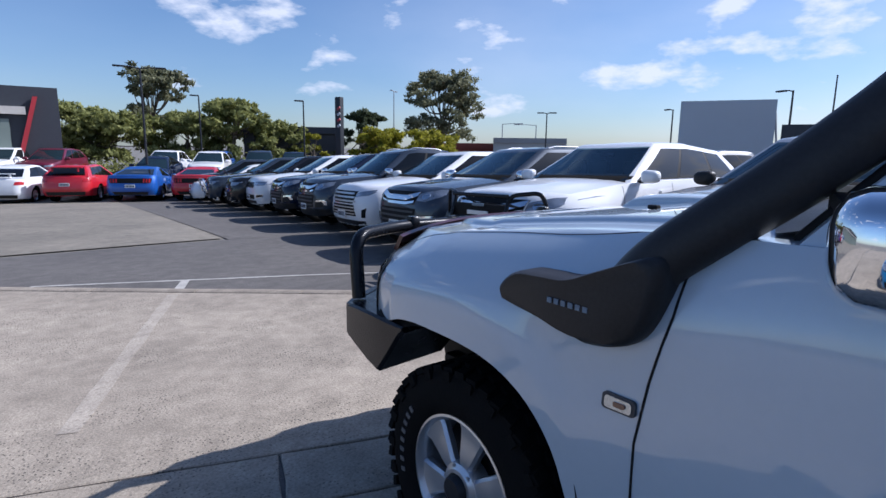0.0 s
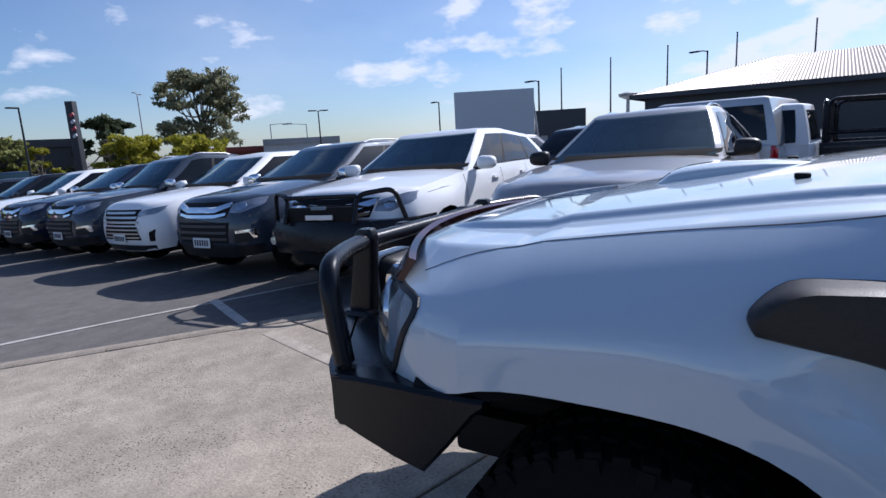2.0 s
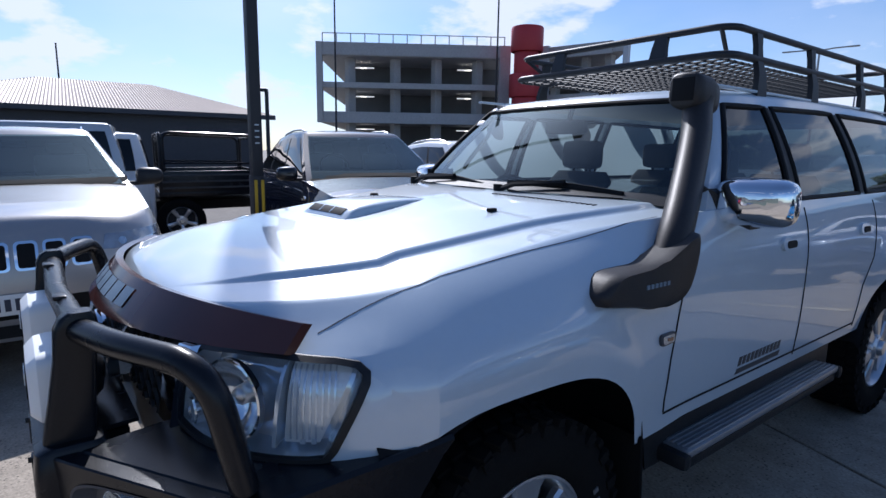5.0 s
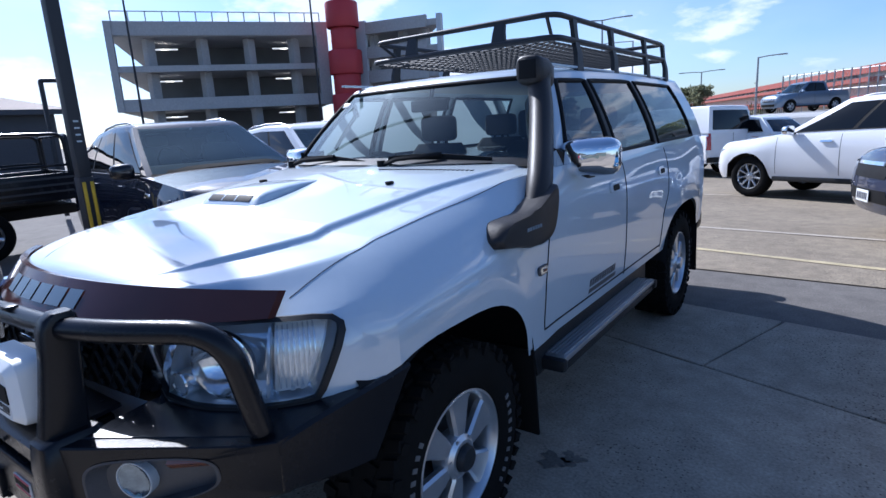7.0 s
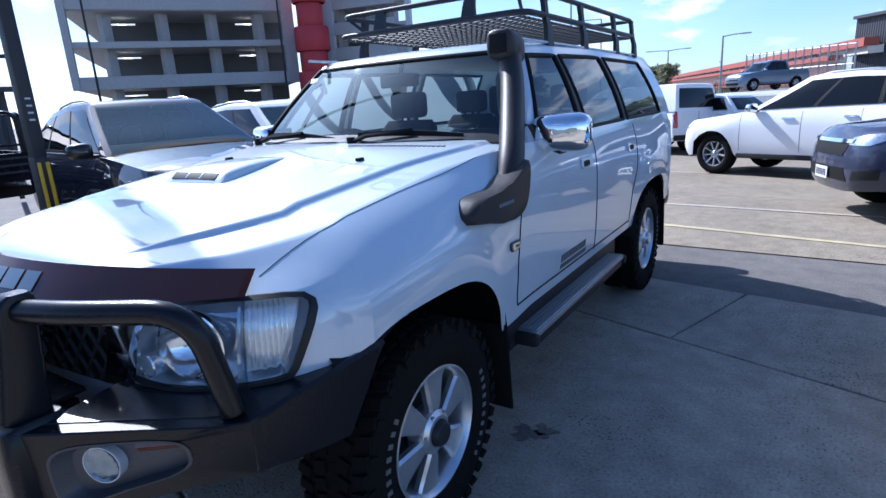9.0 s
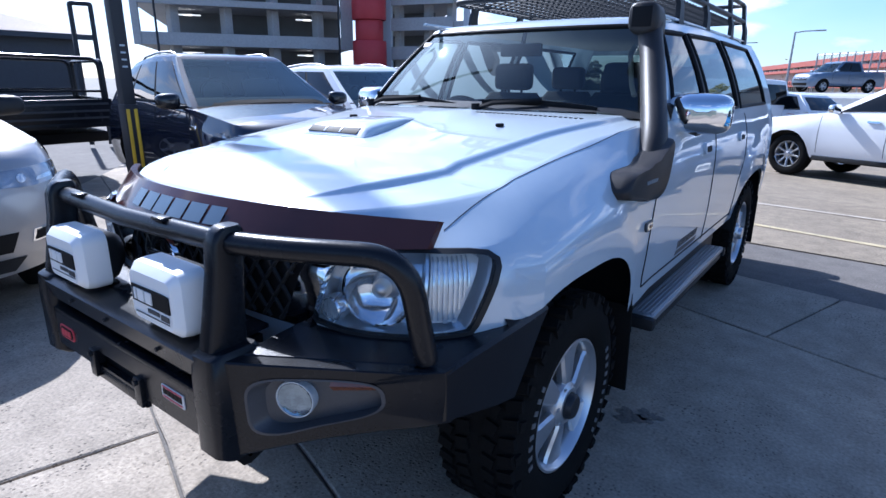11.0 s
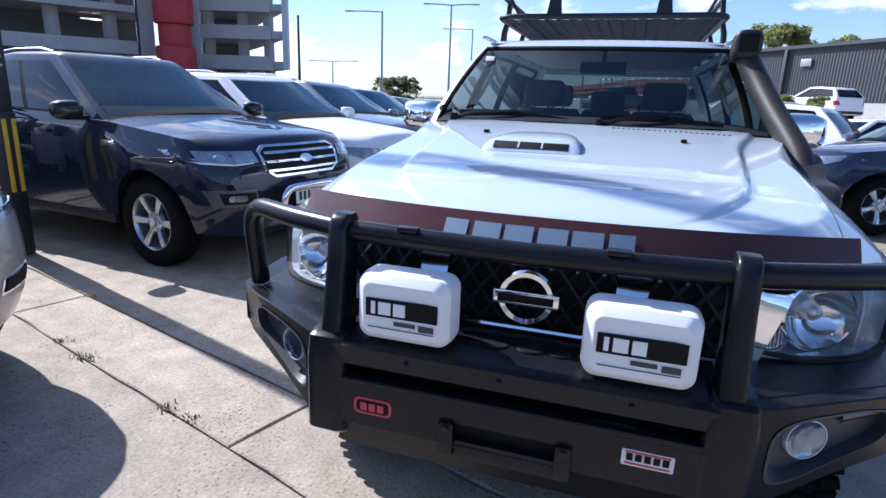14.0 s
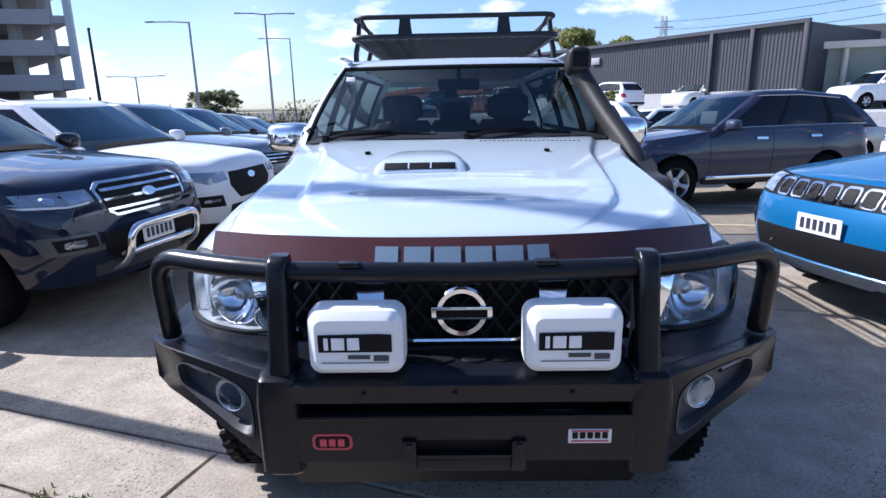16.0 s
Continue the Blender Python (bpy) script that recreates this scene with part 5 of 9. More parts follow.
# chain-link fence on the terrace
fence = thing("fence", pose(0, 0, 0), "grey chain-link fence on steel posts", "fence")
FA, FB = (-2.6, 49.0), (3.9, 43.3)
for k in range(15):
    p = lerp2(FA, FB, k / 14)
    bm = bmesh.new()
    cyl(bm, (p[0], p[1], 1.0), (p[0], p[1], 3.7), 0.05, n=6)
    part("post", bm, GALV, fence)
for z in (2.4, 3.6):
    bm = bmesh.new()
    tube(bm, [(*FA, z), (*FB, z)], 0.03, 5)
    part("rail", bm, GALV, fence)
bm = bmesh.new()
fl_ = math.hypot(FB[0] - FA[0], FB[1] - FA[1])
for k in range(int(fl_ / 0.22)):
    for sgn in (-1, 1):
        a, b_ = lerp2(FA, FB, k * 0.22 / fl_), lerp2(FA, FB, min(1, max(0, (k * 0.22 + sgn * 1.0) / fl_)))
        tube(bm, [(*a, 1.4), (*b_, 3.6)], 0.008, 3)
tagged(part("mesh", bm, GALV, fence), kind="stuff")
# dark paling fence along the far road
pal = thing("paling_fence", pose(0, 0, 0), "low black steel paling fence far off", "fence")
FA, FB = (-46.0, 62.0), (-2.0, 66.0)
bm = bmesh.new()
for k in range(260):
    p = lerp2(FA, FB, k / 259)
    box(bm, (p[0], p[1], 0.9), (0.05, 0.05, 1.9))
tagged(part("paling", bm, POLE, pal), kind="stuff")
for z in (0.4, 1.6):
    bm = bmesh.new()
    tube(bm, [(*FA, z), (*FB, z)], 0.04, 5)
    part("rail", bm, POLE, pal)

# billboard back, dark sign boxes, gate frame
bb = thing("billboard", pose(0, 0, 0), "large pale grey sheet-metal sign panel", "sign")
slab_box("panel", (-18.68, -11.02), (-20.13, -8.17), 1.2, 3.37, 0.25, PALEGREY, bb)
for t in (0.2, 0.8):
    p = lerp2((-18.68, -11.02), (-20.13, -8.17), t)
    bm = bmesh.new()
    cyl(bm, (p[0] - 0.2, p[1], 0), (p[0] - 0.2, p[1], 3.0), 0.08, n=8)
    part("leg", bm, GALV, bb)
bm = bmesh.new()
tube(bm, [(-20.3, -7.9, 0.0), (-20.15, -8.2, 2.9)], 0.04, 6)
part("stay", bm, GALV, bb)
sg = thing("sign_box", pose(0, 0, 0), "dark low sign board behind parked cars", "sign")
slab_box("panel", (-26.1, -10.4), (-26.9, -8.0), 1.5, 2.75, 0.4, DARKCLAD, sg)
slab_box("panel", (-26.3, -9.8), (-26.9, -8.0), 0.0, 1.5, 0.2, DARKCLAD, sg)
gate = thing("gate_frame", pose(0, 0, 0), "black steel square gate frame", "frame")
bm = bmesh.new()
tube(bm, rounded([(-12.42, 3.86, 0), (-12.42, 3.86, 2.95), (-12.26, 4.20, 2.95), (-12.26, 4.20, 0)], 0.03, 2), 0.05, 6)
part("frame", bm, POLE, gate)

# the dark post between the parked cars
post = thing("light_post", pose(-4.85, 1.30, fall(1.30, -4.85)), "tall dark steel light post with yellow guards", "post")
bm = bmesh.new()
box(bm, (0, 0, 4.5), (0.128, 0.128, 9.0), 0.012)
part("shaft", bm, POLE, post)
bm = bmesh.new()
box(bm, (0, 0, 0.62), (0.146, 0.146, 1.24), 0.014)
part("sleeve", bm, POLE, post)
for ox, oy in ((0.075, 0.040), (0.075, -0.040), (-0.075, 0.040), (-0.075, -0.040)):
    bm = bmesh.new()
    box(bm, (ox, oy, 0.88), (0.02, 0.035, 0.62), 0.006)
    part("corner_guard", bm, YELLOW, post)
for k in range(4):
    bm = bmesh.new()
    box(bm, (0.067, 0.0, 1.62 + 0.07 * k), (0.006, 0.05, 0.018))
    part("tag", bm, PALEGREY, post)


def lamp_post(x, y, h, heading=0.0, arm=0.9, heads=1, mat=None, r=0.07, label="slim dark car park lamp post with a flat head"):
    root = thing("street_lamp", pose(x, y, fall(y, x), 0, 0, heading), label, "lamp post", "lamp posts")
    h -= fall(y, x)
    bm = bmesh.new()
    cyl(bm, (0, 0, 0), (0, 0, h), r, r * 0.6, 8)
    part("pole", bm, mat or POLE, root)
    for s in ((1,) if heads == 1 else (1, -1)):
        bm = bmesh.new()
        tube(bm, [(0, 0, h - 0.05), (s * arm * 0.5, 0, h + 0.02), (s * arm, 0, h + 0.03)], r * 0.45, 6)
        a = part("arm", bm, mat or POLE, root)
        bm = bmesh.new()
        box(bm, (s * (arm + 0.22), 0, h + 0.03), (0.55, 0.22, 0.08), 0.03)
        part("head", bm, mat or POLE, a)
    return root


lamp_post(-3.44, -31.3, 5.25, 170, 0.7, 2)
lamp_post(-8.19, -39.5, 4.70, 0, 0.05, 1)
lamp_post(-12.26, -31.8, 4.15, 0, 0.05, 1)
lamp_post(-29.8, -49.6, 7.2, 40, 0.5, 2, GALV)
lamp_post(-31.0, -29.4, 4.25, 130, 0.25, 2)
lamp_post(-38.8, -42.8, 4.1, 140, 1.6, 1, GALV)
lamp_post(-41.3, -40.4, 4.0, -40, 1.8, 1, GALV)
lamp_post(-32.17, -19.59, 4.15, 240, 0.5, 1)
lamp_post(-27.71, -10.76, 4.40, 245, 0.5, 1)
lamp_post(-32.85, -3.05, 5.54, 250, 0.5, 1)
lamp_post(-13.4, 40.63, 8.3, 10, 1.6, 2, GALV, 0.10, "tall galvanised street lamp")
lamp_post(-16.16, 34.33, 6.95, 180, 2.2, 1, GALV, 0.10, "tall galvanised street lamp")
lamp_post(-15.82, 55.56, 8.4, 180, 2.6, 1, GALV, 0.10, "tall galvanised street lamp")
lamp_post(-28.7, 50.4, 4.8, 0, 2.2, 2, GALV, 0.09, "tall galvanised street lamp")
lamp_post(-3.6, 43.2, 4.8, 0, 1.2, 1, GALV, 0.09, "tall galvanised street lamp")
lamp_post(-10.5, 60.0, 5.2, 0, 1.6, 2, GALV, 0.09, "tall galvanised street lamp")
for x, y, h in ((-55.06, -18.5, 8.1), (-56.3, -13.9, 8.7), (-57.3, -8.8, 9.3), (-57.9, -3.0, 9.8), (-57.9, 3.0, 10.1), (-42.8, 21.5, 16.5), (-35.0, 32.7, 17.0), (-18.3, 27.55, 5.7)):
    bm = bmesh.new()
    cyl(bm, (x, y, 0), (x, y, h), 0.10, 0.06, 8)
    bmesh.ops.create_icosphere(bm, subdivisions=1, radius=0.09, matrix=Matrix.Translation((x, y, h)))
    solid("flag_pole", bm, POLE, "bare slender dark flag pole", "pole", "flag poles")
ft = thing("flood_tower", pose(-66.5, -14.4, 0), "distant floodlight mast with a round head", "mast")
bm = bmesh.new()
cyl(bm, (0, 0, 0), (0, 0, 5.6), 0.25, 0.18, 8)
part("mast", bm, GALV, ft)
bm = bmesh.new()
lathe(bm, [(0.3, 5.2), (1.0, 5.5), (1.1, 5.8), (0.3, 6.0)], None, 12)
part("head", bm, GALV, ft)
py = thing("lattice_pylon", pose(39.8, 110.9, 0), "distant steel lattice power pylon", "pylon")
bm = bmesh.new()
for sx in (-1, 1):
    for sy in (-1, 1):
        tube(bm, [(sx * 0.9, sy * 0.9, 0), (sx * 0.35, sy * 0.35, 17.5)], 0.10, 4)
for k in range(12):
    z0, z1 = k * 1.4, k * 1.4 + 1.4
    w0, w1 = 0.9 - 0.55 * z0 / 17.5, 0.9 - 0.55 * z1 / 17.5
    tube(bm, [(-w0, -w0, z0), (w1, -w1, z1)], 0.06, 4)
    tube(bm, [(w0, -w0, z0), (-w1, -w1, z1)], 0.06, 4)
tube(bm, [(-1.8, 0, 15.5), (1.8, 0, 15.5)], 0.10, 4)
tube(bm, [(-1.3, 0, 13.8), (1.3, 0, 13.8)], 0.10, 4)
part("lattice", bm, GALV, py)
pw = thing("power_pole", pose(60.0, 52.0, 0), "distant power pole carrying three cables", "pole")
bm = bmesh.new()
cyl(bm, (0, 0, 0), (0, 0, 15), 0.16, 0.12, 8)
part("pole", bm, GALV, pw)
for k in range(3):
    bm = bmesh.new()
    a, b_ = Vector((0, 0, 14.6 - 1.1 * k)), Vector((39.8 - 60, 110.9 - 52, 16.5 - 1.4 * k))
    tube(bm, [a.lerp(b_, t) - Vector((0, 0, 5 * t * (1 - t))) for t in [j / 12 for j in range(13)]], 0.035, 4)
    part("cable", bm, POLE, pw)
# sign pylon
sp_ = thing("pylon_sign", pose(-12.87, -28.25, fall(-28.25, -12.87)), "tall black sign pylon with red and white marks", "sign")
bm = bmesh.new()
box(bm, (0, 0, 2.6), (0.30, 0.40, 5.25), 0.03, Matrix.Rotation(radians(20), 3, "Z"))
part("slab", bm, POLE, sp_)
for k in range(4):
    bm = bmesh.new()
    box(bm, (0.12, 0.16, 4.6 - k * 0.32), (0.05, 0.22, 0.12), 0.0, Matrix.Rotation(radians(20), 3, "Z") @ Matrix.Rotation(radians(30), 3, "X"))
    part("mark", bm, REDMETAL if k % 2 == 0 else PALEGREY, sp_)
# far low buildings beyond the trees
for nm, a, b_, h, mt, lab in (("distant_building", (-13.5, -46.0), (-20.0, -43.0), 3.0, DARKCLAD, "low dark building beyond the trees"), ("distant_building", (-38.0, -43.0), (-43.0, -38.0), 2.6, PALEGREY, "low pale distant building"),
                              ("distant_building", (-46.0, -42.0), (-36.0, -52.0), 2.1, REDROOF, "low distant building with a red roof"), ("distant_building", (-62.0, 12.0), (-70.0, -30.0), 2.2, CASTGREY, "low grey distant building")):
    r = thing(nm, pose(0, 0, 0), lab, "building", "distant buildings")
    slab_box("wall", a, b_, -1.4, h - 0.5, 6.0, mt, r)
    slab_box("roof", a, b_, h - 0.5, h, 6.6, GALV if mt is PALEGREY else mt, r)


def leaf_material(name, a, b):
    m = material(name, a, 0.65, spec=0.3)
    nt = m.node_tree
    g = nt.nodes.new("ShaderNodeNewGeometry")
    mx = nt.nodes.new("ShaderNodeMix")
    mx.data_type = "RGBA"
    mx.inputs["A"].default_value, mx.inputs["B"].default_value = (*a, 1), (*b, 1)
    nt.links.new(g.outputs["Random Per Island"], mx.inputs["Factor"])
    nt.links.new(mx.outputs["Result"], nt.nodes["Principled BSDF"].inputs["Base Color"])
    tl = nt.nodes.new("ShaderNodeBsdfTranslucent")
    nt.links.new(mx.outputs["Result"], tl.inputs["Color"])
    ms = nt.nodes.new("ShaderNodeMixShader")
    ms.inputs[0].default_value = 0.45
    nt.links.new(nt.nodes["Principled BSDF"].outputs[0], ms.inputs[1])
    nt.links.new(tl.outputs[0], ms.inputs[2])
    nt.links.new(ms.outputs[0], nt.nodes["Material Output"].inputs[0])
    return m


GUMLEAF = leaf_material("gum_leaf", (0.13, 0.14, 0.080), (0.29, 0.29, 0.17))
OLIVE = leaf_material("olive_leaf", (0.16, 0.18, 0.06), (0.34, 0.35, 0.12))
GOLDLEAF = leaf_material("golden_leaf", (0.20, 0.21, 0.02), (0.42, 0.38, 0.04))
DARKLEAF = leaf_material("dark_leaf", (0.04, 0.055, 0.028), (0.09, 0.11, 0.055))
BARK = material("bark", (0.16, 0.13, 0.10), 0.9, vary=0.3, scale=3, fine=0.4, bump=0.6, bump_scale=12)


def tree(x, y, h, spread, lobes, leaf, label, seed, leaves=2600, size=0.20, low=0.35, base=None, full=1.0):
    """A tapered trunk with limbs, each carrying lobes of small leaf clumps with gaps between."""
    rng = random.Random(seed)
    z0 = fall(y, x) if base is None else base
    root = thing("tree", pose(x, y, z0), label, "tree", "trees")
    h = h - z0
    bm = bmesh.new()
    top = Vector((rng.uniform(-0.1, 0.1) * spread, rng.uniform(-0.1, 0.1) * spread, h * 0.62))
    tube(bm, spline([(0, 0, -0.1), (rng.uniform(-0.15, 0.15), 0, h * 0.25), top], 5), max(0.07, h * 0.026), 8, r2=h * 0.012)
    centres = []
    for k in range(lobes):
        a = 2 * math.pi * k / lobes + rng.uniform(-0.4, 0.4)
        rad = spread * rng.uniform(0.22, 0.80) * (0.5 if k % 4 == 0 else 1.0)
        zc = h * (low + (0.93 - low) * (rng.random() if k % 4 else 0.92))
        rad *= 1.0 - 0.45 * max(0.0, (zc / h - 0.6) / 0.4)
        c = Vector((rad * math.cos(a), rad * math.sin(a), zc))
        lobe = spread * rng.uniform(0.14, 0.27) * full
        c.z = min(c.z, h - lobe * 0.85)
        centres.append((c, lobe))
        s = Vector((0, 0, h * rng.uniform(0.25, 0.5))) + top * 0.15
        tube(bm, spline([s, s.lerp(c, 0.5) + Vector((0, 0, -0.05 * h)), c], 4), h * 0.010, 6, r2=h * 0.003)
    part("trunk", bm, BARK, root)
    # each lobe is a handful of leafy twig ends, with air between them
    sprays = []
    for c, r in centres:
        for _ in range(9):
            d = Vector((rng.gauss(0, 1), rng.gauss(0, 1), rng.gauss(0.15, 0.8))).normalized()
            q = c + Vector((d.x, d.y, d.z * 0.70)) * r * rng.uniform(0.45, 1.05)
            sprays.append((q, r * rng.uniform(0.26, 0.52)))
    verts, faces = [], []
    for i in range(leaves):
        c, r = sprays[rng.randrange(len(sprays))]
        d = Vector((rng.gauss(0, 1), rng.gauss(0, 1), rng.gauss(0, 0.8))).normalized()
        p = c + Vector((d.x, d.y, d.z * 0.62)) * r * (0.35 + 0.75 * rng.random() ** 0.7)
        if p.z < 0.25:
            continue
        u = Vector((rng.gauss(0, 1), rng.gauss(0, 1), rng.gauss(0, 1))).normalized()
        w = u.cross(d).normalized() if abs(u.dot(d)) < 0.95 else Vector((1, 0, 0))
        s = size * rng.uniform(0.45, 1.2)
        n = len(verts)
        verts += [p - u * s, p + w * s * 0.45, p + u * s, p - w * s * 0.45]
        faces.append((n, n + 1, n + 2, n + 3))
    me = bpy.data.meshes.new("crown")
    me.from_pydata(verts, [], faces)
    me.materials.append(leaf)
    cr = new("crown", me)
    cr.parent = root
    return root


tree(-0.6, -46.5, 4.5, 3.6, 20, OLIVE, "dense olive-green tree with a broad crown", 1, 15000, 0.20, 0.10, full=1.45)
tree(-3.6, -45.6, 3.9, 3.8, 20, OLIVE, "dense olive-green tree with a broad crown", 2, 15000, 0.20, 0.10, full=1.45)
tree(-6.8, -48.0, 7.6, 3.9, 20, GUMLEAF, "tall open gum tree with pale limbs", 3, 6000, 0.24, 0.42)
tree(-8.4, -44.4, 3.9, 3.3, 18, OLIVE, "olive-green tree with an uneven crown", 4, 13000, 0.20, 0.10, full=1.45)
tree(-11.4, -42.8, 5.1, 3.4, 20, OLIVE, "olive-green tree with an uneven crown", 5, 15000, 0.20, 0.10, full=1.4)
tree(-13.9, -41.9, 3.5, 2.9, 16, OLIVE, "olive-green tree with an uneven crown", 6, 11000, 0.20, 0.10, full=1.45)
tree(-15.9, -41.6, 3.2, 1.8, 10, OLIVE, "small feathery green tree", 7, 2400, 0.18, 0.2)
tree(-15.2, -37.3, 2.6, 1.5, 10, GOLDLEAF, "small yellow-green street tree", 8, 2000, 0.16, 0.2)
tree(-19.9, -38.1, 4.5, 3.0, 18, DARKLEAF, "dark dense round-headed tree", 9, 6000, 0.21, 0.15)
tree(-16.6, -29.8, 2.8, 2.5, 15, GOLDLEAF, "bright yellow-green spreading tree", 10, 9000, 0.15, 0.12, full=1.4)
tree(-18.9, -28.1, 2.7, 2.5, 15, GOLDLEAF, "bright yellow-green spreading tree", 11, 9000, 0.15, 0.12, full=1.4)
tree(-29.2, -40.4, 8.3, 5.6, 26, GUMLEAF, "tall gum tree with dense layered crown", 12, 12000, 0.22, 0.34)
tree(12.1, 56.5, 9.3, 4.60, 20, OLIVE, "distant olive-green gum tree", 13, 6000, 0.29, 0.25)
tree(19.5, 64.9, 9.2, 4.80, 20, OLIVE, "distant olive-green gum tree", 14, 6000, 0.29, 0.25)
tree(-22.8, 53.2, 3.7, 3.20, 24, GUMLEAF, "distant broad dark-green tree", 15, 11000, 0.17, 0.12, full=1.35)
tree(-10.8, 57.2, 4.0, 3.40, 18, GUMLEAF, "distant broad dark-green tree", 16, 9000, 0.17, 0.12, full=1.35)
tree(-30.5, 55.0, 2.2, 1.30, 6, GUMLEAF, "distant small dark-green bush", 17, 3500, 0.14, 0.1, full=1.6)
tree(-27.3, 38.6, 1.9, 0.70, 5, GUMLEAF, "small dark-green bush by a fence", 18, 2000, 0.10, 0.1, full=1.6)
tree(7.3, 30.6, 2.35, 0.95, 9, OLIVE, "bushy green shrub on the terrace edge", 22, 3200, 0.10, 0.1, base=1.06, full=1.6)
tree(8.7, 30.1, 2.30, 0.80, 8, OLIVE, "bushy green shrub on the terrace edge", 23, 2600, 0.10, 0.1, base=1.06, full=1.6)
# low hedge under the far trees
hrng = random.Random(21)
verts, faces = [], []
for i in range(3200):
    t = hrng.random()
    p = Vector((2.0 - 15.0 * t + hrng.gauss(0, 0.4), -41.5 + 4.5 * t + hrng.gauss(0, 0.5), -0.4 + abs(hrng.gauss(0, 0.45)) + 0.25 * math.sin(t * 40)))
    u = Vector((hrng.gauss(0, 1), hrng.gauss(0, 1), hrng.gauss(0, 1))).normalized()
    w = u.cross(Vector((0.3, 0.2, 0.9))).normalized()
    s = 0.16 * hrng.uniform(0.5, 1.3)
    n = len(verts)
    verts += [p - u * s, p + w * s * 0.5, p + u * s, p - w * s * 0.5]
    faces.append((n, n + 1, n + 2, n + 3))
me = bpy.data.meshes.new("hedge")
me.from_pydata(verts, [], faces)
me.materials.append(OLIVE)
tagged(new("hedge", me), "low rough garden bed under the trees", "hedge", kind="stuff")
# scrub along the far road
frng = random.Random(33)
verts, faces = [], []
for i in range(5200):
    t = frng.random()
    p = Vector((-62.0 + 66.0 * t + frng.gauss(0, 0.6), 70.0 + 5.0 * t + frng.gauss(0, 0.8), abs(frng.gauss(0, 0.75)) * (1.0 + 0.7 * math.sin(t * 31) + 0.4 * math.sin(t * 83 + 1))))
    u = Vector((frng.gauss(0, 1), frng.gauss(0, 1), frng.gauss(0, 1))).normalized()
    w = u.cross(Vector((0.3, 0.2, 0.9))).normalized()
    q = 0.30 * frng.uniform(0.5, 1.3)
    n = len(verts)
    verts += [p - u * q, p + w * q * 0.5, p + u * q, p - w * q * 0.5]
    faces.append((n, n + 1, n + 2, n + 3))
me = bpy.data.meshes.new("scrub")
me.from_pydata(verts, [], faces)
me.materials.append(GUMLEAF)
tagged(new("scrub", me), "low dusty roadside scrub far off", "scrub", kind="stuff")


# ---- the white four-wheel drive ----
def thin_glass(name, tint, gloss_rough=0.02, ior=1.5, sheen=(1.0, 1.0, 1.0)):
    """Thin glass: clear with a tint, and a reflection that grows at grazing angles."""
    m = bpy.data.materials.new(name)
    m.use_nodes = True
    nt = m.node_tree
    nt.nodes.clear()
    out = nt.nodes.new("ShaderNodeOutputMaterial")
    tr = nt.nodes.new("ShaderNodeBsdfTransparent")
    tr.inputs["Color"].default_value = (*tint, 1)
    gl = nt.nodes.new("ShaderNodeBsdfGlossy")
    gl.inputs["Roughness"].default_value = gloss_rough
    gl.inputs["Color"].default_value = (*sheen, 1)
    fr = nt.nodes.new("ShaderNodeFresnel")
    fr.inputs["IOR"].default_value = ior
    mx = nt.nodes.new("ShaderNodeMixShader")
    nt.links.new(fr.outputs[0], mx.inputs[0])
    nt.links.new(tr.outputs[0], mx.inputs[1])
    nt.links.new(gl.outputs[0], mx.inputs[2])
    nt.links.new(mx.outputs[0], out.inputs[0])
    return m


CLEARGLASS = thin_glass("clear_glass", (0.32, 0.38, 0.385), ior=1.56, sheen=(0.82, 0.95, 1.0))
SCREENGLASS = thin_glass("windscreen_clear", (0.34, 0.45, 0.47), ior=1.58, sheen=(0.72, 0.92, 1.0))
TINTGLASS = thin_glass("smoked_glass", (0.16, 0.19, 0.21))
LAMPGLASS = thin_glass("lamp_cover", (0.92, 0.94, 0.96), 0.05, 1.22)
PROTECTOR = material("smoked_acrylic", (0.070, 0.026, 0.023), 0.13, spec=0.4, coat=0.15, vary=0.25, scale=4)
TYREMARK = material("worn_white_rubber", (0.13, 0.13, 0.13), 0.7, vary=0.3, scale=30)
TRIMGREY = material("grey_trim", (0.055, 0.057, 0.064), 0.42, vary=0.15, scale=15, fine=0.2)
LETTER = material("silver_lettering", (0.15, 0.21, 0.27), 0.3, vary=0.06, scale=10)
COVERWHITE = material("white_cover_plastic", (0.80, 0.81, 0.80), 0.38, vary=0.04, scale=12, fine=0.05)
SNORKEL = material("moulded_plastic", (0.026, 0.024, 0.024), 0.46, spec=0.35, vary=0.2, scale=8, fine=0.3, bump=0.12, bump_scale=350)
STEP = material("step_aluminium", (0.42, 0.43, 0.45), 0.4, 0.8, vary=0.12, scale=12, fine=0.2)
AMBERDARK = material("smoked_amber", (0.17, 0.070, 0.040), 0.15, coat=1.0, vary=0.3, scale=20, bump=0.3, bump_scale=80)
STICKRED = material("sticker_red", (0.55, 0.06, 0.08), 0.4, vary=0.06, scale=12)
STICKWHITE = material("sticker_white", (0.72, 0.70, 0.68), 0.4, vary=0.06, scale=12)
REFLECTOR = material("lamp_reflector", (0.70, 0.75, 0.80), 0.12, 0.55, vary=0.12, scale=18, fine=0.1, bump=0.20, bump_scale=20)
BOWL = material("lamp_bowl", (0.76, 0.80, 0.84), 0.07, 0.80, vary=0.08, scale=16, bump=0.12, bump_scale=34)
FOGLENS = material("fog_glass", (0.20, 0.26, 0.34), 0.08, 0.95, vary=0.4, scale=40, fine=0.3, bump=0.5, bump_scale=50)
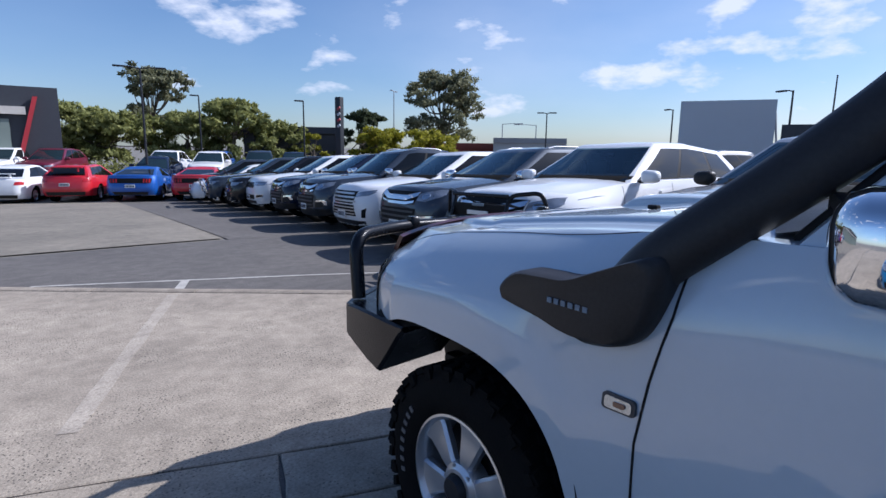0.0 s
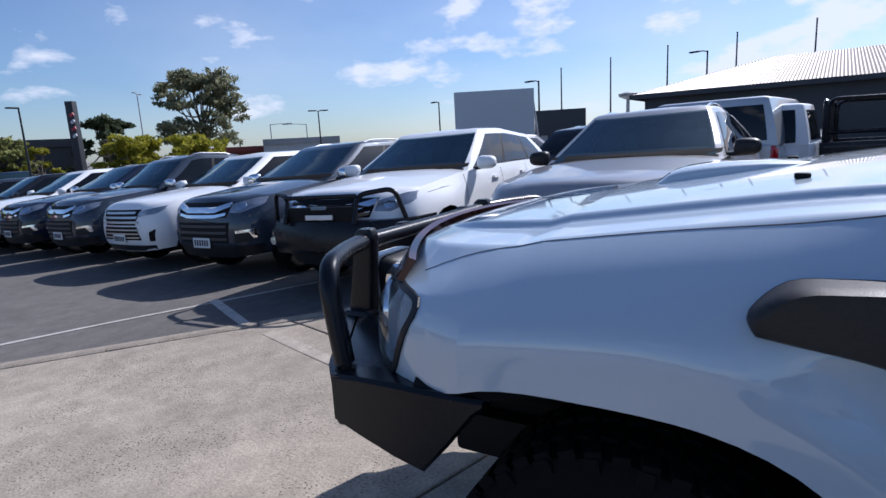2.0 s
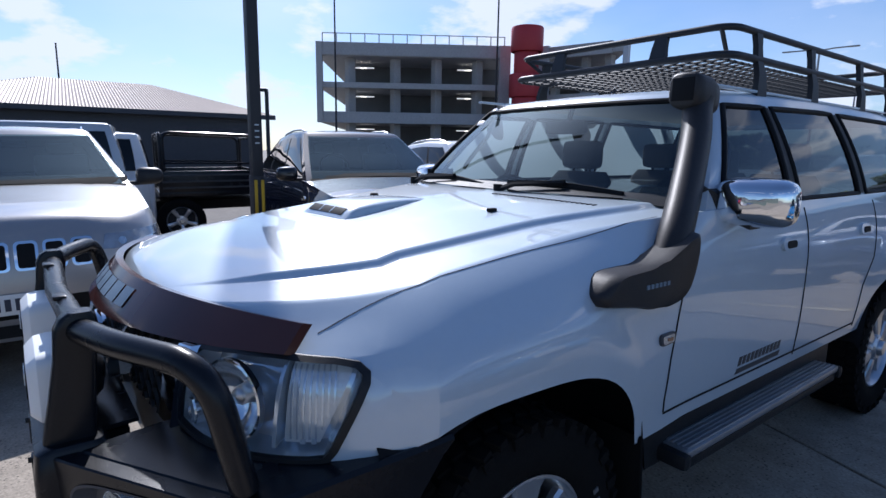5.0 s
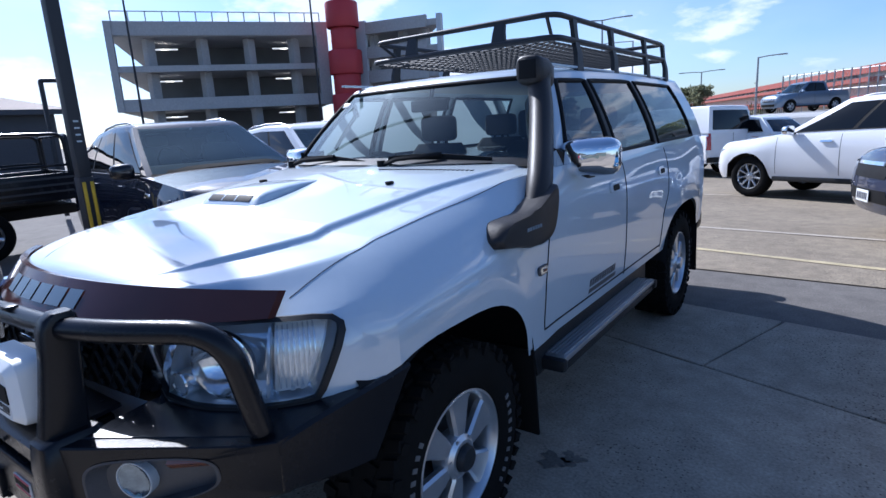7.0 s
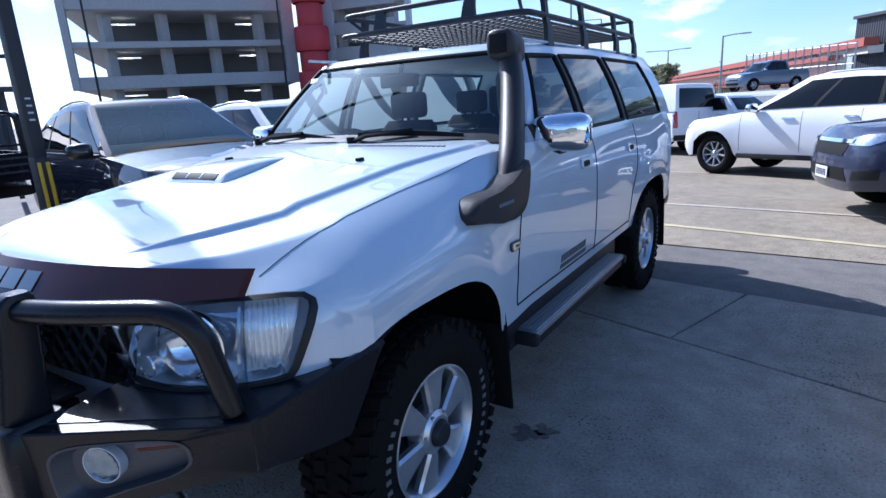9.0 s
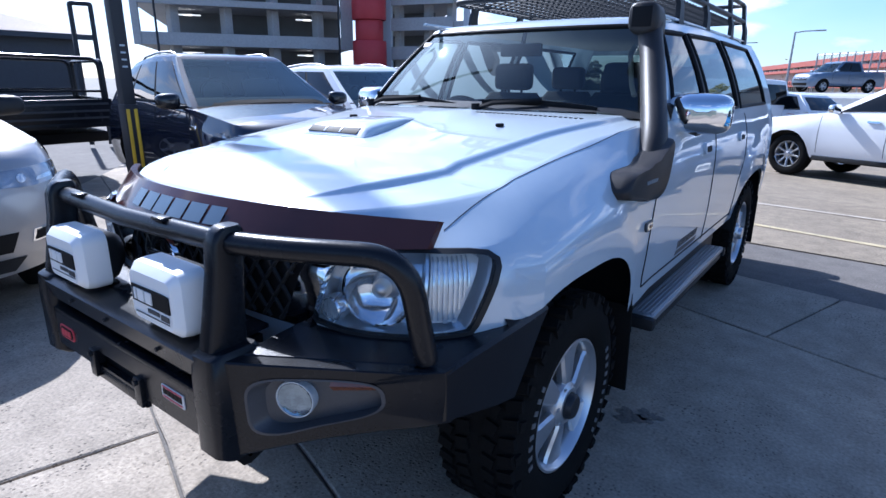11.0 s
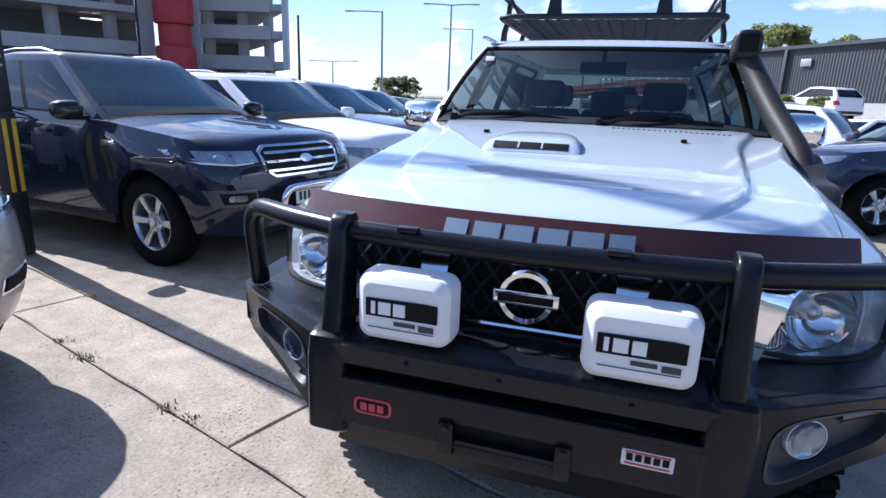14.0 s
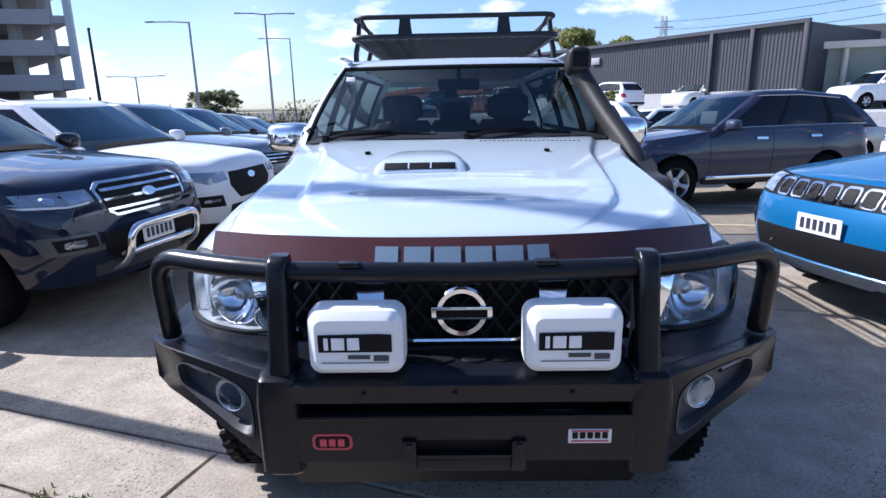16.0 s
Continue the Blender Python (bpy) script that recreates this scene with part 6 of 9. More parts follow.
PALELENS = material("pale_lens", (0.46, 0.52, 0.58), 0.16, 0.25, coat=0.3, vary=0.2, scale=24, fine=0.2)
FLUTED = material("fluted_lens", (0.74, 0.75, 0.74), 0.16, 0.25, vary=0.15, scale=22, fine=0.15, bump=0.6, bump_scale=45)

wagonette = thing("four_wheel_drive", pose(0, 0, 0), "white four-wheel drive wagon with black bull bar, snorkel and roof rack", "car")
FIT = (1.012, 1.0, 0.988)
wagonette.scale = FIT
FRONT = -0.80      # the body's nose on the y axis; body plans count from there


def P(name, bm, mat, label="", parent=None, shift=False, angle=38.0, smooth=True):
    if shift:
        bmesh.ops.translate(bm, verts=bm.verts, vec=(0, FRONT, 0))
    return part(name, bm, mat, parent or wagonette, label, angle, smooth)


def soft_line(pairs, w):
    """The line through pairs, sampled finely with its kinks rounded over w."""
    a, b = pairs[0][0], pairs[-1][0]
    out = []
    for k in range(97):
        x = a + (b - a) * (k / 96) ** 1.6
        out.append((x, sum(ipol(pairs, x + w * (j - 6) / 6) * (7 - abs(j - 6)) for j in range(13)) / 49.0))
    return out


def wagonette_low(kind, s, y):
    if kind == "f":
        return 0.70
    if kind == "c":
        return 0.70 + 0.165 * smooth01(s * 2)
    if kind in "dr":
        return 0.62
    z = 0.60
    for ya, rz in ((0.80, 0.535), (3.77, 0.50)):
        d = abs(y - ya) / (0.52 if ya < 1 and y > ya else 0.47)
        if d < 1:
            z = max(z, 0.385 + rz * (1 - d ** 3) ** (1 / 3))
    if y < 0.80:
        z = max(z, 0.865)
    if y > 4.2:
        z = max(z, 0.62)
    return z


def bonnet_edge(y):
    return 0.70 + 0.115 * min(1.5, max(0.0, y))


def bonnet_ridge(t, y):
    return 0.020 * smooth01((bonnet_edge(y) - abs(t)) / 0.045) * smooth01((y - 0.06) / 0.30) * (1 - smooth01((y - 1.55) / 0.3))


def bonnet_marks(y):
    e = bonnet_edge(y)
    half = [e * k / 10 - 0.08 * k / 10 for k in range(1, 11)] + [e - 0.055, e - 0.045, e - 0.036, e - 0.027, e - 0.018, e - 0.009, e] + [e + 0.02 + (0.98 - e - 0.02) * k / 3 for k in range(4)]
    return [-1] + [-h for h in reversed(half)] + [0] + half + [1]


BODY = dict(L=4.70, W=0.920, sill=0.60, front_low=0.70, rear_low=0.62, rt=0.41, ra=0.47, zw=0.385, axles=(0.80, 3.77), rf=0.44, rr=0.22, bow=0.09, nf=8, nc=14, ns=26, na=27, M=44, ts=bonnet_marks,
            crown=0.022, crown_p=2.2, flare=0.016, swell=(0.735, 0.055, 0.020), in_low=0.02, barrel=0.015, low_fn=wagonette_low, ridge=bonnet_ridge,
            in_top_fn=lambda y: 0.165 - 0.115 * smooth01((y - 0.95) / 0.75),
            levels=(0, 0.06, 0.14, 0.24, 0.35, 0.46, 0.57, 0.67, 0.76, 0.83, 0.89, 0.94, 0.975, 1.0),
            nose_x=lambda x, z: 0.085 * smooth01((z - 1.02) / 0.12) * min(1.0, abs(x) / 0.76) ** 2,
            top=soft_line([(0, 1.090), (0.05, 1.116), (0.12, 1.136), (0.22, 1.152), (0.4, 1.185), (0.8, 1.242), (1.04, 1.273), (1.47, 1.318), (1.7, 1.325), (4.5, 1.335), (4.80, 1.325)], 0.10),
            nose=soft_line([(0.6, 0.0), (1.05, 0.0), (1.15, 0.035), (1.25, 0.09)], 0.04), tail=[(0.5, 0.0), (1.4, 0.03)],
            cabin=dict(base=(1.50, 4.66), roof=(1.97, 4.54), wb=0.862, wt=0.665, zr=[(1.9, 1.768), (3.0, 1.792), (4.7, 1.780)], post=(0.26, 2.44), crown=0.02, sweep=0.17, bulge=0.022))

bm, _low = shell(BODY)
BTREE = BVHTree.FromBMesh(bm)

# headlight outlines: degrees from straight ahead about a point inside the corner, and height
LAMP_AXIS = (0.45, 0.50)
LAMP_IN = [(9.2, 0.890), (20.3, 0.878), (37.8, 0.872), (52.4, 0.872), (56.3, 0.876), (57.7, 0.890), (66.0, 1.030), (66.3, 1.045), (64.5, 1.057), (59.2, 1.064), (42.7, 1.070), (28.1, 1.070), (16.9, 1.066), (15.0, 1.050)]
LAMP_OUT = [(8.0, 0.884), (20.3, 0.869), (37.8, 0.861), (52.4, 0.861), (57.7, 0.866), (59.7, 0.886), (68.2, 1.028), (68.5, 1.050), (65.8, 1.067), (59.2, 1.074), (42.7, 1.079), (28.1, 1.079), (15.5, 1.074), (13.5, 1.052)]


def in_outline(outline, a, z):
    odd = False
    for (a0, z0), (a1, z1) in zip(outline, outline[1:] + outline[:1]):
        if (z0 > z) != (z1 > z) and a < a0 + (a1 - a0) * (z - z0) / (z1 - z0):
            odd = not odd
    return odd


def cut_lamp(bm, side):
    """Open the body where the headlight sits."""
    mid = [((a[0] + b[0]) / 2, (a[1] + b[1]) / 2) for a, b in zip(LAMP_IN, LAMP_OUT)]

    def polar(p):
        return math.degrees(math.atan2(side * p.x - LAMP_AXIS[0], LAMP_AXIS[1] - p.y)), p.z
    for p, q in zip(mid, mid[1:] + mid[:1]):
        w = [Vector((side * (LAMP_AXIS[0] + 0.5 * math.sin(radians(a))), LAMP_AXIS[1] - 0.5 * math.cos(radians(a)), z)) for a, z in (p, q)]
        am = radians((p[0] + q[0]) / 2)
        nor = (w[1] - w[0]).cross(Vector((side * math.sin(am), -math.cos(am), 0)))
        near = []
        for f in bm.faces:
            c = f.calc_center_median()
            a, z = polar(c)
            if side * c.x > 0.2 and c.y < 0.55 and 2 < a < 78 and 0.82 < z < 1.12:
                near.append(f)
        geom = set(near) | {e for f in near for e in f.edges} | {v for f in near for v in f.verts}
        bmesh.ops.bisect_plane(bm, geom=list(geom), plane_co=w[0], plane_no=nor)
    gone = []
    for f in bm.faces:
        c = f.calc_center_median()
        a, z = polar(c)
        if side * c.x > 0.2 and c.y < 0.55 and in_outline(mid, a, z):
            gone.append(f)
    bmesh.ops.delete(bm, geom=gone, context="FACES")


cut_lamp(bm, -1)
cut_lamp(bm, 1)
P("body", bm, WAGONETTE_WHITE, shift=True, angle=40)
FS = [-1, -0.95, -0.7, -0.45, -0.2, 0, 0.2, 0.45, 0.7, 0.95, 1]
SS = [0, 0.035, 0.1, 0.17, 0.235, 0.27, 0.35, 0.43, 0.515, 0.55, 0.62, 0.70, 0.78, 0.88, 0.94, 1]
VS = [0, 0.045, 0.2, 0.4, 0.6, 0.78, 0.885, 0.935, 0.97, 1.0]
HOLES = [("f", -0.95, 0.95, 0.045, 0.935), ("s", 0.035, 0.235, 0.045, 0.885), ("s", 0.27, 0.515, 0.045, 0.885), ("s", 0.55, 0.88, 0.045, 0.885), ("r", -0.95, 0.95, 0.2, 0.885)]
bm = cabin(BODY, fs=FS, ss=SS, vs=VS, holes=HOLES)
P("cabin", bm, WAGONETTE_WHITE, shift=True, angle=50)


def wagonette_pane(name, kind, s0, s1, v0, v1, mat, label, mirror=False):
    e = 0.004
    bm = pane(BODY, kind, s0 - e, s1 + e, v0 - e, v1 + e, nu=10, nv=6, off=0.0, mirror=mirror, rim=0.0)
    g = [f for f in bm.faces if f.calc_area() < 1e-7]
    bmesh.ops.delete(bm, geom=g, context="FACES")
    ob = P(name, bm, mat, label, shift=True)
    ob.visible_shadow = kind == "s" and not mirror
    return ob


def pane_frame(kind, s0, s1, v0, v1, mirror=False, r=0.013):
    """The black rubber seal round a pane."""
    pts = []
    for a, b, n in (((s0, v0), (s1, v0), 8), ((s1, v0), (s1, v1), 6), ((s1, v1), (s0, v1), 8), ((s0, v1), (s0, v0), 6)):
        for k in range(n):
            t = k / n
            p = cabin_point(BODY, kind, a[0] + (b[0] - a[0]) * t, a[1] + (b[1] - a[1]) * t)
            pts.append(Vector((-p.x, p.y, p.z)) if mirror else p)
    pts += pts[:2]
    bm = bmesh.new()
    tube(bm, pts, r, 8)
    P("window_seal", bm, SEALBLACK, shift=True)


wagonette_pane("windscreen", "f", -0.95, 0.95, 0.045, 0.935, CLEARGLASS, "clear windscreen with a pale tint")
pane_frame("f", -0.95, 0.95, 0.04, 0.94)
wagonette_pane("rear_window", "r", -0.95, 0.95, 0.2, 0.885, CLEARGLASS, "rear window")
for mir in (False, True):
    for a, b in ((0.035, 0.235), (0.27, 0.515), (0.55, 0.88)):
        wagonette_pane("side_window", "s", a, b, 0.045, 0.885, TINTGLASS, "dark tinted side window", mir)
        pane_frame("s", a, b, 0.045, 0.885, mir)
    # black pillar trims between the panes
    for a, b in ((0.243, 0.262), (0.523, 0.542)):
        bm = pane(BODY, "s", a, b, 0.045, 0.885, nu=2, nv=6, off=0.004, mirror=mir)
        P("pillar_trim", bm, BLACKPLASTIC, shift=True)


def on_body(name, outline, axis, start, mat, off=0.004, depth=0.012, step=0.05, label="", parent=None):
    bm = lay(BTREE, outline, axis, start, off, depth, step)
    return P(name, bm, mat, label, parent, shift=True)


def strip(pts, w, axis, start, mat, name, off=0.003, depth=0.005):
    """A narrow line along pts on the body."""
    pts = [Vector((*p, 0)) for p in pts]
    a, b = [], []
    for i, p in enumerate(pts):
        d = (pts[min(i + 1, len(pts) - 1)] - pts[max(i - 1, 0)]).normalized()
        n = Vector((-d.y, d.x, 0)) * w / 2
        a.append((p + n)[:2])
        b.append((p - n)[:2])
    return on_body(name, a + b[::-1], axis, start, mat, off, depth, 0.04)


for sx in (-1, 1):
    X = 3.0 * sx
    # shut lines: bonnet, doors
    strip([(p.x, p.y) for p in spline([(sx * 0.744, 0.275, 0), (sx * 0.751, 0.42, 0), (sx * 0.755, 0.62, 0), (sx * 0.762, 0.9, 0), (sx * 0.780, 1.2, 0), (sx * 0.81, 1.46, 0)], 6)], 0.0020, "z", 3.0, GREYPLASTIC, "shut_line", 0.001, 0.003)
    strip([(1.50, 1.27), (1.49, 1.15), (1.455, 1.0), (1.43, 0.85), (1.425, 0.66)], 0.0045, "x", X, SEALBLACK, "shut_line")
    strip([(2.46, 1.30), (2.46, 0.64)], 0.0045, "x", X, SEALBLACK, "shut_line")
    strip([(3.33, 1.30), (3.32, 1.0), (3.22, 0.86), (3.20, 0.64)], 0.0045, "x", X, SEALBLACK, "shut_line")
    strip([(1.425, 0.655), (2.4, 0.655), (3.2, 0.655)], 0.007, "x", X, SEALBLACK, "shut_line")
    for yh in (2.28, 3.17):
        h = on_body("door_handle", round_rect(0.17, 0.055, 0.025, 4, yh, 1.165), "x", X, WAGONETTE_WHITE, 0.012, 0.014)
        on_body("handle_recess", round_rect(0.09, 0.03, 0.014, 4, yh - 0.01, 1.16), "x", X, SEALBLACK, 0.014, 0.004, parent=h)
    # side repeater in the guard
    ind = on_body("side_repeater", round_rect(0.084, 0.038, 0.010, 4, 1.39, 0.928), "x", X, TRIMGREY, 0.008, 0.012)
    on_body("repeater_lens", round_rect(0.068, 0.028, 0.008, 4, 1.39, 0.928), "x", X, LENS, 0.011, 0.006, parent=ind)
    on_body("repeater_bulb", round_rect(0.030, 0.012, 0.005, 3, 1.395, 0.928), "x", X, AMBERDARK, 0.014, 0.005, parent=ind)
    # grey transfer low on the door, as bars
    for k in range(11):
        y0 = 1.93 + k * 0.034
        on_body("door_transfer", [(y0, 0.705), (y0 + 0.024, 0.705), (y0 + 0.030, 0.742), (y0 + 0.006, 0.742)], "x", X, GREYPLASTIC, 0.0015, 0.002)
    on_body("door_transfer", [(1.92, 0.672), (2.30, 0.672), (2.31, 0.694), (1.93, 0.694)], "x", X, GREYPLASTIC, 0.0015, 0.002)
    # rolled edge and black liner of each wheel arch
    for ya, rz in ((0.80, 0.535), (3.77, 0.50)):
        bm = bmesh.new()
        rings = []
        for k in range(25):
            t = -1 + 2 * k / 24
            d = abs(t)
            y = ya + t * (0.52 if ya < 1 and t > 0 else 0.47)
            z = 0.385 + rz * max(0.0, 1 - d ** 3) ** (1 / 3)
            if t < 0 and ya < 1:
                z = max(z, 0.865)
            z = max(z, 0.50)
            rings.append([(sx * 0.925, y, z - 0.012), (sx * 0.90, y, z + 0.02), (sx * 0.55, y, z + 0.02), (sx * 0.50, y, z - 0.03)])
        sheet(bm, rings)
        P("arch_liner", bm, SEALBLACK, shift=True)
    # mirror: chrome head on a black arm
    swing = Matrix.Translation((sx * 0.955, 1.035, 1.352)) @ Matrix.Rotation(radians(sx * 17), 4, "Z")
    bm = bmesh.new()
    loft(bm, [[(sx * 0.132 * q * math.copysign(abs(math.cos(a)) ** 0.5, math.cos(a)), y, 0.088 * q * math.copysign(abs(math.sin(a)) ** 0.55, math.sin(a))) for a in [2 * math.pi * k / 28 for k in range(28)]]
              for q, y in ((0.30, -0.078), (0.60, -0.072), (0.82, -0.058), (0.94, -0.036), (1.0, 0.005), (0.985, 0.045), (0.93, 0.050))])
    bmesh.ops.transform(bm, matrix=swing, verts=bm.verts)
    mir = P("door_mirror", bm, CHROME, "chrome door mirror", angle=60)
    bm = bmesh.new()
    box(bm, (0, 0.053, 0), (0.225, 0.008, 0.140), 0.003)
    bmesh.ops.transform(bm, matrix=swing, verts=bm.verts)
    P("mirror_glass", bm, CHROME, parent=mir)
    bm = bmesh.new()
    loft(bm, [[(sx * x, y - 0.05 * w, z - h), (sx * x, y + 0.05 * w, z - h), (sx * x, y + 0.05 * w, z + h), (sx * x, y - 0.05 * w, z + h)] for x, y, z, w, h in
              ((0.80, 0.99, 1.355, 1.9, 0.060), (0.845, 1.01, 1.345, 1.3, 0.045), (0.88, 1.02, 1.320, 0.9, 0.030), (0.96, 1.035, 1.272, 0.8, 0.014))])
    P("mirror_arm", bm, BLACKPLASTIC, parent=mir)
    # side step
    bm = bmesh.new()
    box(bm, (sx * 0.872, 1.45, 0.470), (0.150, 1.40, 0.030), 0.010)
    st = P("side_step", bm, STEP, "ribbed aluminium side step")
    for k in range(7):
        bm = bmesh.new()
        box(bm, (sx * (0.816 + k * 0.019), 1.45, 0.488), (0.009, 1.36, 0.008), 0.003)
        P("step_rib", bm, STEP, parent=st)
    bm = bmesh.new()
    for y in (0.74, 2.16):
        box(bm, (sx * 0.875, y, 0.450), (0.165, 0.05, 0.06), 0.02)
    box(bm, (sx * 0.875, 1.45, 0.428), (0.13, 1.38, 0.04), 0.012)
    box(bm, (sx * 0.82, 1.45, 0.50), (0.06, 1.7, 0.20), 0.02)
    P("step_bracket", bm, BLACKPLASTIC, parent=st)
    # mud flaps
    for y in (0.50, 3.44):
        bm = bmesh.new()
        box(bm, (sx * 0.825, y, 0.42), (0.21, 0.014, 0.40), 0.005, Matrix.Rotation(radians(5), 3, "X"))
        P("mud_flap", bm, RUBBER)
    # rear lamps
    on_body("rear_lamp", [(sx * 0.74, 0.95), (sx * 0.90, 0.95), (sx * 0.90, 1.28), (sx * 0.78, 1.28)], "y", 7.0, REDLENS, 0.01, 0.03)


# wheels with all-terrain tyres
def terrain_tyre():
    r, h, rim_r = 0.405, 0.135, 0.235
    turn = Matrix.Rotation(math.pi / 2, 4, "Y")
    bm = bmesh.new()
    prof = [(rim_r, -h * 0.82), (rim_r + 0.02, -h * 0.97), (0.30, -h * 1.02), (0.35, -h * 1.0), (0.382, -h * 0.90), (0.392, -h * 0.7), (0.394, 0), (0.392, h * 0.7), (0.382, h * 0.90), (0.35, h * 1.0), (0.30, h * 1.02),
            (rim_r + 0.02, h * 0.97), (rim_r, h * 0.82)]
    lathe(bm, prof, turn, 48, closed=True)
    carcass = mesh_from(bm, "tyre", RUBBER, 40)
    bm = bmesh.new()
    n = 44
    for k in range(n):
        for row, (x, w, dep, off) in enumerate(((-0.108, 0.050, 0.030, 0.0), (-0.045, 0.045, 0.034, 0.5), (0.045, 0.045, 0.034, 0.0), (0.108, 0.050, 0.030, 0.5))):
            a = 2 * math.pi * (k + off) / n
            rot = Matrix.Rotation(a, 3, "X")
            skew = Matrix.Rotation(radians(14 if row % 2 else -14), 3, "Z")
            c = rot @ Vector((x, 0, r - 0.012))
            box(bm, c, (w, dep * 1.15, 0.022), 0.0, rot @ skew)
        if k % 2 == 0:
            for sx in (-1, 1):
                rot = Matrix.Rotation(2 * math.pi * (k + 0.5) / n, 3, "X")
                box(bm, rot @ Vector((sx * 0.132, 0, 0.374)), (0.012, 0.034, 0.034), 0.0, rot)
    return carcass, mesh_from(bm, "tread", RUBBER, 40)


def tyre_bars(parent):
    """Raised white marking on the sidewall, as plain bars."""
    for start, count in ((62, 8), (-118, 10)):
        for k in range(count):
            a = radians(start + (k - count / 2) * 7.2)
            bm = bmesh.new()
            rot = Matrix.Rotation(a, 3, "X")
            box(bm, rot @ Vector((0.1385, 0, 0.302)), (0.003, 0.016, 0.022), 0.0, rot)
            part("sidewall_bar", bm, TYREMARK, parent)


def broad_rim():
    """Alloy rim: deep barrel, six broad bevelled spokes with narrow gaps and small holes by the hub."""
    turn = Matrix.Rotation(math.pi / 2, 4, "Y")
    bm = bmesh.new()
    lathe(bm, [(0.236, 0.112), (0.240, 0.122), (0.232, 0.124), (0.222, 0.112), (0.214, 0.085), (0.205, 0.02), (0.205, -0.10), (0.225, -0.11)], turn, 48)
    for k in range(6):
        a0 = 2 * math.pi * k / 6
        rings = []
        for r, w, x in ((0.055, 0.024, 0.106), (0.085, 0.030, 0.110), (0.110, 0.038, 0.108), (0.150, 0.047, 0.103), (0.190, 0.058, 0.099), (0.221, 0.074, 0.103)):
            ring = []
            for ww, dx in ((w, -0.030), (w, -0.010), (w - 0.010, 0.0), (w * 0.35, 0.001), (-w * 0.35, 0.001), (-w + 0.010, 0.0), (-w, -0.010), (-w, -0.030)):
                c, s = math.cos(a0), math.sin(a0)
                ring.append((x + dx, r * c - ww * s, r * s + ww * c))
            rings.append(ring)
        loft(bm, rings)
    lathe(bm, [(0.050, 0.125), (0.062, 0.124), (0.078, 0.112), (0.084, 0.095), (0.084, 0.05)], turn, 28)
    for k in range(6):
        a = 2 * math.pi * (k + 0.5) / 6
        c = Vector((0.110, 0.068 * math.cos(a), 0.068 * math.sin(a)))
        cyl(bm, c, c + Vector((0.010, 0, 0)), 0.009, n=6)
    return mesh_from(bm, "rim", ALLOY, 28)


TTYRE, TTREAD = terrain_tyre()
_, PRIM, PBRAKE = wheel_meshes(0.405, 0.27, 0.235, "wagonette")
PRIM = broad_rim()
for sx in (-1, 1):
    for y in (0.0, 2.97):
        w = new("wheel", TTYRE)
        w.parent = wagonette
        w.matrix_basis = pose(sx * 0.775, y, 0.395, 20 if sx > 0 else -35, 0, 0 if sx > 0 else 180)
        w["label"] = "chunky all-terrain tyre on a six-spoke alloy wheel"
        for nm, me in (("rim", PRIM), ("brake_disc", PBRAKE), ("tread", TTREAD)):
            o = new(nm, me)
            o.parent = w
            if nm == "tread":
                tagged(o, kind="stuff")
        bm = bmesh.new()
        lathe(bm, [(0.001, 0.150), (0.038, 0.148), (0.045, 0.140), (0.048, 0.085)], Matrix.Rotation(math.pi / 2, 4, "Y"), 20)
        part("hub_cap", bm, DARKMETAL if y == 0 else ALLOY, w)
        tyre_bars(w)

# front: grille, badge, headlights
GR = [(-0.47, 0.855), (0.47, 0.855), (0.50, 0.95), (0.52, 1.075), (-0.52, 1.075), (-0.50, 0.95)]
grille = on_body("grille", GR, "y", -2.0, SEALBLACK, 0.006, 0.02, 0.06)
bm = bmesh.new()
for k in range(-14, 15):
    for s in (-1, 1):
        pts = []
        for j in range(7):
            z = 0.868 + 0.2 * j / 6
            x = k * 0.062 + s * 0.075 * (j - 3) / 3
            if abs(x) < 0.49:
                hit = BTREE.ray_cast(Vector((x, -2, z)), Vector((0, 1, 0)))[0]
                if hit:
                    pts.append((x, hit.y - 0.016, z))
        if len(pts) > 2:
            tube(bm, pts, 0.006, 5)
P("grille_mesh", bm, BLACKPLASTIC, "black diamond mesh", grille, shift=True)
yb = FRONT - 0.062
bm = bmesh.new()
lathe(bm, [(0.054, -0.008), (0.066, -0.010), (0.070, 0.0), (0.066, 0.012), (0.054, 0.010)], Matrix.Translation((0, yb, 0.972)) @ Matrix.Rotation(math.pi / 2, 4, "X"), 40, closed=True)
badge = P("badge", bm, CHROME, "round chrome badge with a plain bar", grille)
bm = bmesh.new()
box(bm, (0, yb - 0.012, 0.972), (0.160, 0.012, 0.036), 0.004)
P("badge_bar", bm, CHROME, parent=badge)
bm = bmesh.new()
box(bm, (0, yb - 0.019, 0.972), (0.134, 0.004, 0.020), 0.0)
P("badge_bar_inset", bm, SEALBLACK, parent=badge)
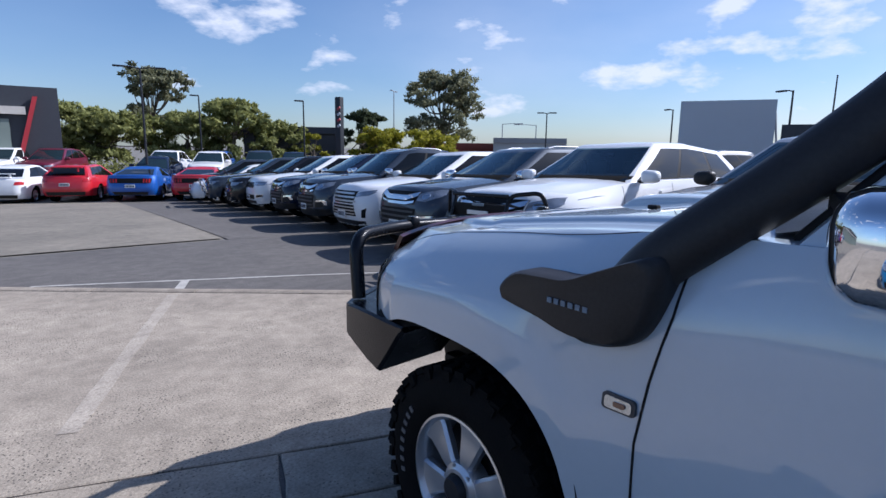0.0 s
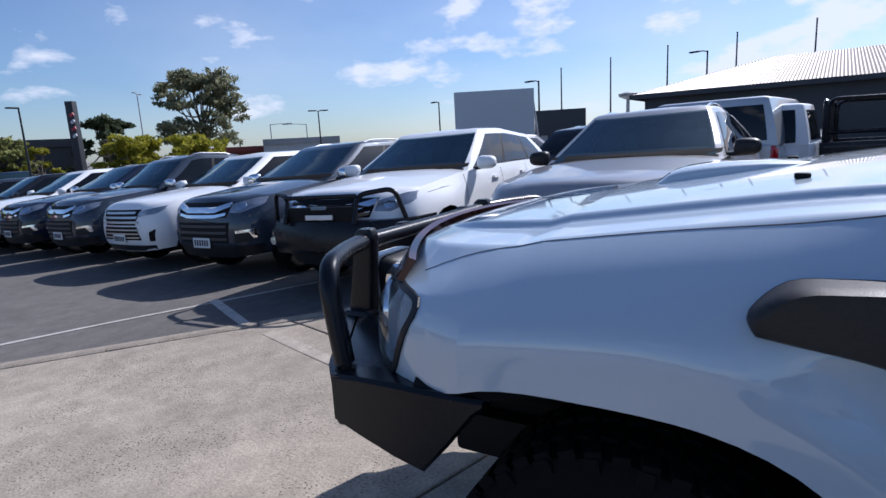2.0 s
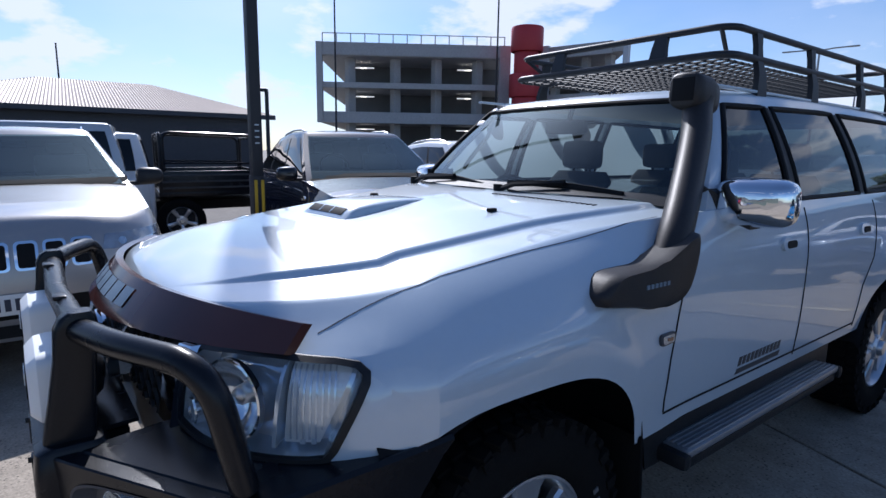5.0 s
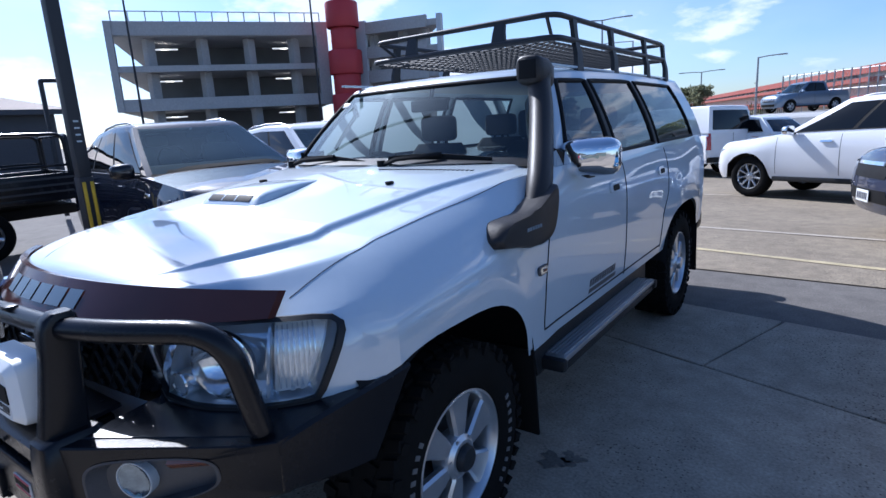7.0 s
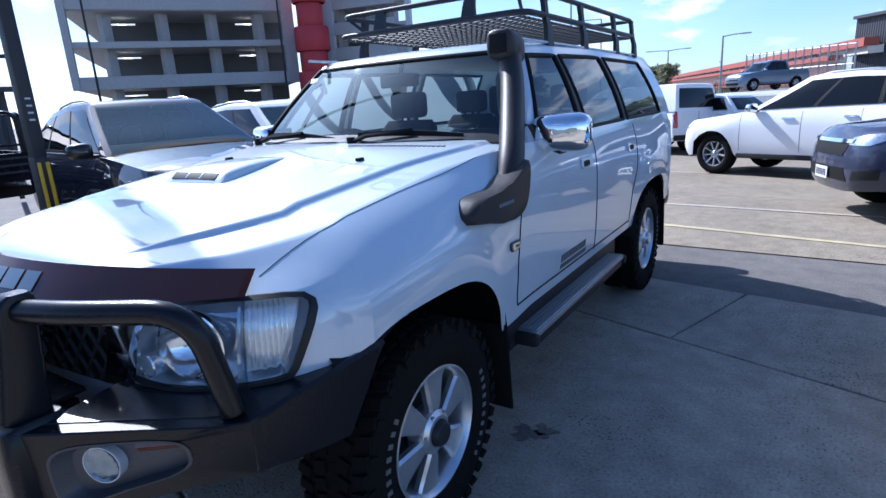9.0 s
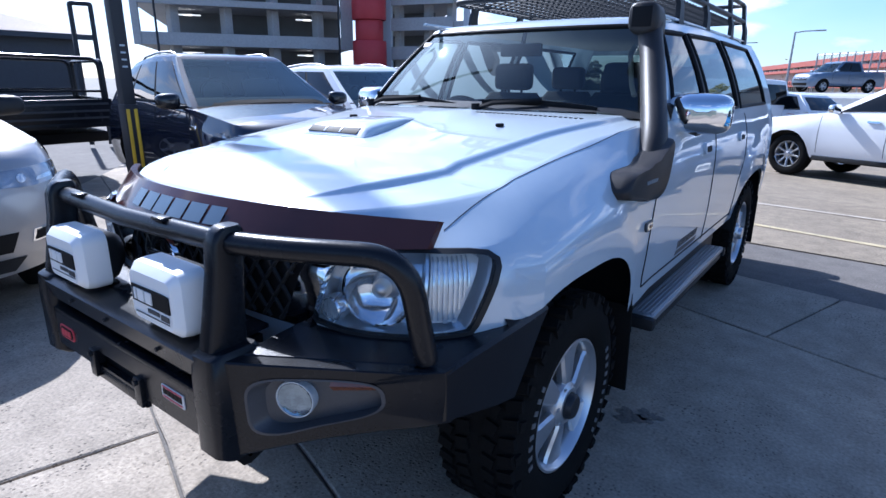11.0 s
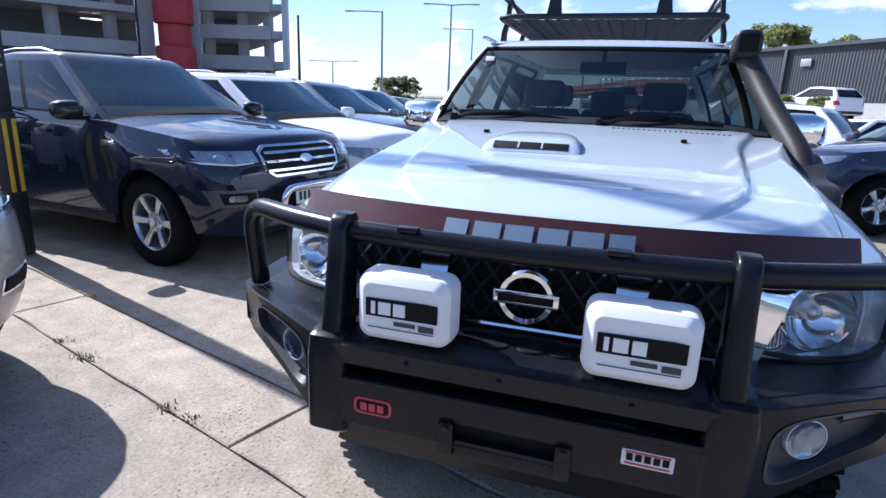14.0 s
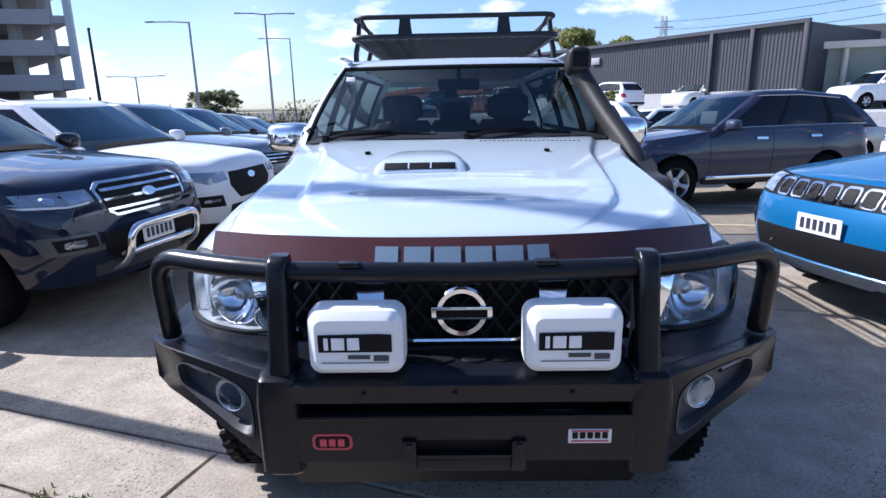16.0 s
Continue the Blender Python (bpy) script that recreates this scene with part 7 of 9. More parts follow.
for sx in (-1, 1):
    bm = bmesh.new()
    yy = FRONT - 0.03
    loft(bm, [[(sx * x0, yy - d, z), (sx * x1, yy - d, z), (sx * x1, yy + 0.02, z), (sx * x0, yy + 0.02, z)] for z, x0, x1, d in ((1.062, 0.205, 0.285, 0.000), (1.00, 0.205, 0.272, 0.030), (0.95, 0.200, 0.225, 0.046), (0.915, 0.190, 0.206, 0.044), (0.895, 0.165, 0.185, 0.036))])
    P("grille_bar", bm, CHROME, parent=grille)
    if sx > 0:
        bm = bmesh.new()
        tube(bm, rounded([(-0.18, yy - 0.012, 0.898), (-0.15, yy - 0.016, 0.882), (0.15, yy - 0.016, 0.882), (0.18, yy - 0.012, 0.898)], 0.02, 3), 0.009, 8)
        P("grille_strip", bm, CHROME, parent=grille)
    # headlight: black surround, deep bright housing, dished lamp, parking lamp, turn lamp and clear cover
    def lamp_point(a, z, off):
        d = Vector((sx * math.sin(radians(a)), -math.cos(radians(a)), 0))
        for k in range(8):
            o = Vector((sx * LAMP_AXIS[0], LAMP_AXIS[1], z + 0.006 * k))
            hit = BTREE.ray_cast(o + d * 2.0, -d)[0]
            if hit and (hit - o).dot(d) > 0.2:
                break
        return Vector((hit.x, hit.y, z)) + d * off

    def lamp_loops(loops):
        bm = bmesh.new()
        rows = []
        for outline, off in loops:
            row = []
            for k, (p, q) in enumerate(zip(outline, outline[1:] + outline[:1])):
                n = max(1, int(max(abs(LAMP_IN[k][0] - LAMP_IN[(k + 1) % len(LAMP_IN)][0]) / 3.0, abs(LAMP_IN[k][1] - LAMP_IN[(k + 1) % len(LAMP_IN)][1]) / 0.03)))
                row += [bm.verts.new(lamp_point(p[0] + (q[0] - p[0]) * i / n, p[1] + (q[1] - p[1]) * i / n, off)) for i in range(n)]
            rows.append(row)
        for r0, r1 in zip(rows, rows[1:]):
            for i in range(len(r0)):
                bm.faces.new((r0[i], r0[(i + 1) % len(r0)], r1[(i + 1) % len(r0)], r1[i]))
        return bm

    def lamp_plate(name, outline, mat, off, depth=0.006, label="", parent=None, step=3.0):
        return P(name, lay_round(BTREE, LAMP_AXIS, sx, outline, off, depth, step), mat, label, parent, shift=True)
    head = P("headlight", lamp_loops(((LAMP_OUT, -0.006), (LAMP_OUT, 0.007), (LAMP_IN, 0.007), (LAMP_IN, -0.010))), BLACKPLASTIC, "clear headlight in a black surround", shift=True, angle=30)
    P("lamp_housing", lamp_loops(((LAMP_IN, -0.010), (LAMP_IN, -0.085))), REFLECTOR, parent=head, shift=True)
    lamp_plate("reflector", LAMP_IN, REFLECTOR, -0.080, 0.0, parent=head)
    face = radians(21.0) * sx
    dish = Matrix.Translation(lamp_point(28.8, 0.968, -0.034) + Vector((0, FRONT, 0))) @ Matrix.Rotation(face, 4, "Z") @ Matrix.Rotation(math.pi / 2, 4, "X")
    bm = bmesh.new()
    lathe(bm, [(0.092, -0.012), (0.092, 0.002), (0.087, 0.004), (0.084, 0.0)], dish, 40)
    P("lamp_rim", bm, CHROME, parent=head, angle=50)
    bm = bmesh.new()
    lathe(bm, [(0.084, 0.0), (0.080, -0.006), (0.070, -0.018), (0.055, -0.031), (0.038, -0.041), (0.020, -0.047)], dish, 40)
    bowl = P("lamp_bowl", bm, BOWL, parent=head, angle=60)
    bm = bmesh.new()
    lathe(bm, [(0.024, -0.047), (0.022, -0.022), (0.017, -0.014), (0.001, -0.011)], dish, 20)
    P("bulb_shield", bm, DULLMETAL, parent=bowl, angle=60)
    hq = BTREE.ray_cast(Vector((sx * 0.560, -2, 0.916)), Vector((0, 1, 0)))
    base = Matrix.Translation(hq[0] + Vector((0, FRONT + 0.024, 0))) @ Matrix.Rotation(math.pi / 2, 4, "X")
    bm = bmesh.new()
    lathe(bm, [(0.035, -0.03), (0.035, 0.006), (0.031, 0.010), (0.029, 0.002), (0.001, -0.004)], base, 24)
    P("parking_lamp", bm, BOWL, parent=head)
    for k in range(-3, 4):
        bm = bmesh.new()
        zz = 0.026 * math.sqrt(max(0.05, 1 - (k / 3.6) ** 2))
        o_ = base @ Vector((k * 0.0075, 0, 0.004))
        tube(bm, [o_ + Vector((0, 0, -zz)), o_ + Vector((0, 0, zz))], 0.0022, 5)
        P("lamp_rib", bm, PALELENS, parent=head)
    lamp_plate("turn_lamp", [(44.5, 0.884), (54.5, 0.884), (64.0, 1.040), (61, 1.054), (46.5, 1.060)], FLUTED, -0.046, 0.0, parent=head)
    lamp_plate("lamp_divider", [(42.2, 0.880), (43.2, 0.880), (45.6, 1.064), (44.6, 1.064)], REFLECTOR, -0.020, 0.050, parent=head)
    for k in range(2):
        t_ = 49.5 + 3.0 * k
        lamp_plate("lens_block", [(t_, 0.888), (t_ + 1.4, 0.888), (t_ + 1.5, 0.898), (t_ + 0.1, 0.898)], PALELENS, -0.030, 0.004, parent=head)
    for k in range(8):
        t_ = 46.2 + 1.75 * k
        low_ = 0.892 if t_ < 53.5 else 0.892 + (t_ - 53.5) * 0.0164
        lamp_plate("lens_flute", [(t_, low_), (t_ + 0.55, low_), (t_ + 1.15, 1.050), (t_ + 0.60, 1.050)], REFLECTOR, -0.041, 0.004, parent=head)
    cov = lamp_plate("headlight_cover", LAMP_IN, LAMPGLASS, 0.004, 0.0, parent=head)
    cov.visible_shadow = False
    # chrome wedge beside the grille
    on_body("chrome_wedge", [(sx * 0.440, 0.868), (sx * 0.530, 0.868), (sx * 0.585, 1.040), (sx * 0.572, 1.066), (sx * 0.530, 1.066)], "y", -2.0, CHROME, 0.022, 0.02, 0.03)


# bonnet protector with plain blocks for its lettering
def shield_point(u, v, off=0.0):
    """Across (u from -1 to 1) and up (v from 0 to 1) the smoked bonnet shield."""
    y = -0.800 + 0.235 * abs(u) ** 2.1 - 0.080 * (1 - 0.45 * u * u) * (1 - v)
    z = 1.066 + 0.014 * u * u + (0.098 - 0.036 * u * u) * v
    return Vector((0.757 * u, y - off, z))


bm = bmesh.new()
rows = [[shield_point(-1 + 2 * i / 36, j / 8) for i in range(37)] for j in range(9)]
sheet(bm, rows)
rim_e = [e for e in bm.edges if len(e.link_faces) == 1]
ex = bmesh.ops.extrude_edge_only(bm, edges=rim_e)
for v in ex["geom"]:
    if isinstance(v, bmesh.types.BMVert):
        v.co += Vector((0, 0.022, -0.006))
shield = P("bonnet_protector", bm, PROTECTOR, "smoked red-brown acrylic bonnet protector")
marks = [(-0.228, 0.062), (-0.150, 0.070), (-0.070, 0.070), (0.012, 0.070), (0.092, 0.072), (0.176, 0.058)]
for x0, w in marks:
    bm = bmesh.new()
    g = []
    for j in range(4):
        g.append([shield_point((x0 + w * i / 3) / 0.757, 0.32 + 0.46 * j / 3, 0.004) for i in range(4)])
    sheet(bm, g)
    P("letter_block", bm, LETTER, parent=shield)

# bonnet scoop, off to one side
bm = bmesh.new()
rings = []
for y, x0, x1, h in ((-0.085, -0.365, -0.010, 0.008), (-0.075, -0.367, -0.008, 0.018), (-0.058, -0.368, -0.007, 0.032), (-0.040, -0.367, -0.008, 0.042), (-0.01, -0.364, -0.011, 0.047), (0.06, -0.355, -0.018, 0.046), (0.14, -0.34, -0.033, 0.040), (0.22, -0.32, -0.053, 0.030), (0.30, -0.30, -0.075, 0.016), (0.36, -0.28, -0.095, 0.002)):
    ring = []
    x0, x1 = x0 + 0.041, x1 + 0.041
    for k in range(13):
        a = math.pi * k / 12
        cx, hw = (x0 + x1) / 2, (x1 - x0) / 2
        x = cx - hw * math.copysign(abs(math.cos(a)) ** 0.45, math.cos(a))
        hit = BTREE.ray_cast(Vector((x, y - FRONT, 3)), Vector((0, 0, -1)))[0]
        ring.append((x, y, hit.z - 0.006 + h * abs(math.sin(a)) ** 0.5))
    rings.append(ring)
loft(bm, [r for r in rings])
scoop = P("bonnet_scoop", bm, WAGONETTE_WHITE, "white air scoop with a dark slot")
zs = BTREE.ray_cast(Vector((-0.147, -0.06 - FRONT, 3)), Vector((0, 0, -1)))[0].z
slope = Matrix.Rotation(radians(-52), 3, "X")
bm = bmesh.new()
box(bm, (-0.147, -0.061, zs + 0.0215), (0.275, 0.004, 0.036), 0.0015, slope)
P("scoop_slot", bm, SEALBLACK, parent=scoop)
for k in range(2):
    bm = bmesh.new()
    box(bm, (-0.190 + 0.086 * k, -0.0615, zs + 0.0222), (0.007, 0.005, 0.034), 0.002, slope)
    P("scoop_vane", bm, WAGONETTE_WHITE, parent=scoop)
# washer jets, cowl, wipers
for sx in (-1, 1):
    hit = BTREE.ray_cast(Vector((sx * 0.40, 0.30 - FRONT, 3)), Vector((0, 0, -1)))[0]
    bm = bmesh.new()
    box(bm, (sx * 0.40, 0.30, hit.z + 0.006), (0.022, 0.034, 0.014), 0.005)
    P("washer_jet", bm, SEALBLACK)
bm = bmesh.new()
g = []
for j in range(4):
    row = []
    for i in range(25):
        u = -1 + 2 * i / 24
        y = 0.645 + 0.03 * j + 0.17 * abs(u) ** 2.2
        x = u * 0.80
        hit = BTREE.ray_cast(Vector((x, min(y - FRONT, 1.74), 3)), Vector((0, 0, -1)))[0]
        row.append((x, y, hit.z + 0.007 + 0.006 * j))
    g.append(row)
sheet(bm, g)
P("cowl_panel", bm, BLACKPLASTIC)
for k in range(46):
    bm = bmesh.new()
    x = 0.12 + 0.011 * k
    if k % 2 == 0:
        hit = BTREE.ray_cast(Vector((x, 0.57 - FRONT + 0.03 * (x / 0.6) ** 2, 3)), Vector((0, 0, -1)))[0]
        box(bm, hit + Vector((0, FRONT, 0.001)), (0.008, 0.022, 0.003))
        P("cowl_slot", bm, SEALBLACK)
for xa, xb, piv in ((-0.10, -0.68, -0.06), (0.60, 0.05, 0.04)):
    bm = bmesh.new()
    pts = []
    for k in range(9):
        t = k / 8
        x = xa + (xb - xa) * t
        p = cabin_point(BODY, "f", x / 0.86, 0.075 + 0.055 * math.sin(t * 2.4)) + Vector((0, FRONT - 0.028, 0.018))
        pts.append(p)
    tube(bm, pts, 0.011, 6, flat=(0.011, 0.019))
    wip = P("wiper", bm, SEALBLACK, "black wiper resting on the screen")
    bm = bmesh.new()
    a = Vector((xb, 0.65 + 0.1 * abs(xb), 1.352))
    tube(bm, [a, a + Vector((0.10 if xa > xb else -0.1, -0.005, 0.03)), (pts[3] + pts[4]) / 2 + Vector((0, -0.012, 0.016))], 0.012, 6)
    P("wiper_arm", bm, SEALBLACK, parent=wip)
    bm = bmesh.new()
    cyl(bm, a + Vector((0, 0, -0.03)), a + Vector((0, 0, 0.025)), 0.020, n=10)
    P("wiper_pivot", bm, SEALBLACK, parent=wip)

# snorkel
SN = [(0.222, 1.092), (0.215, 1.125), (0.27, 1.172), (0.36, 1.182), (0.45, 1.190), (0.56, 1.235), (0.665, 1.275), (0.685, 1.23), (0.665, 1.14), (0.63, 1.085), (0.57, 1.058), (0.46, 1.050), (0.36, 1.070), (0.28, 1.082)]
bm = bmesh.new()
sp = spline([(*p, 0) for p in SN] + [(*SN[0], 0)], 4)[:-1]
cyc, czc = 0.42, 1.14
rings = []
for x, k in ((0.86, 1.0), (0.920, 1.0), (0.945, 0.97), (0.956, 0.90)):
    rings.append([(x + (0.012 if p.x > 0.5 else 0.0), cyc + (p.x - cyc) * k, czc + (p.y - czc) * k) for p in sp])
loft(bm, rings)
snork = P("snorkel", bm, SNORKEL, "black moulded plastic snorkel along the windscreen pillar", angle=50)
bm = bmesh.new()
path = spline([(0.900, 0.50, 1.11), (0.905, 0.575, 1.175), (0.885, 0.655, 1.27), (0.805, 0.845, 1.44), (0.742, 0.985, 1.585), (0.698, 1.06, 1.69), (0.692, 1.08, 1.735)], 6)
tube(bm, path, 0.06, 16, flat=(0.052, 0.060))
P("snorkel_pipe", bm, SNORKEL, parent=snork, angle=60)
bm = bmesh.new()
rings = []
for y, w, h, dz in ((0.98, 0.060, 0.060, 0.015), (0.99, 0.070, 0.074, 0.012), (1.03, 0.072, 0.078, 0.006), (1.10, 0.070, 0.080, 0.0), (1.15, 0.060, 0.070, -0.01), (1.17, 0.040, 0.045, -0.02)):
    rings.append([(0.680 + w * 0.88 * math.copysign(abs(math.cos(a)) ** 0.6, math.cos(a)), y, 1.745 + dz + h * 0.88 * math.copysign(abs(math.sin(a)) ** 0.6, math.sin(a))) for a in [2 * math.pi * k / 20 for k in range(20)]])
loft(bm, rings)
P("snorkel_head", bm, SNORKEL, parent=snork, angle=60)
bm = bmesh.new()
box(bm, (0.680, 0.980, 1.759), (0.085, 0.008, 0.085), 0.003)
P("snorkel_inlet", bm, SEALBLACK, parent=snork)
for k in range(6):
    bm = bmesh.new()
    y = 0.405 + 0.021 * k
    box(bm, (0.958, y, 1.130), (0.003, 0.013, 0.013))
    P("snorkel_mark", bm, LETTER, parent=snork)


# bull bar
bar = P("bull_bar", bmesh.new(), POWDER, "black powder-coated steel bull bar")
bm = bmesh.new()
bar.data.materials.clear()
bar.data.materials.append(POWDER)


def B(name, bm, mat=None, label="", parent=None, angle=38.0):
    return P(name, bm, mat or POWDER, label, parent or bar, angle=angle)


bar.location.y += 0.018
# centre: lower panel, winch plate, upper channel and deck
bm = bmesh.new()
outer, inner = [(-0.420, 0.640), (0.420, 0.640), (0.420, 0.752), (-0.420, 0.752)], [(-0.120, 0.655), (0.120, 0.655), (0.120, 0.700), (-0.120, 0.700)]
for y in (-1.062, -1.042):
    vo, vi = [bm.verts.new((p[0], y, p[1])) for p in outer], [bm.verts.new((p[0], y, p[1])) for p in inner]
    for i in range(4):
        bm.faces.new((vo[i], vo[(i + 1) % 4], vi[(i + 1) % 4], vi[i]))
bmesh.ops.bridge_loops(bm, edges=[e for e in bm.edges if len(e.link_faces) == 1 and all(abs(v.co.x) < 0.2 for v in e.verts)])
bmesh.ops.bridge_loops(bm, edges=[e for e in bm.edges if len(e.link_faces) == 1])
B("lower_panel", bm)
bm = bmesh.new()
box(bm, (0, -1.045, 0.758), (0.84, 0.035, 0.016), 0.006)
B("panel_lip", bm)
bm = bmesh.new()
prism(bm, [(-1.060, 0.640), (-0.975, 0.515), (-0.955, 0.510), (-0.90, 0.530), (-0.90, 0.545), (-0.955, 0.530), (-1.042, 0.646)], "x", -0.44, 0.44)
B("chin_plate", bm, SEALBLACK)
bm = bmesh.new()
for sx in (-1, 1):
    box(bm, (sx * 0.134, -1.068, 0.660), (0.036, 0.014, 0.085), 0.004)
box(bm, (0, -1.056, 0.628), (0.300, 0.016, 0.034), 0.004)
fl = B("winch_plate", bm)
bm = bmesh.new()
box(bm, (0, -1.030, 0.668), (0.27, 0.016, 0.085), 0.0)
B("winch_slot", bm, SEALBLACK, parent=fl)
for sx in (-1, 1):
    bm = bmesh.new()
    cyl(bm, (sx * 0.134, -1.074, 0.690), (sx * 0.134, -1.082, 0.690), 0.008, n=8)
    B("bolt", bm, BLACKPLASTIC, parent=fl)
bm = bmesh.new()
prism(bm, [(-1.058, 0.800), (-1.066, 0.850), (-1.045, 0.862), (-0.86, 0.872), (-0.86, 0.862), (-1.03, 0.848), (-1.038, 0.800)], "x", -0.43, 0.43)
ch = B("upper_channel", bm)
for x, r in ((-0.115, 0.020), (-0.055, 0.026), (0.03, 0.024), (0.10, 0.020), (-0.20, 0.016), (0.20, 0.016)):
    bm = bmesh.new()
    lathe(bm, [(0.001, 0.004), (r, 0.004), (r * 1.1, 0.0)], Matrix.Translation((x, -0.955, 0.8668)) @ Matrix.Rotation(radians(-3.1), 4, "X") @ Matrix.Diagonal((1.25, 0.85, 1, 1)), 20)
    B("deck_hole", bm, SEALBLACK, parent=ch)
for x in (-0.24, -0.02, 0.26):
    bm = bmesh.new()
    cyl(bm, (x, -1.063, 0.826), (x, -1.070, 0.826), 0.006, n=8)
    B("bolt", bm, BLACKPLASTIC, parent=ch)
# black box added behind the gap, in place of the shade inside
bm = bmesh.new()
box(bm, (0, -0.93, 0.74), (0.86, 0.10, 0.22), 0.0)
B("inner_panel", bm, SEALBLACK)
# bright edge of a fitting that shows in the gap
bm = bmesh.new()
box(bm, (0.235, -0.992, 0.778), (0.085, 0.02, 0.010), 0.004, Matrix.Rotation(radians(-8), 3, "Y"))
B("winch_tag", bm, DULLMETAL)
WING_Y = [(0.49, -1.040), (0.534, -1.014), (0.80, -0.842), (0.87, -0.792), (0.910, -0.748)]
WING_B = [(0.49, 0.595), (0.58, 0.630), (0.68, 0.664), (0.80, 0.694), (0.910, 0.712)]
WING_T = [(0.49, 0.857), (0.70, 0.854), (0.910, 0.849)]
for sx in (-1, 1):
    # column and flat upright
    bm = bmesh.new()
    rings = []
    for z, y, w, d in ((0.590, -0.985, 0.096, 0.12), (0.610, -1.000, 0.104, 0.140), (0.80, -1.000, 0.104, 0.140), (0.862, -0.996, 0.096, 0.136), (0.872, -0.992, 0.086, 0.112)):
        o = round_rect(w, d, 0.024, 3)
        rings.append([(sx * 0.452 + p[0], y + p[1], z) for p in o])
    loft(bm, rings)
    col = B("bar_column", bm)
    bm = bmesh.new()
    rings = []
    for z, y, w, d in ((0.85, -1.000, 0.054, 0.105), (0.95, -0.988, 0.052, 0.090), (1.05, -0.975, 0.050, 0.082), (1.12, -0.968, 0.048, 0.085), (1.145, -0.964, 0.048, 0.07), (1.157, -0.960, 0.046, 0.045)):
        o = round_rect(w, d, 0.012, 3)
        rings.append([(sx * 0.445 + p[0], y + p[1], z) for p in o])
    loft(bm, rings)
    B("upright", bm)
    # outer hoop
    bm = bmesh.new()
    tube(bm, rounded([(sx * 0.46, -0.962, 1.116), (sx * 0.60, -0.920, 1.118), (sx * 0.838, -0.800, 1.118), (sx * 0.850, -0.748, 0.860)], 0.10, 8), 0.028, 14)
    B("outer_hoop", bm, angle=60)
    # wing: a core with its face set proud of the lamp pocket
    bm = bmesh.new()
    rings = []
    for x, yk in ((0.49, -0.80), (0.58, -0.76), (0.68, -0.70), (0.78, -0.62), (0.85, -0.55), (0.908, -0.50)):
        yf, zt, zb = ipol(WING_Y, x) + 0.040, ipol(WING_T, x), ipol(WING_B, x)
        rings.append([(sx * x, yf + 0.014, zt), (sx * x, yf, zt - 0.014), (sx * x, yf + 0.010, zb + 0.016), (sx * x, yf + 0.026, zb), (sx * x, yk, zb + 0.02), (sx * x, yk, zt + 0.018)])
    loft(bm, rings)
    wing = B("wing", bm, angle=30)

    def wing_pt(x, f, off):
        zb, zt = ipol(WING_B, x), ipol(WING_T, x)
        return Vector((sx * x, ipol(WING_Y, x) - off + 0.012 * (1 - f), zb + (zt - zb) * f))
    NB = 48
    pocket, edge = [], []
    for k in range(NB):
        a = math.tau * k / NB
        ca, sa = math.cos(a), math.sin(a)
        px_, pf_ = 0.668 + 0.135 * math.copysign(abs(ca) ** 0.55, ca), 0.50 + 0.355 * math.copysign(abs(sa) ** 0.5, sa)
        pocket.append((px_, pf_ + (0.13 * (px_ - 0.60) / 0.2 if px_ > 0.60 and pf_ < 0.5 else 0.0)))
        m_ = max(abs(ca), abs(sa))
        edge.append((0.699 + 0.209 * ca / m_, 0.5 + 0.5 * sa / m_))
    bm = bmesh.new()
    loops = [[bm.verts.new(wing_pt(x, f, o)) for x, f in lp] for lp, o in ((edge, -0.045), (edge, -0.004), ([(0.699 + (x - 0.699) * 0.985, 0.5 + (f - 0.5) * 0.965) for x, f in edge], 0.0), (pocket, 0.0), (pocket, -0.045))]
    for p, q in zip(loops, loops[1:]):
        for k in range(NB):
            bm.faces.new((p[k], p[(k + 1) % NB], q[(k + 1) % NB], q[k]))
    B("wing_face", bm, parent=wing, angle=30)
    # grey trim that lines the pocket
    small = [(0.668 + (x - 0.668) * 0.90, 0.52 + (f - 0.52) * 0.82) for x, f in pocket]
    bm = bmesh.new()
    loops = [[bm.verts.new(wing_pt(x, f, o)) for x, f in lp] for lp, o in (([(0.668 + (x - 0.668) * 1.01, f) for x, f in pocket], 0.0025), ([(0.668 + (x - 0.668) * 0.96, 0.52 + (f - 0.52) * 0.93) for x, f in pocket], 0.004), (small, -0.036))]
    for p, q in zip(loops, loops[1:]):
        for k in range(NB):
            bm.faces.new((p[k], p[(k + 1) % NB], q[(k + 1) % NB], q[k]))
    trim = B("lamp_surround", bm, TRIMGREY, "dark grey lamp pocket trim", wing, angle=50)
    bm = bmesh.new()
    bm.faces.new([bm.verts.new(wing_pt(x, f, -0.034)) for x, f in small])
    ex = bmesh.ops.extrude_face_region(bm, geom=bm.faces[:])
    bmesh.ops.translate(bm, verts=[v for v in ex["geom"] if isinstance(v, bmesh.types.BMVert)], vec=(0, 0.004, 0))
    B("lamp_recess", bm, TRIMGREY, parent=trim)
    bm = bmesh.new()
    sheet(bm, [[wing_pt(0.690 + 0.085 * i / 6, 0.64 + 0.16 * j / 2, -0.022 + 0.010 * math.sin(math.pi * j / 2)) for i in range(7)] for j in range(3)])
    ex = bmesh.ops.extrude_edge_only(bm, edges=[e for e in bm.edges if len(e.link_faces) == 1])
    for v in ex["geom"]:
        if isinstance(v, bmesh.types.BMVert):
            v.co.y += 0.014
    B("turn_lamp", bm, AMBERDARK, "smoked amber turn lamp", trim)
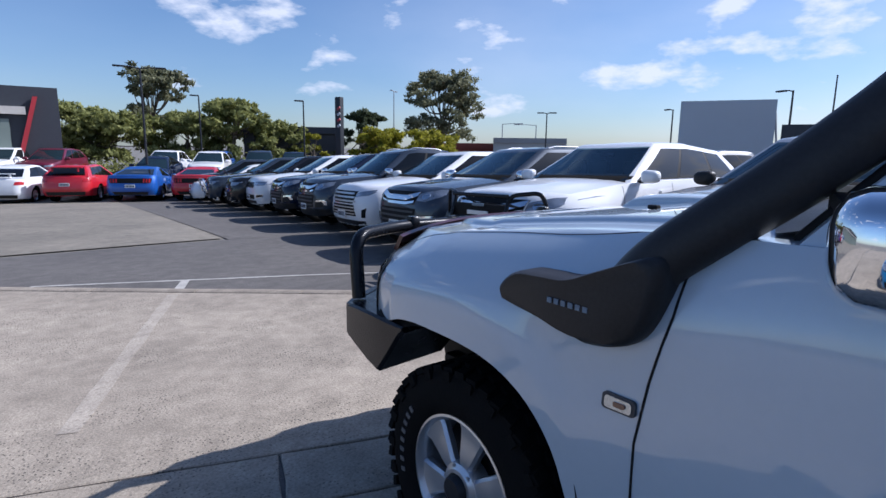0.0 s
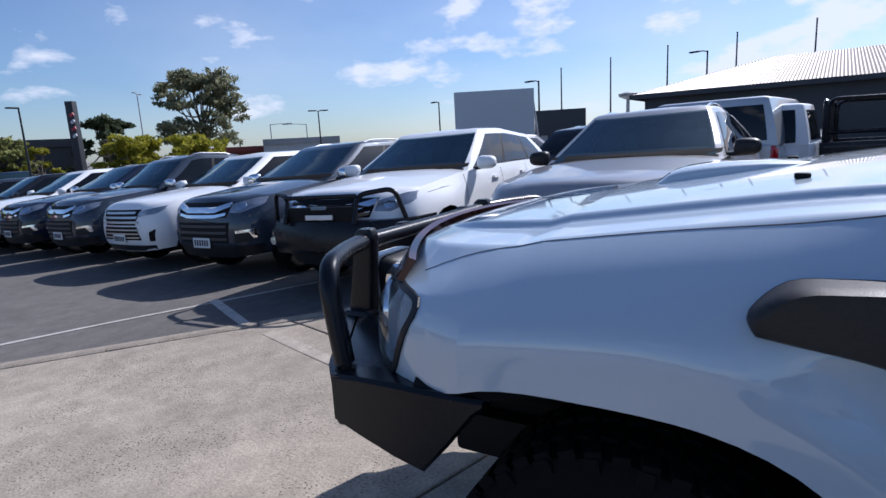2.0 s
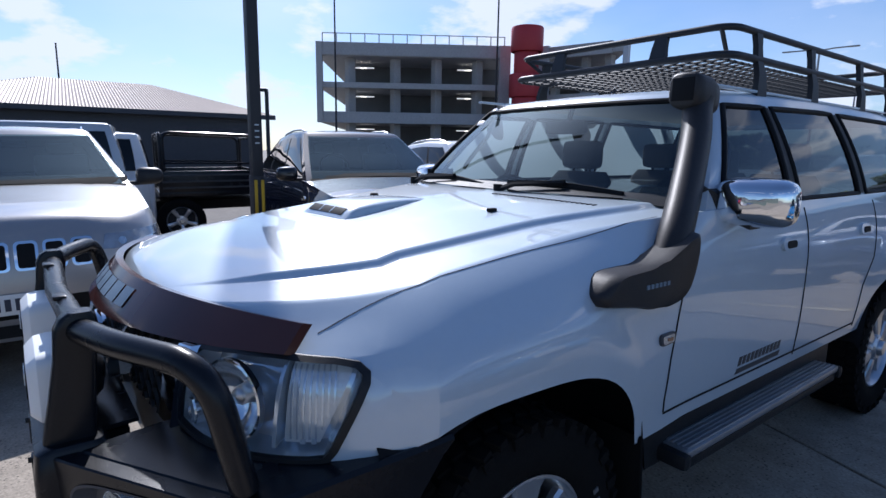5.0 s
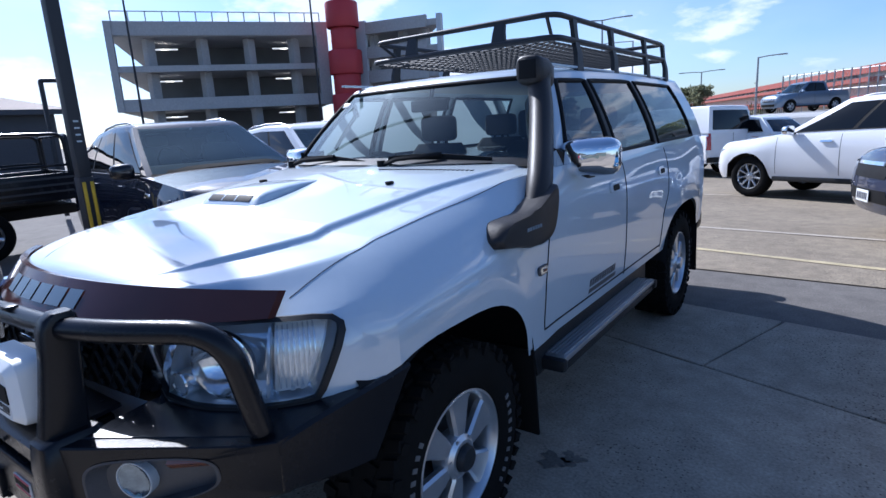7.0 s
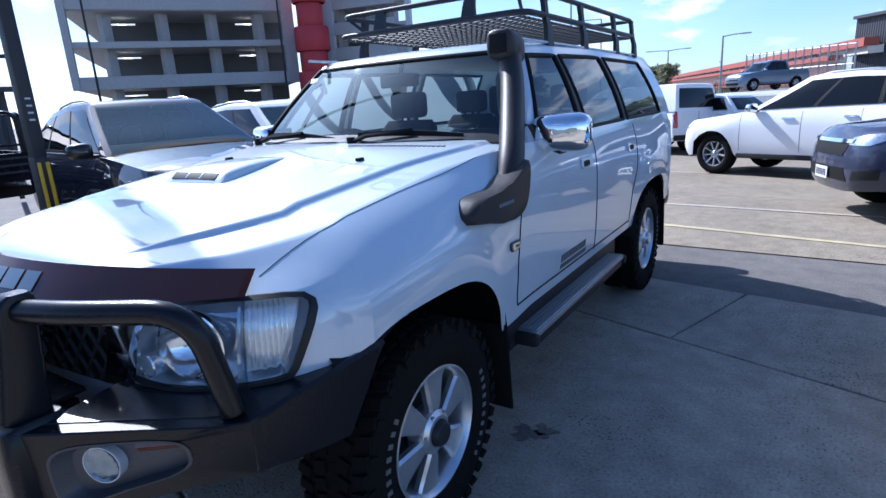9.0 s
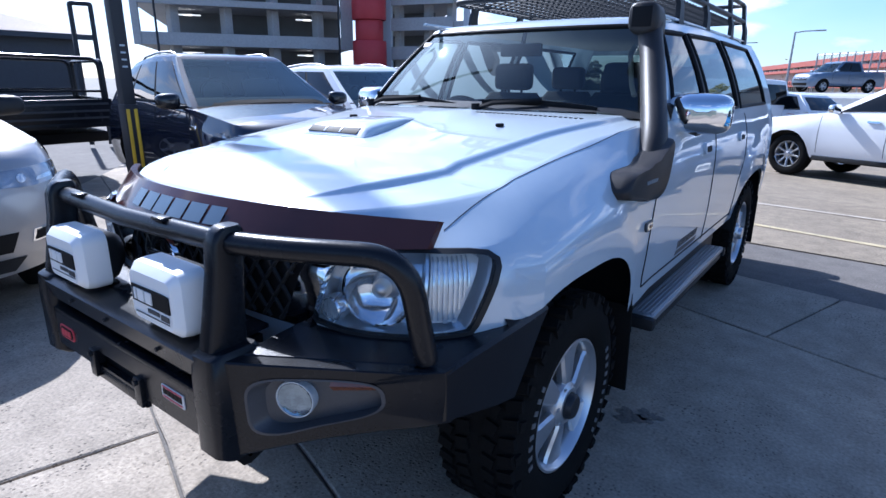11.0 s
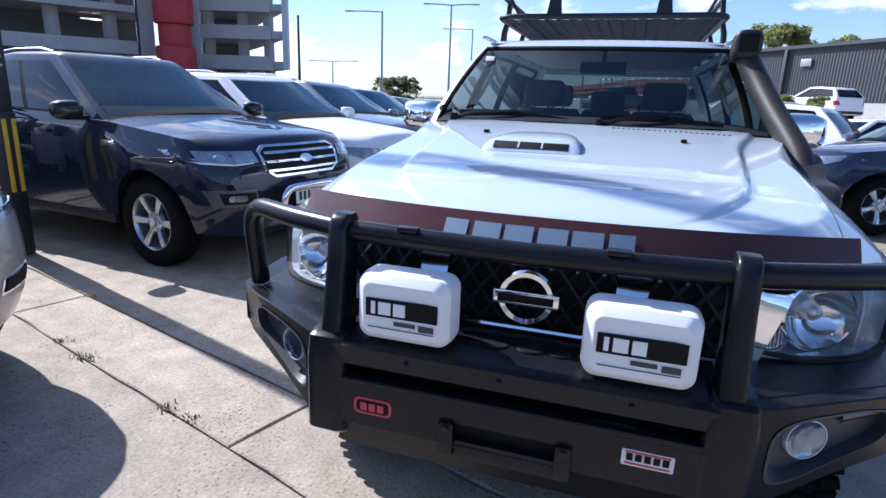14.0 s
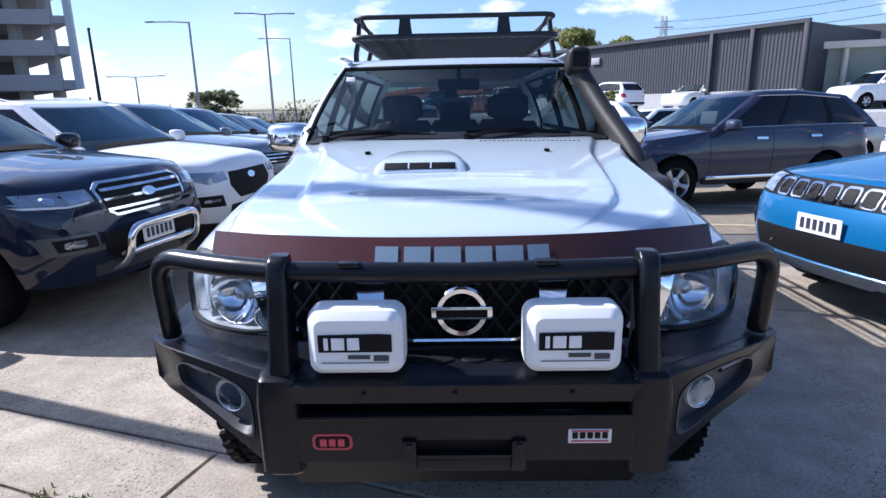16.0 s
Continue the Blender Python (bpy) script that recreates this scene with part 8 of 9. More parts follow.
    base = Matrix.Translation((sx * 0.612, -0.926, 0.760)) @ Matrix.Rotation(radians(sx * 24), 4, "Z") @ Matrix.Rotation(math.pi / 2, 4, "X")
    bm = bmesh.new()
    lathe(bm, [(0.048, -0.02), (0.048, 0.012), (0.0465, 0.016), (0.0440, 0.016), (0.043, 0.009)], base, 32)
    fog = B("fog_lamp", bm, PALELENS, "round fog lamp with clear lens", trim)
    bm = bmesh.new()
    lathe(bm, [(0.045, 0.0140), (0.040, 0.0115), (0.030, 0.0090), (0.015, 0.0075), (0.001, 0.007)], base, 28)
    B("fog_lens", bm, FOGLENS, parent=fog)
    # wing side back to the wheel arch
    bm = bmesh.new()
    rings = []
    for y, xo, zt, zb in ((-0.748, 0.908, 0.849, 0.712), (-0.66, 0.918, 0.860, 0.690), (-0.55, 0.926, 0.866, 0.662), (-0.47, 0.930, 0.868, 0.648), (-0.40, 0.930, 0.868, 0.730), (-0.33, 0.930, 0.870, 0.82), (-0.30, 0.930, 0.872, 0.845)):
        rings.append([(sx * (xo - 0.008), y, zt), (sx * xo, y, zt - 0.01), (sx * xo, y, zb + 0.012), (sx * (xo - 0.014), y, zb), (sx * (xo - 0.30), y, zb + 0.02), (sx * (xo - 0.30), y, zt)])
    loft(bm, rings)
    B("wing_side", bm, angle=30)
bm = bmesh.new()
tube(bm, [(-0.46, -0.962, 1.114), (0, -0.978, 1.108), (0.46, -0.962, 1.114)], 0.027, 14)
B("top_tube", bm, angle=60)
for x in (-0.27, 0.20):
    bm = bmesh.new()
    box(bm, (x, -0.982, 1.137), (0.05, 0.03, 0.012), 0.004)
    B("aerial_tab", bm)
# stickers, with bars for their words
for x, w, h, rim_m, inner in ((-0.322, 0.098, 0.044, STICKRED, STICKWHITE), (0.305, 0.104, 0.038, STICKWHITE, STICKWHITE)):
    bm = bmesh.new()
    prism(bm, round_rect(w, h, 0.014 if x < 0 else 0.003, 4, x, 0.697 if x < 0 else 0.709), "y", -1.0645, -1.060)
    stk = B("sticker", bm, rim_m, "small red and white sticker")
    if x < 0:
        bm = bmesh.new()
        prism(bm, round_rect(w - 0.014, h - 0.012, 0.010, 4, x, 0.697), "y", -1.0660, -1.063)
        B("sticker_panel", bm, SEALBLACK, parent=stk)
        for k in range(3):
            bm = bmesh.new()
            box(bm, (x + (k - 1) * 0.022, -1.067, 0.697), (0.016, 0.003, 0.020))
            B("sticker_bar", bm, STICKRED, parent=stk)
    else:
        for k in range(5):
            bm = bmesh.new()
            box(bm, (x + (k - 2) * 0.018, -1.0655, 0.712), (0.013, 0.003, 0.016))
            B("sticker_bar", bm, SEALBLACK, parent=stk)
        for dz in (-0.013, 0.015):
            bm = bmesh.new()
            box(bm, (x, -1.0655, 0.709 + dz), (0.09, 0.003, 0.003))
            B("sticker_bar", bm, STICKRED, parent=stk)
# driving lamps in white covers
for x in (-0.257, 0.265):
    lamp = thing("driving_lamp", pose(x, -0.982, 0.85), "driving lamp in a white plastic cover on the bull bar", "lamp", "driving lamps")
    lamp.scale = FIT
    bm = bmesh.new()
    rings = []
    for y, w, h, r in ((-0.0635, 0.186, 0.124, 0.020), (-0.0625, 0.189, 0.127, 0.021), (-0.044, 0.224, 0.162, 0.030), (-0.020, 0.232, 0.170, 0.032), (0.020, 0.232, 0.170, 0.032)):
        rings.append([(p[0], y, p[1] + 0.097) for p in round_rect(w, h, r, 5)])
    loft(bm, rings)
    cov = part("cover", bm, COVERWHITE, lamp, "white plastic lamp cover", angle=28)
    bm = bmesh.new()
    loft(bm, [[(p[0], y, p[1] + 0.097) for p in round_rect(w, h, 0.04, 5)] for y, w, h in ((0.018, 0.222, 0.160), (0.05, 0.20, 0.145), (0.085, 0.13, 0.10), (0.095, 0.06, 0.05))])
    part("lamp_shell", bm, BLACKPLASTIC, lamp)
    bm = bmesh.new()
    prism(bm, [(-0.085, 0.080), (0.088, 0.080), (0.088, 0.124), (0.06, 0.126), (-0.085, 0.124)], "y", -0.0665, -0.062)
    pan = part("cover_panel", bm, SEALBLACK, cov)
    for k, (bx, bw) in enumerate(((-0.066, 0.010), (-0.038, 0.030), (-0.002, 0.028))):
        bm = bmesh.new()
        box(bm, (bx, -0.068, 0.102), (bw, 0.003, 0.030), 0.0)
        part("panel_block", bm, COVERWHITE, pan)
    for bx, bw, bz, bh in ((0.010, 0.052, 0.067, 0.010), (0.062, 0.036, 0.064, 0.014), (0.0, 0.16, 0.052, 0.0015)):
        bm = bmesh.new()
        box(bm, (bx, -0.0655, bz), (bw, 0.002, bh), 0.0)
        part("panel_bar", bm, GREYPLASTIC, cov)
    bm = bmesh.new()
    box(bm, (0, 0.03, 0.003), (0.06, 0.05, 0.05), 0.008)
    cyl(bm, (0, 0.03, -0.012), (0, 0.03, 0.02), 0.012, n=8)
    part("bracket", bm, DARKMETAL, lamp)


# roof rack
rack = thing("roof_rack", pose(0, 0, 0), "black steel tray roof rack with mesh floor", "rack")
rack.scale = FIT
rack.location.z = 0.078


def K(name, bm, parent=None):
    return part(name, bm, DARKMETAL, parent or rack, angle=50)


RX, RY0, RY1 = 0.615, 1.40, 3.50


def hoop(z, x, y0, y1, r=0.10):
    pts = rounded([(0, y0, z), (x, y0, z), (x, y1, z), (-x, y1, z), (-x, y0, z), (0, y0, z)], r, 6)
    return pts


bm = bmesh.new()
tube(bm, hoop(1.985, RX, RY0 + 0.03, RY1), 0.015, 10)
K("top_rail", bm)
bm = bmesh.new()
tube(bm, hoop(1.865, RX + 0.012, RY0, RY1 + 0.02), 0.017, 10)
K("floor_rail", bm)
for k in range(17):
    bm = bmesh.new()
    x = -0.57 + 1.14 * k / 16
    tube(bm, [(x, RY0 + 0.01, 1.855), (x, RY1, 1.855)], 0.0055, 6)
    K("floor_wire", bm)
for k in range(32):
    bm = bmesh.new()
    y = RY0 + 0.05 + (RY1 - RY0 - 0.1) * k / 31
    pts = []
    for j in range(33):
        x = -0.60 + 1.20 * j / 32
        pts.append((x, y, 1.848 + (0.003 if j % 2 else 0.0)))
    tube(bm, pts, 0.005, 5)
    K("cross_wire", bm)
for sx in (-1, 1):
    for y in (1.66, 2.25, 2.95, 3.45):
        bm = bmesh.new()
        loft(bm, [[(sx * (RX + dx) + a * 0.012, y + b * w, z) for a, b in ((-1, -1), (1, -1), (1, 1), (-1, 1))] for z, dx, w in ((1.700, 0.035, 0.045), (1.80, 0.030, 0.034), (1.86, 0.014, 0.026), (1.92, 0.008, 0.022), (1.985, 0.0, 0.030))])
        K("post", bm)
for x in (-0.30, 0.30):
    bm = bmesh.new()
    loft(bm, [[(x + a * w, RY0 + dy + b * 0.010, z) for a, b in ((-1, -1), (1, -1), (1, 1), (-1, 1))] for z, dy, w in ((1.862, 0.0, 0.045), (1.93, 0.012, 0.036), (1.985, 0.03, 0.030))])
    K("front_post", bm)
    bm = bmesh.new()
    tube(bm, [(x * 1.9, RY0 + 0.03, 1.98), (x * 1.75, RY0 + 0.2, 1.87)], 0.010, 6)
    K("brace", bm)
for sx in (-1, 1):
    bm = bmesh.new()
    box(bm, (sx * 0.645, 2.3, 1.800), (0.03, 2.3, 0.012), 0.004)
    P("rain_gutter", bm, WAGONETTE_WHITE)


# cabin inside
bm = bmesh.new()
box(bm, (0, 2.2, 0.80), (1.60, 2.9, 0.10), 0.02)
P("cabin_floor", bm, INTERIOR)
bm = bmesh.new()
prism(bm, [(0.80, 1.295), (0.98, 1.315), (1.10, 1.26), (1.12, 1.0), (1.0, 0.85), (0.75, 0.85)], "x", -0.76, 0.76)
P("dashboard", bm, INTERIOR, "dark grey dashboard")
bm = bmesh.new()
lathe(bm, [(0.185 + 0.016 * math.cos(a), 0.016 * math.sin(a)) for a in [2 * math.pi * k / 10 for k in range(10)]], Matrix.Translation((-0.37, 1.22, 1.22)) @ Matrix.Rotation(radians(-62), 4, "X"), 32, closed=True)
for a in (0, 120, 240):
    d = Matrix.Translation((-0.37, 1.22, 1.22)) @ Matrix.Rotation(radians(-62), 4, "X")
    tube(bm, [d @ Vector((0, 0, -0.02)), d @ Vector((0.18 * math.cos(radians(a)), 0.18 * math.sin(radians(a)), 0))], 0.02, 6)
P("steering_wheel", bm, SEALBLACK)
for x, y, zr in ((-0.37, 1.55, 0.0), (0.37, 1.55, 0.0), (-0.40, 2.45, 0.0), (0.0, 2.45, -0.04), (0.40, 2.45, 0.0)):
    bm = bmesh.new()
    box(bm, (x, y - 0.15, 0.98), (0.46, 0.50, 0.16), 0.05)
    seat = P("seat", bm, INTERIOR, "dark grey cloth seat")
    bm = bmesh.new()
    loft(bm, [[(x + p[0], yy + p[1], z) for p in round_rect(w, d, 0.04, 3)] for z, yy, w, d in ((0.95, y + 0.10, 0.44, 0.14), (1.2, y + 0.14, 0.46, 0.15), (1.36, y + 0.18, 0.40, 0.12), (1.41, y + 0.19, 0.34, 0.08))])
    P("backrest", bm, INTERIOR, parent=seat)
    bm = bmesh.new()
    box(bm, (x, y + 0.19, 1.51 + zr), (0.26, 0.10, 0.17), 0.045, seg=3)
    cyl(bm, (x - 0.06, y + 0.19, 1.36), (x - 0.06, y + 0.19, 1.45), 0.008, n=6)
    cyl(bm, (x + 0.06, y + 0.19, 1.36), (x + 0.06, y + 0.19, 1.45), 0.008, n=6)
    P("headrest", bm, INTERIOR, parent=seat)
bm = bmesh.new()
box(bm, (0, 2.55, 1.772), (1.22, 2.6, 0.012), 0.004)
P("roof_lining", bm, BEIGE)
bm = bmesh.new()
box(bm, (0.02, 1.12, 1.64), (0.24, 0.03, 0.065), 0.012)
cyl(bm, (0.02, 1.13, 1.66), (0.02, 1.16, 1.735), 0.012, n=8)
P("interior_mirror", bm, SEALBLACK)
for sx in (-1, 1):
    bm = bmesh.new()
    tube(bm, rounded([(sx * 0.66, 1.05, 1.42), (sx * 0.635, 1.07, 1.47), (sx * 0.58, 1.17, 1.62), (sx * 0.60, 1.18, 1.65)], 0.02, 3), 0.012, 8)
    P("grab_handle", bm, BEIGE)
bm = bmesh.new()
box(bm, (-0.60, 1.12, 1.68), (0.05, 0.004, 0.035), 0.002, Matrix.Rotation(radians(-42), 3, "X"))
P("screen_sticker", bm, STICKWHITE)
# chassis below
for sx in (-1, 1):
    bm = bmesh.new()
    box(bm, (sx * 0.46, 1.6, 0.52), (0.10, 4.4, 0.14), 0.02)
    P("chassis_rail", bm, SEALBLACK)
for y in (0.0, 2.97):
    bm = bmesh.new()
    cyl(bm, (-0.7, y, 0.39), (0.7, y, 0.39), 0.055, n=12)
    P("axle", bm, SEALBLACK)
bm = bmesh.new()
lathe(bm, [(0.001, -0.14), (0.10, -0.12), (0.14, 0), (0.10, 0.12), (0.001, 0.14)], Matrix.Translation((0.0, 2.97, 0.39)) @ Matrix.Rotation(math.pi / 2, 4, "X"), 16)
P("differential", bm, SEALBLACK)
bm = bmesh.new()
box(bm, (0, 1.0, 0.62), (0.9, 3.4, 0.22), 0.05)
P("underbody", bm, SEALBLACK)
bm = bmesh.new()
box(bm, (0, -0.2, 0.80), (1.02, 1.1, 0.30), 0.05)
P("engine_bay", bm, SEALBLACK)
bm = bmesh.new()
box(bm, (0, 3.92, 0.58), (1.72, 0.16, 0.18), 0.05)
P("rear_bumper", bm, POWDER)


# ---- parked cars ----
def row_pose(x, y, heading=-9.0, z=None):
    """Nose at (x, y), pointing along heading (degrees from +x), standing on the falling ground."""
    if z is not None:
        return pose(x, y, z, 0, 0, 90 + heading)
    h = radians(heading)
    cx, cy = x - 2.3 * math.cos(h), y - 2.3 * math.sin(h)
    gx, gy = (fall(cy, cx + 0.8) - fall(cy, cx - 0.8)) / 1.6, (fall(cy + 0.8, cx) - fall(cy - 0.8, cx)) / 1.6
    tilt = Vector((0, 0, 1)).rotation_difference(Vector((-gx, -gy, 1))).to_matrix().to_4x4()
    c = Vector((cx, cy, fall(cy, cx)))
    return Matrix.Translation(c) @ tilt @ Matrix.Translation(-c) @ pose(x, y, c.z, 0, 0, 90 + heading)


def tail_pose(x, y, heading, L, z=None):
    """The same, with the tail at (x, y)."""
    h = radians(heading)
    return row_pose(x + L * math.cos(h), y + L * math.sin(h), heading, z)


def shaped(kind, hood=0.0, roof=0.0, **over):
    S = plan(kind, **over)
    S["top"] = [(y, z + hood) for y, z in S["top"]]
    S["nose"] = [(z + hood * 0.8, y) for z, y in S["nose"]]
    S["cabin"]["zr"] = [(y, z + roof) for y, z in S["cabin"]["zr"]]
    return S


def bars(x, z0, z1, n, mat, off=0.016, frac=0.55, taper=0.0):
    """Horizontal grille bars between two heights."""
    out = []
    for k in range(n):
        za = z0 + (z1 - z0) * (k + 0.5 - frac / 2) / n
        zb = z0 + (z1 - z0) * (k + 0.5 + frac / 2) / n
        xx = x - taper * (1 - k / max(1, n - 1))
        out.append(("grille_bar", [(-xx, za), (xx, za), (xx + 0.01, zb), (-xx - 0.01, zb)], mat, off))
    return out


def oval(cx, cz, a, b, n=18):
    return [(cx + a * math.cos(2 * math.pi * k / n), cz + b * math.sin(2 * math.pi * k / n)) for k in range(n)]


def slots(x, z0, z1, n, lean=0.0):
    """Upright chrome-framed slots."""
    out = []
    w = 2 * x / n
    for k in range(n):
        cx = -x + w * (k + 0.5)
        out.append(("slot_frame", round_rect(w * 0.84, z1 - z0, w * 0.18, 3, cx, (z0 + z1) / 2), CHROME, 0.012))
        out.append(("slot", round_rect(w * 0.62, (z1 - z0) - w * 0.22, w * 0.12, 3, cx, (z0 + z1) / 2), SEALBLACK, 0.016))
    return out


def front_wingbar(d=0.0):
    f = [("grille", [(-0.50, 0.74 + d), (0.50, 0.74 + d), (0.58, 0.93 + d), (-0.58, 0.93 + d)], SEALBLACK, 0.004),
         ("grille_bar", [(-0.56, 0.865 + d), (-0.30, 0.80 + d), (0.30, 0.80 + d), (0.56, 0.865 + d), (0.57, 0.925 + d), (0.32, 0.87 + d), (-0.32, 0.87 + d), (-0.57, 0.925 + d)], CHROME, 0.022),
         ("grille_bar", [(-0.50, 0.765 + d), (-0.30, 0.735 + d), (0.30, 0.735 + d), (0.50, 0.765 + d), (0.51, 0.80 + d), (0.30, 0.775 + d), (-0.30, 0.775 + d), (-0.51, 0.80 + d)], CHROME, 0.018),
         ("headlight", [(0.56, 0.80 + d), (0.72, 0.79 + d), (0.86, 0.86 + d), (0.915, 0.97 + d), (0.80, 0.96 + d), (0.58, 0.90 + d)], LAMPDARK, 0.008),
         ("lamp_eye", oval(0.70, 0.865 + d, 0.055, 0.045), LENS, 0.014),
         ("lower_grille", [(-0.52, 0.50), (0.52, 0.50), (0.56, 0.68 + d), (-0.56, 0.68 + d)], SEALBLACK, 0.004),
         ("fog_surround", [(0.62, 0.50), (0.80, 0.52), (0.86, 0.63), (0.80, 0.65), (0.64, 0.62)], BLACKPLASTIC, 0.006),
         ("fog_chrome", [(0.66, 0.62), (0.80, 0.635), (0.83, 0.56), (0.86, 0.56), (0.85, 0.67), (0.66, 0.655)], CHROME, 0.012),
         ("bumper_lip", [(-0.86, 0.26), (0.86, 0.26), (0.90, 0.47), (-0.90, 0.47)], BLACKPLASTIC, 0.008)]
    return f + bars(0.50, 0.51, 0.67 + d, 3, GREYPLASTIC, 0.010, 0.4)


FRONT_SLOTFRONT = slots(0.52, 0.76, 0.94, 7) + [
    ("headlight", [(0.56, 0.845), (0.72, 0.835), (0.88, 0.85), (0.945, 0.90), (0.93, 0.955), (0.58, 0.94)], LAMPDARK, 0.008), ("lamp_eye", oval(0.68, 0.89, 0.026, 0.026), LENS, 0.014), ("lamp_strip", [(0.76, 0.865), (0.88, 0.872), (0.92, 0.905), (0.77, 0.885)], LENS, 0.013),
    ("lower_grille", [(-0.55, 0.46), (0.55, 0.46), (0.60, 0.58), (-0.60, 0.58)], SEALBLACK, 0.004),
    ("fog_surround", [(0.66, 0.50), (0.84, 0.52), (0.87, 0.60), (0.68, 0.58)], CHROME, 0.008), ("fog_lamp", [(0.68, 0.515), (0.82, 0.53), (0.845, 0.585), (0.70, 0.57)], SEALBLACK, 0.014),
    ("bumper_lip", [(-0.55, 0.33), (0.55, 0.33), (0.62, 0.42), (-0.62, 0.42)], BLACKPLASTIC, 0.008)]
FRONT_BROADBAR = [("grille", [(-0.44, 0.70), (0.44, 0.70), (0.56, 0.93), (-0.56, 0.93)], SEALBLACK, 0.004), ("headlight", [(0.50, 0.82), (0.80, 0.86), (0.91, 0.97), (0.84, 0.96), (0.54, 0.90)], LAMPDARK, 0.008),
                ("lower_grille", [(-0.56, 0.48), (0.56, 0.48), (0.48, 0.68), (-0.48, 0.68)], SEALBLACK, 0.004), ("fog_surround", [(0.70, 0.46), (0.76, 0.46), (0.80, 0.64), (0.72, 0.60)], SEALBLACK, 0.006),
                ("bumper_lip", [(-0.70, 0.31), (0.70, 0.31), (0.74, 0.40), (-0.74, 0.40)], BLACKPLASTIC, 0.006)] + bars(0.45, 0.71, 0.92, 3, DULLMETAL, 0.018, 0.45, -0.08) + bars(0.52, 0.49, 0.66, 3, DULLMETAL, 0.014, 0.35)
FRONT_NAVYSUV = [("grille", [(-0.46, 0.84), (-0.36, 0.78), (0.36, 0.78), (0.46, 0.84), (0.48, 0.99), (0.40, 1.04), (-0.40, 1.04), (-0.48, 0.99)], CHROME, 0.010),
                 ("grille_gap", [(-0.43, 0.845), (-0.35, 0.80), (0.35, 0.80), (0.43, 0.845), (0.45, 0.985), (0.38, 1.02), (-0.38, 1.02), (-0.45, 0.985)], SEALBLACK, 0.016),
                 ("headlight", [(0.50, 0.91), (0.70, 0.895), (0.86, 0.915), (0.92, 0.965), (0.915, 1.005), (0.52, 1.00)], LAMPDARK, 0.008), ("lamp_eye", oval(0.77, 0.950, 0.030, 0.030), LENS, 0.016), ("lamp_reflector", [(0.55, 0.925), (0.68, 0.915), (0.70, 0.98), (0.56, 0.985)], LENS, 0.013), ("lamp_strip", [(0.55, 0.903), (0.70, 0.892), (0.87, 0.908), (0.90, 0.928), (0.70, 0.905), (0.55, 0.915)], PLATE, 0.014),
                 ("fog_surround", [(0.55, 0.575), (0.85, 0.575), (0.89, 0.71), (0.57, 0.705)], DARKALLOY, 0.008), ("fog_recess", [(0.57, 0.60), (0.80, 0.60), (0.82, 0.685), (0.585, 0.685)], SEALBLACK, 0.013), ("fog_lamp", round_rect(0.12, 0.05, 0.02, 3, 0.715, 0.642), LENS, 0.018),
                 ("lower_grille", [(-0.50, 0.50), (0.50, 0.50), (0.52, 0.68), (-0.52, 0.68)], SEALBLACK, 0.006), ("bumper_lip", [(-0.56, 0.36), (0.56, 0.36), (0.60, 0.46), (-0.60, 0.46)], GREYPLASTIC, 0.008),
                 ("badge", oval(0, 0.915, 0.075, 0.035), CHROME, 0.034)] + bars(0.43, 0.80, 1.01, 3, CHROME, 0.026, 0.28)
FRONT_HEXMESH = [("grille", [(-0.30, 0.56), (0.30, 0.56), (0.44, 0.72), (0.40, 0.86), (-0.40, 0.86), (-0.44, 0.72)], SEALBLACK, 0.006), ("badge", oval(0, 0.79, 0.075, 0.038), CHROME, 0.016),
                 ("headlight", [(0.46, 0.78), (0.74, 0.76), (0.90, 0.84), (0.90, 0.90), (0.48, 0.87)], LAMPDARK, 0.008), ("fog_surround", [(0.56, 0.50), (0.82, 0.52), (0.86, 0.64), (0.60, 0.63)], SEALBLACK, 0.006),
                 ("fog_lamp", round_rect(0.16, 0.03, 0.012, 3, 0.72, 0.58), LENS, 0.012), ("lower_grille", [(-0.50, 0.36), (0.50, 0.36), (0.46, 0.50), (-0.46, 0.50)], SEALBLACK, 0.006)]
FRONT_SMALLSLOT = [("grille_band", [(-0.66, 0.80), (0.66, 0.80), (0.84, 0.84), (0.90, 0.95), (0.70, 0.95), (-0.70, 0.95), (-0.90, 0.95), (-0.84, 0.84)], SEALBLACK, 0.006)] + slots(0.50, 0.805, 0.935, 7) + [
    ("headlight", [(0.54, 0.815), (0.80, 0.84), (0.89, 0.94), (0.54, 0.94)], LENS, 0.014), ("lower_grille", [(-0.60, 0.40), (0.60, 0.40), (0.66, 0.58), (-0.66, 0.58)], SEALBLACK, 0.006),
    ("bumper_lip", [(-0.62, 0.30), (0.62, 0.30), (0.70, 0.38), (-0.70, 0.38)], DULLMETAL, 0.014), ("fog_surround", [(0.72, 0.54), (0.84, 0.56), (0.87, 0.66), (0.74, 0.66)], SEALBLACK, 0.008), ("fog_lamp", oval(0.795, 0.605, 0.035, 0.035), LENS, 0.014)]
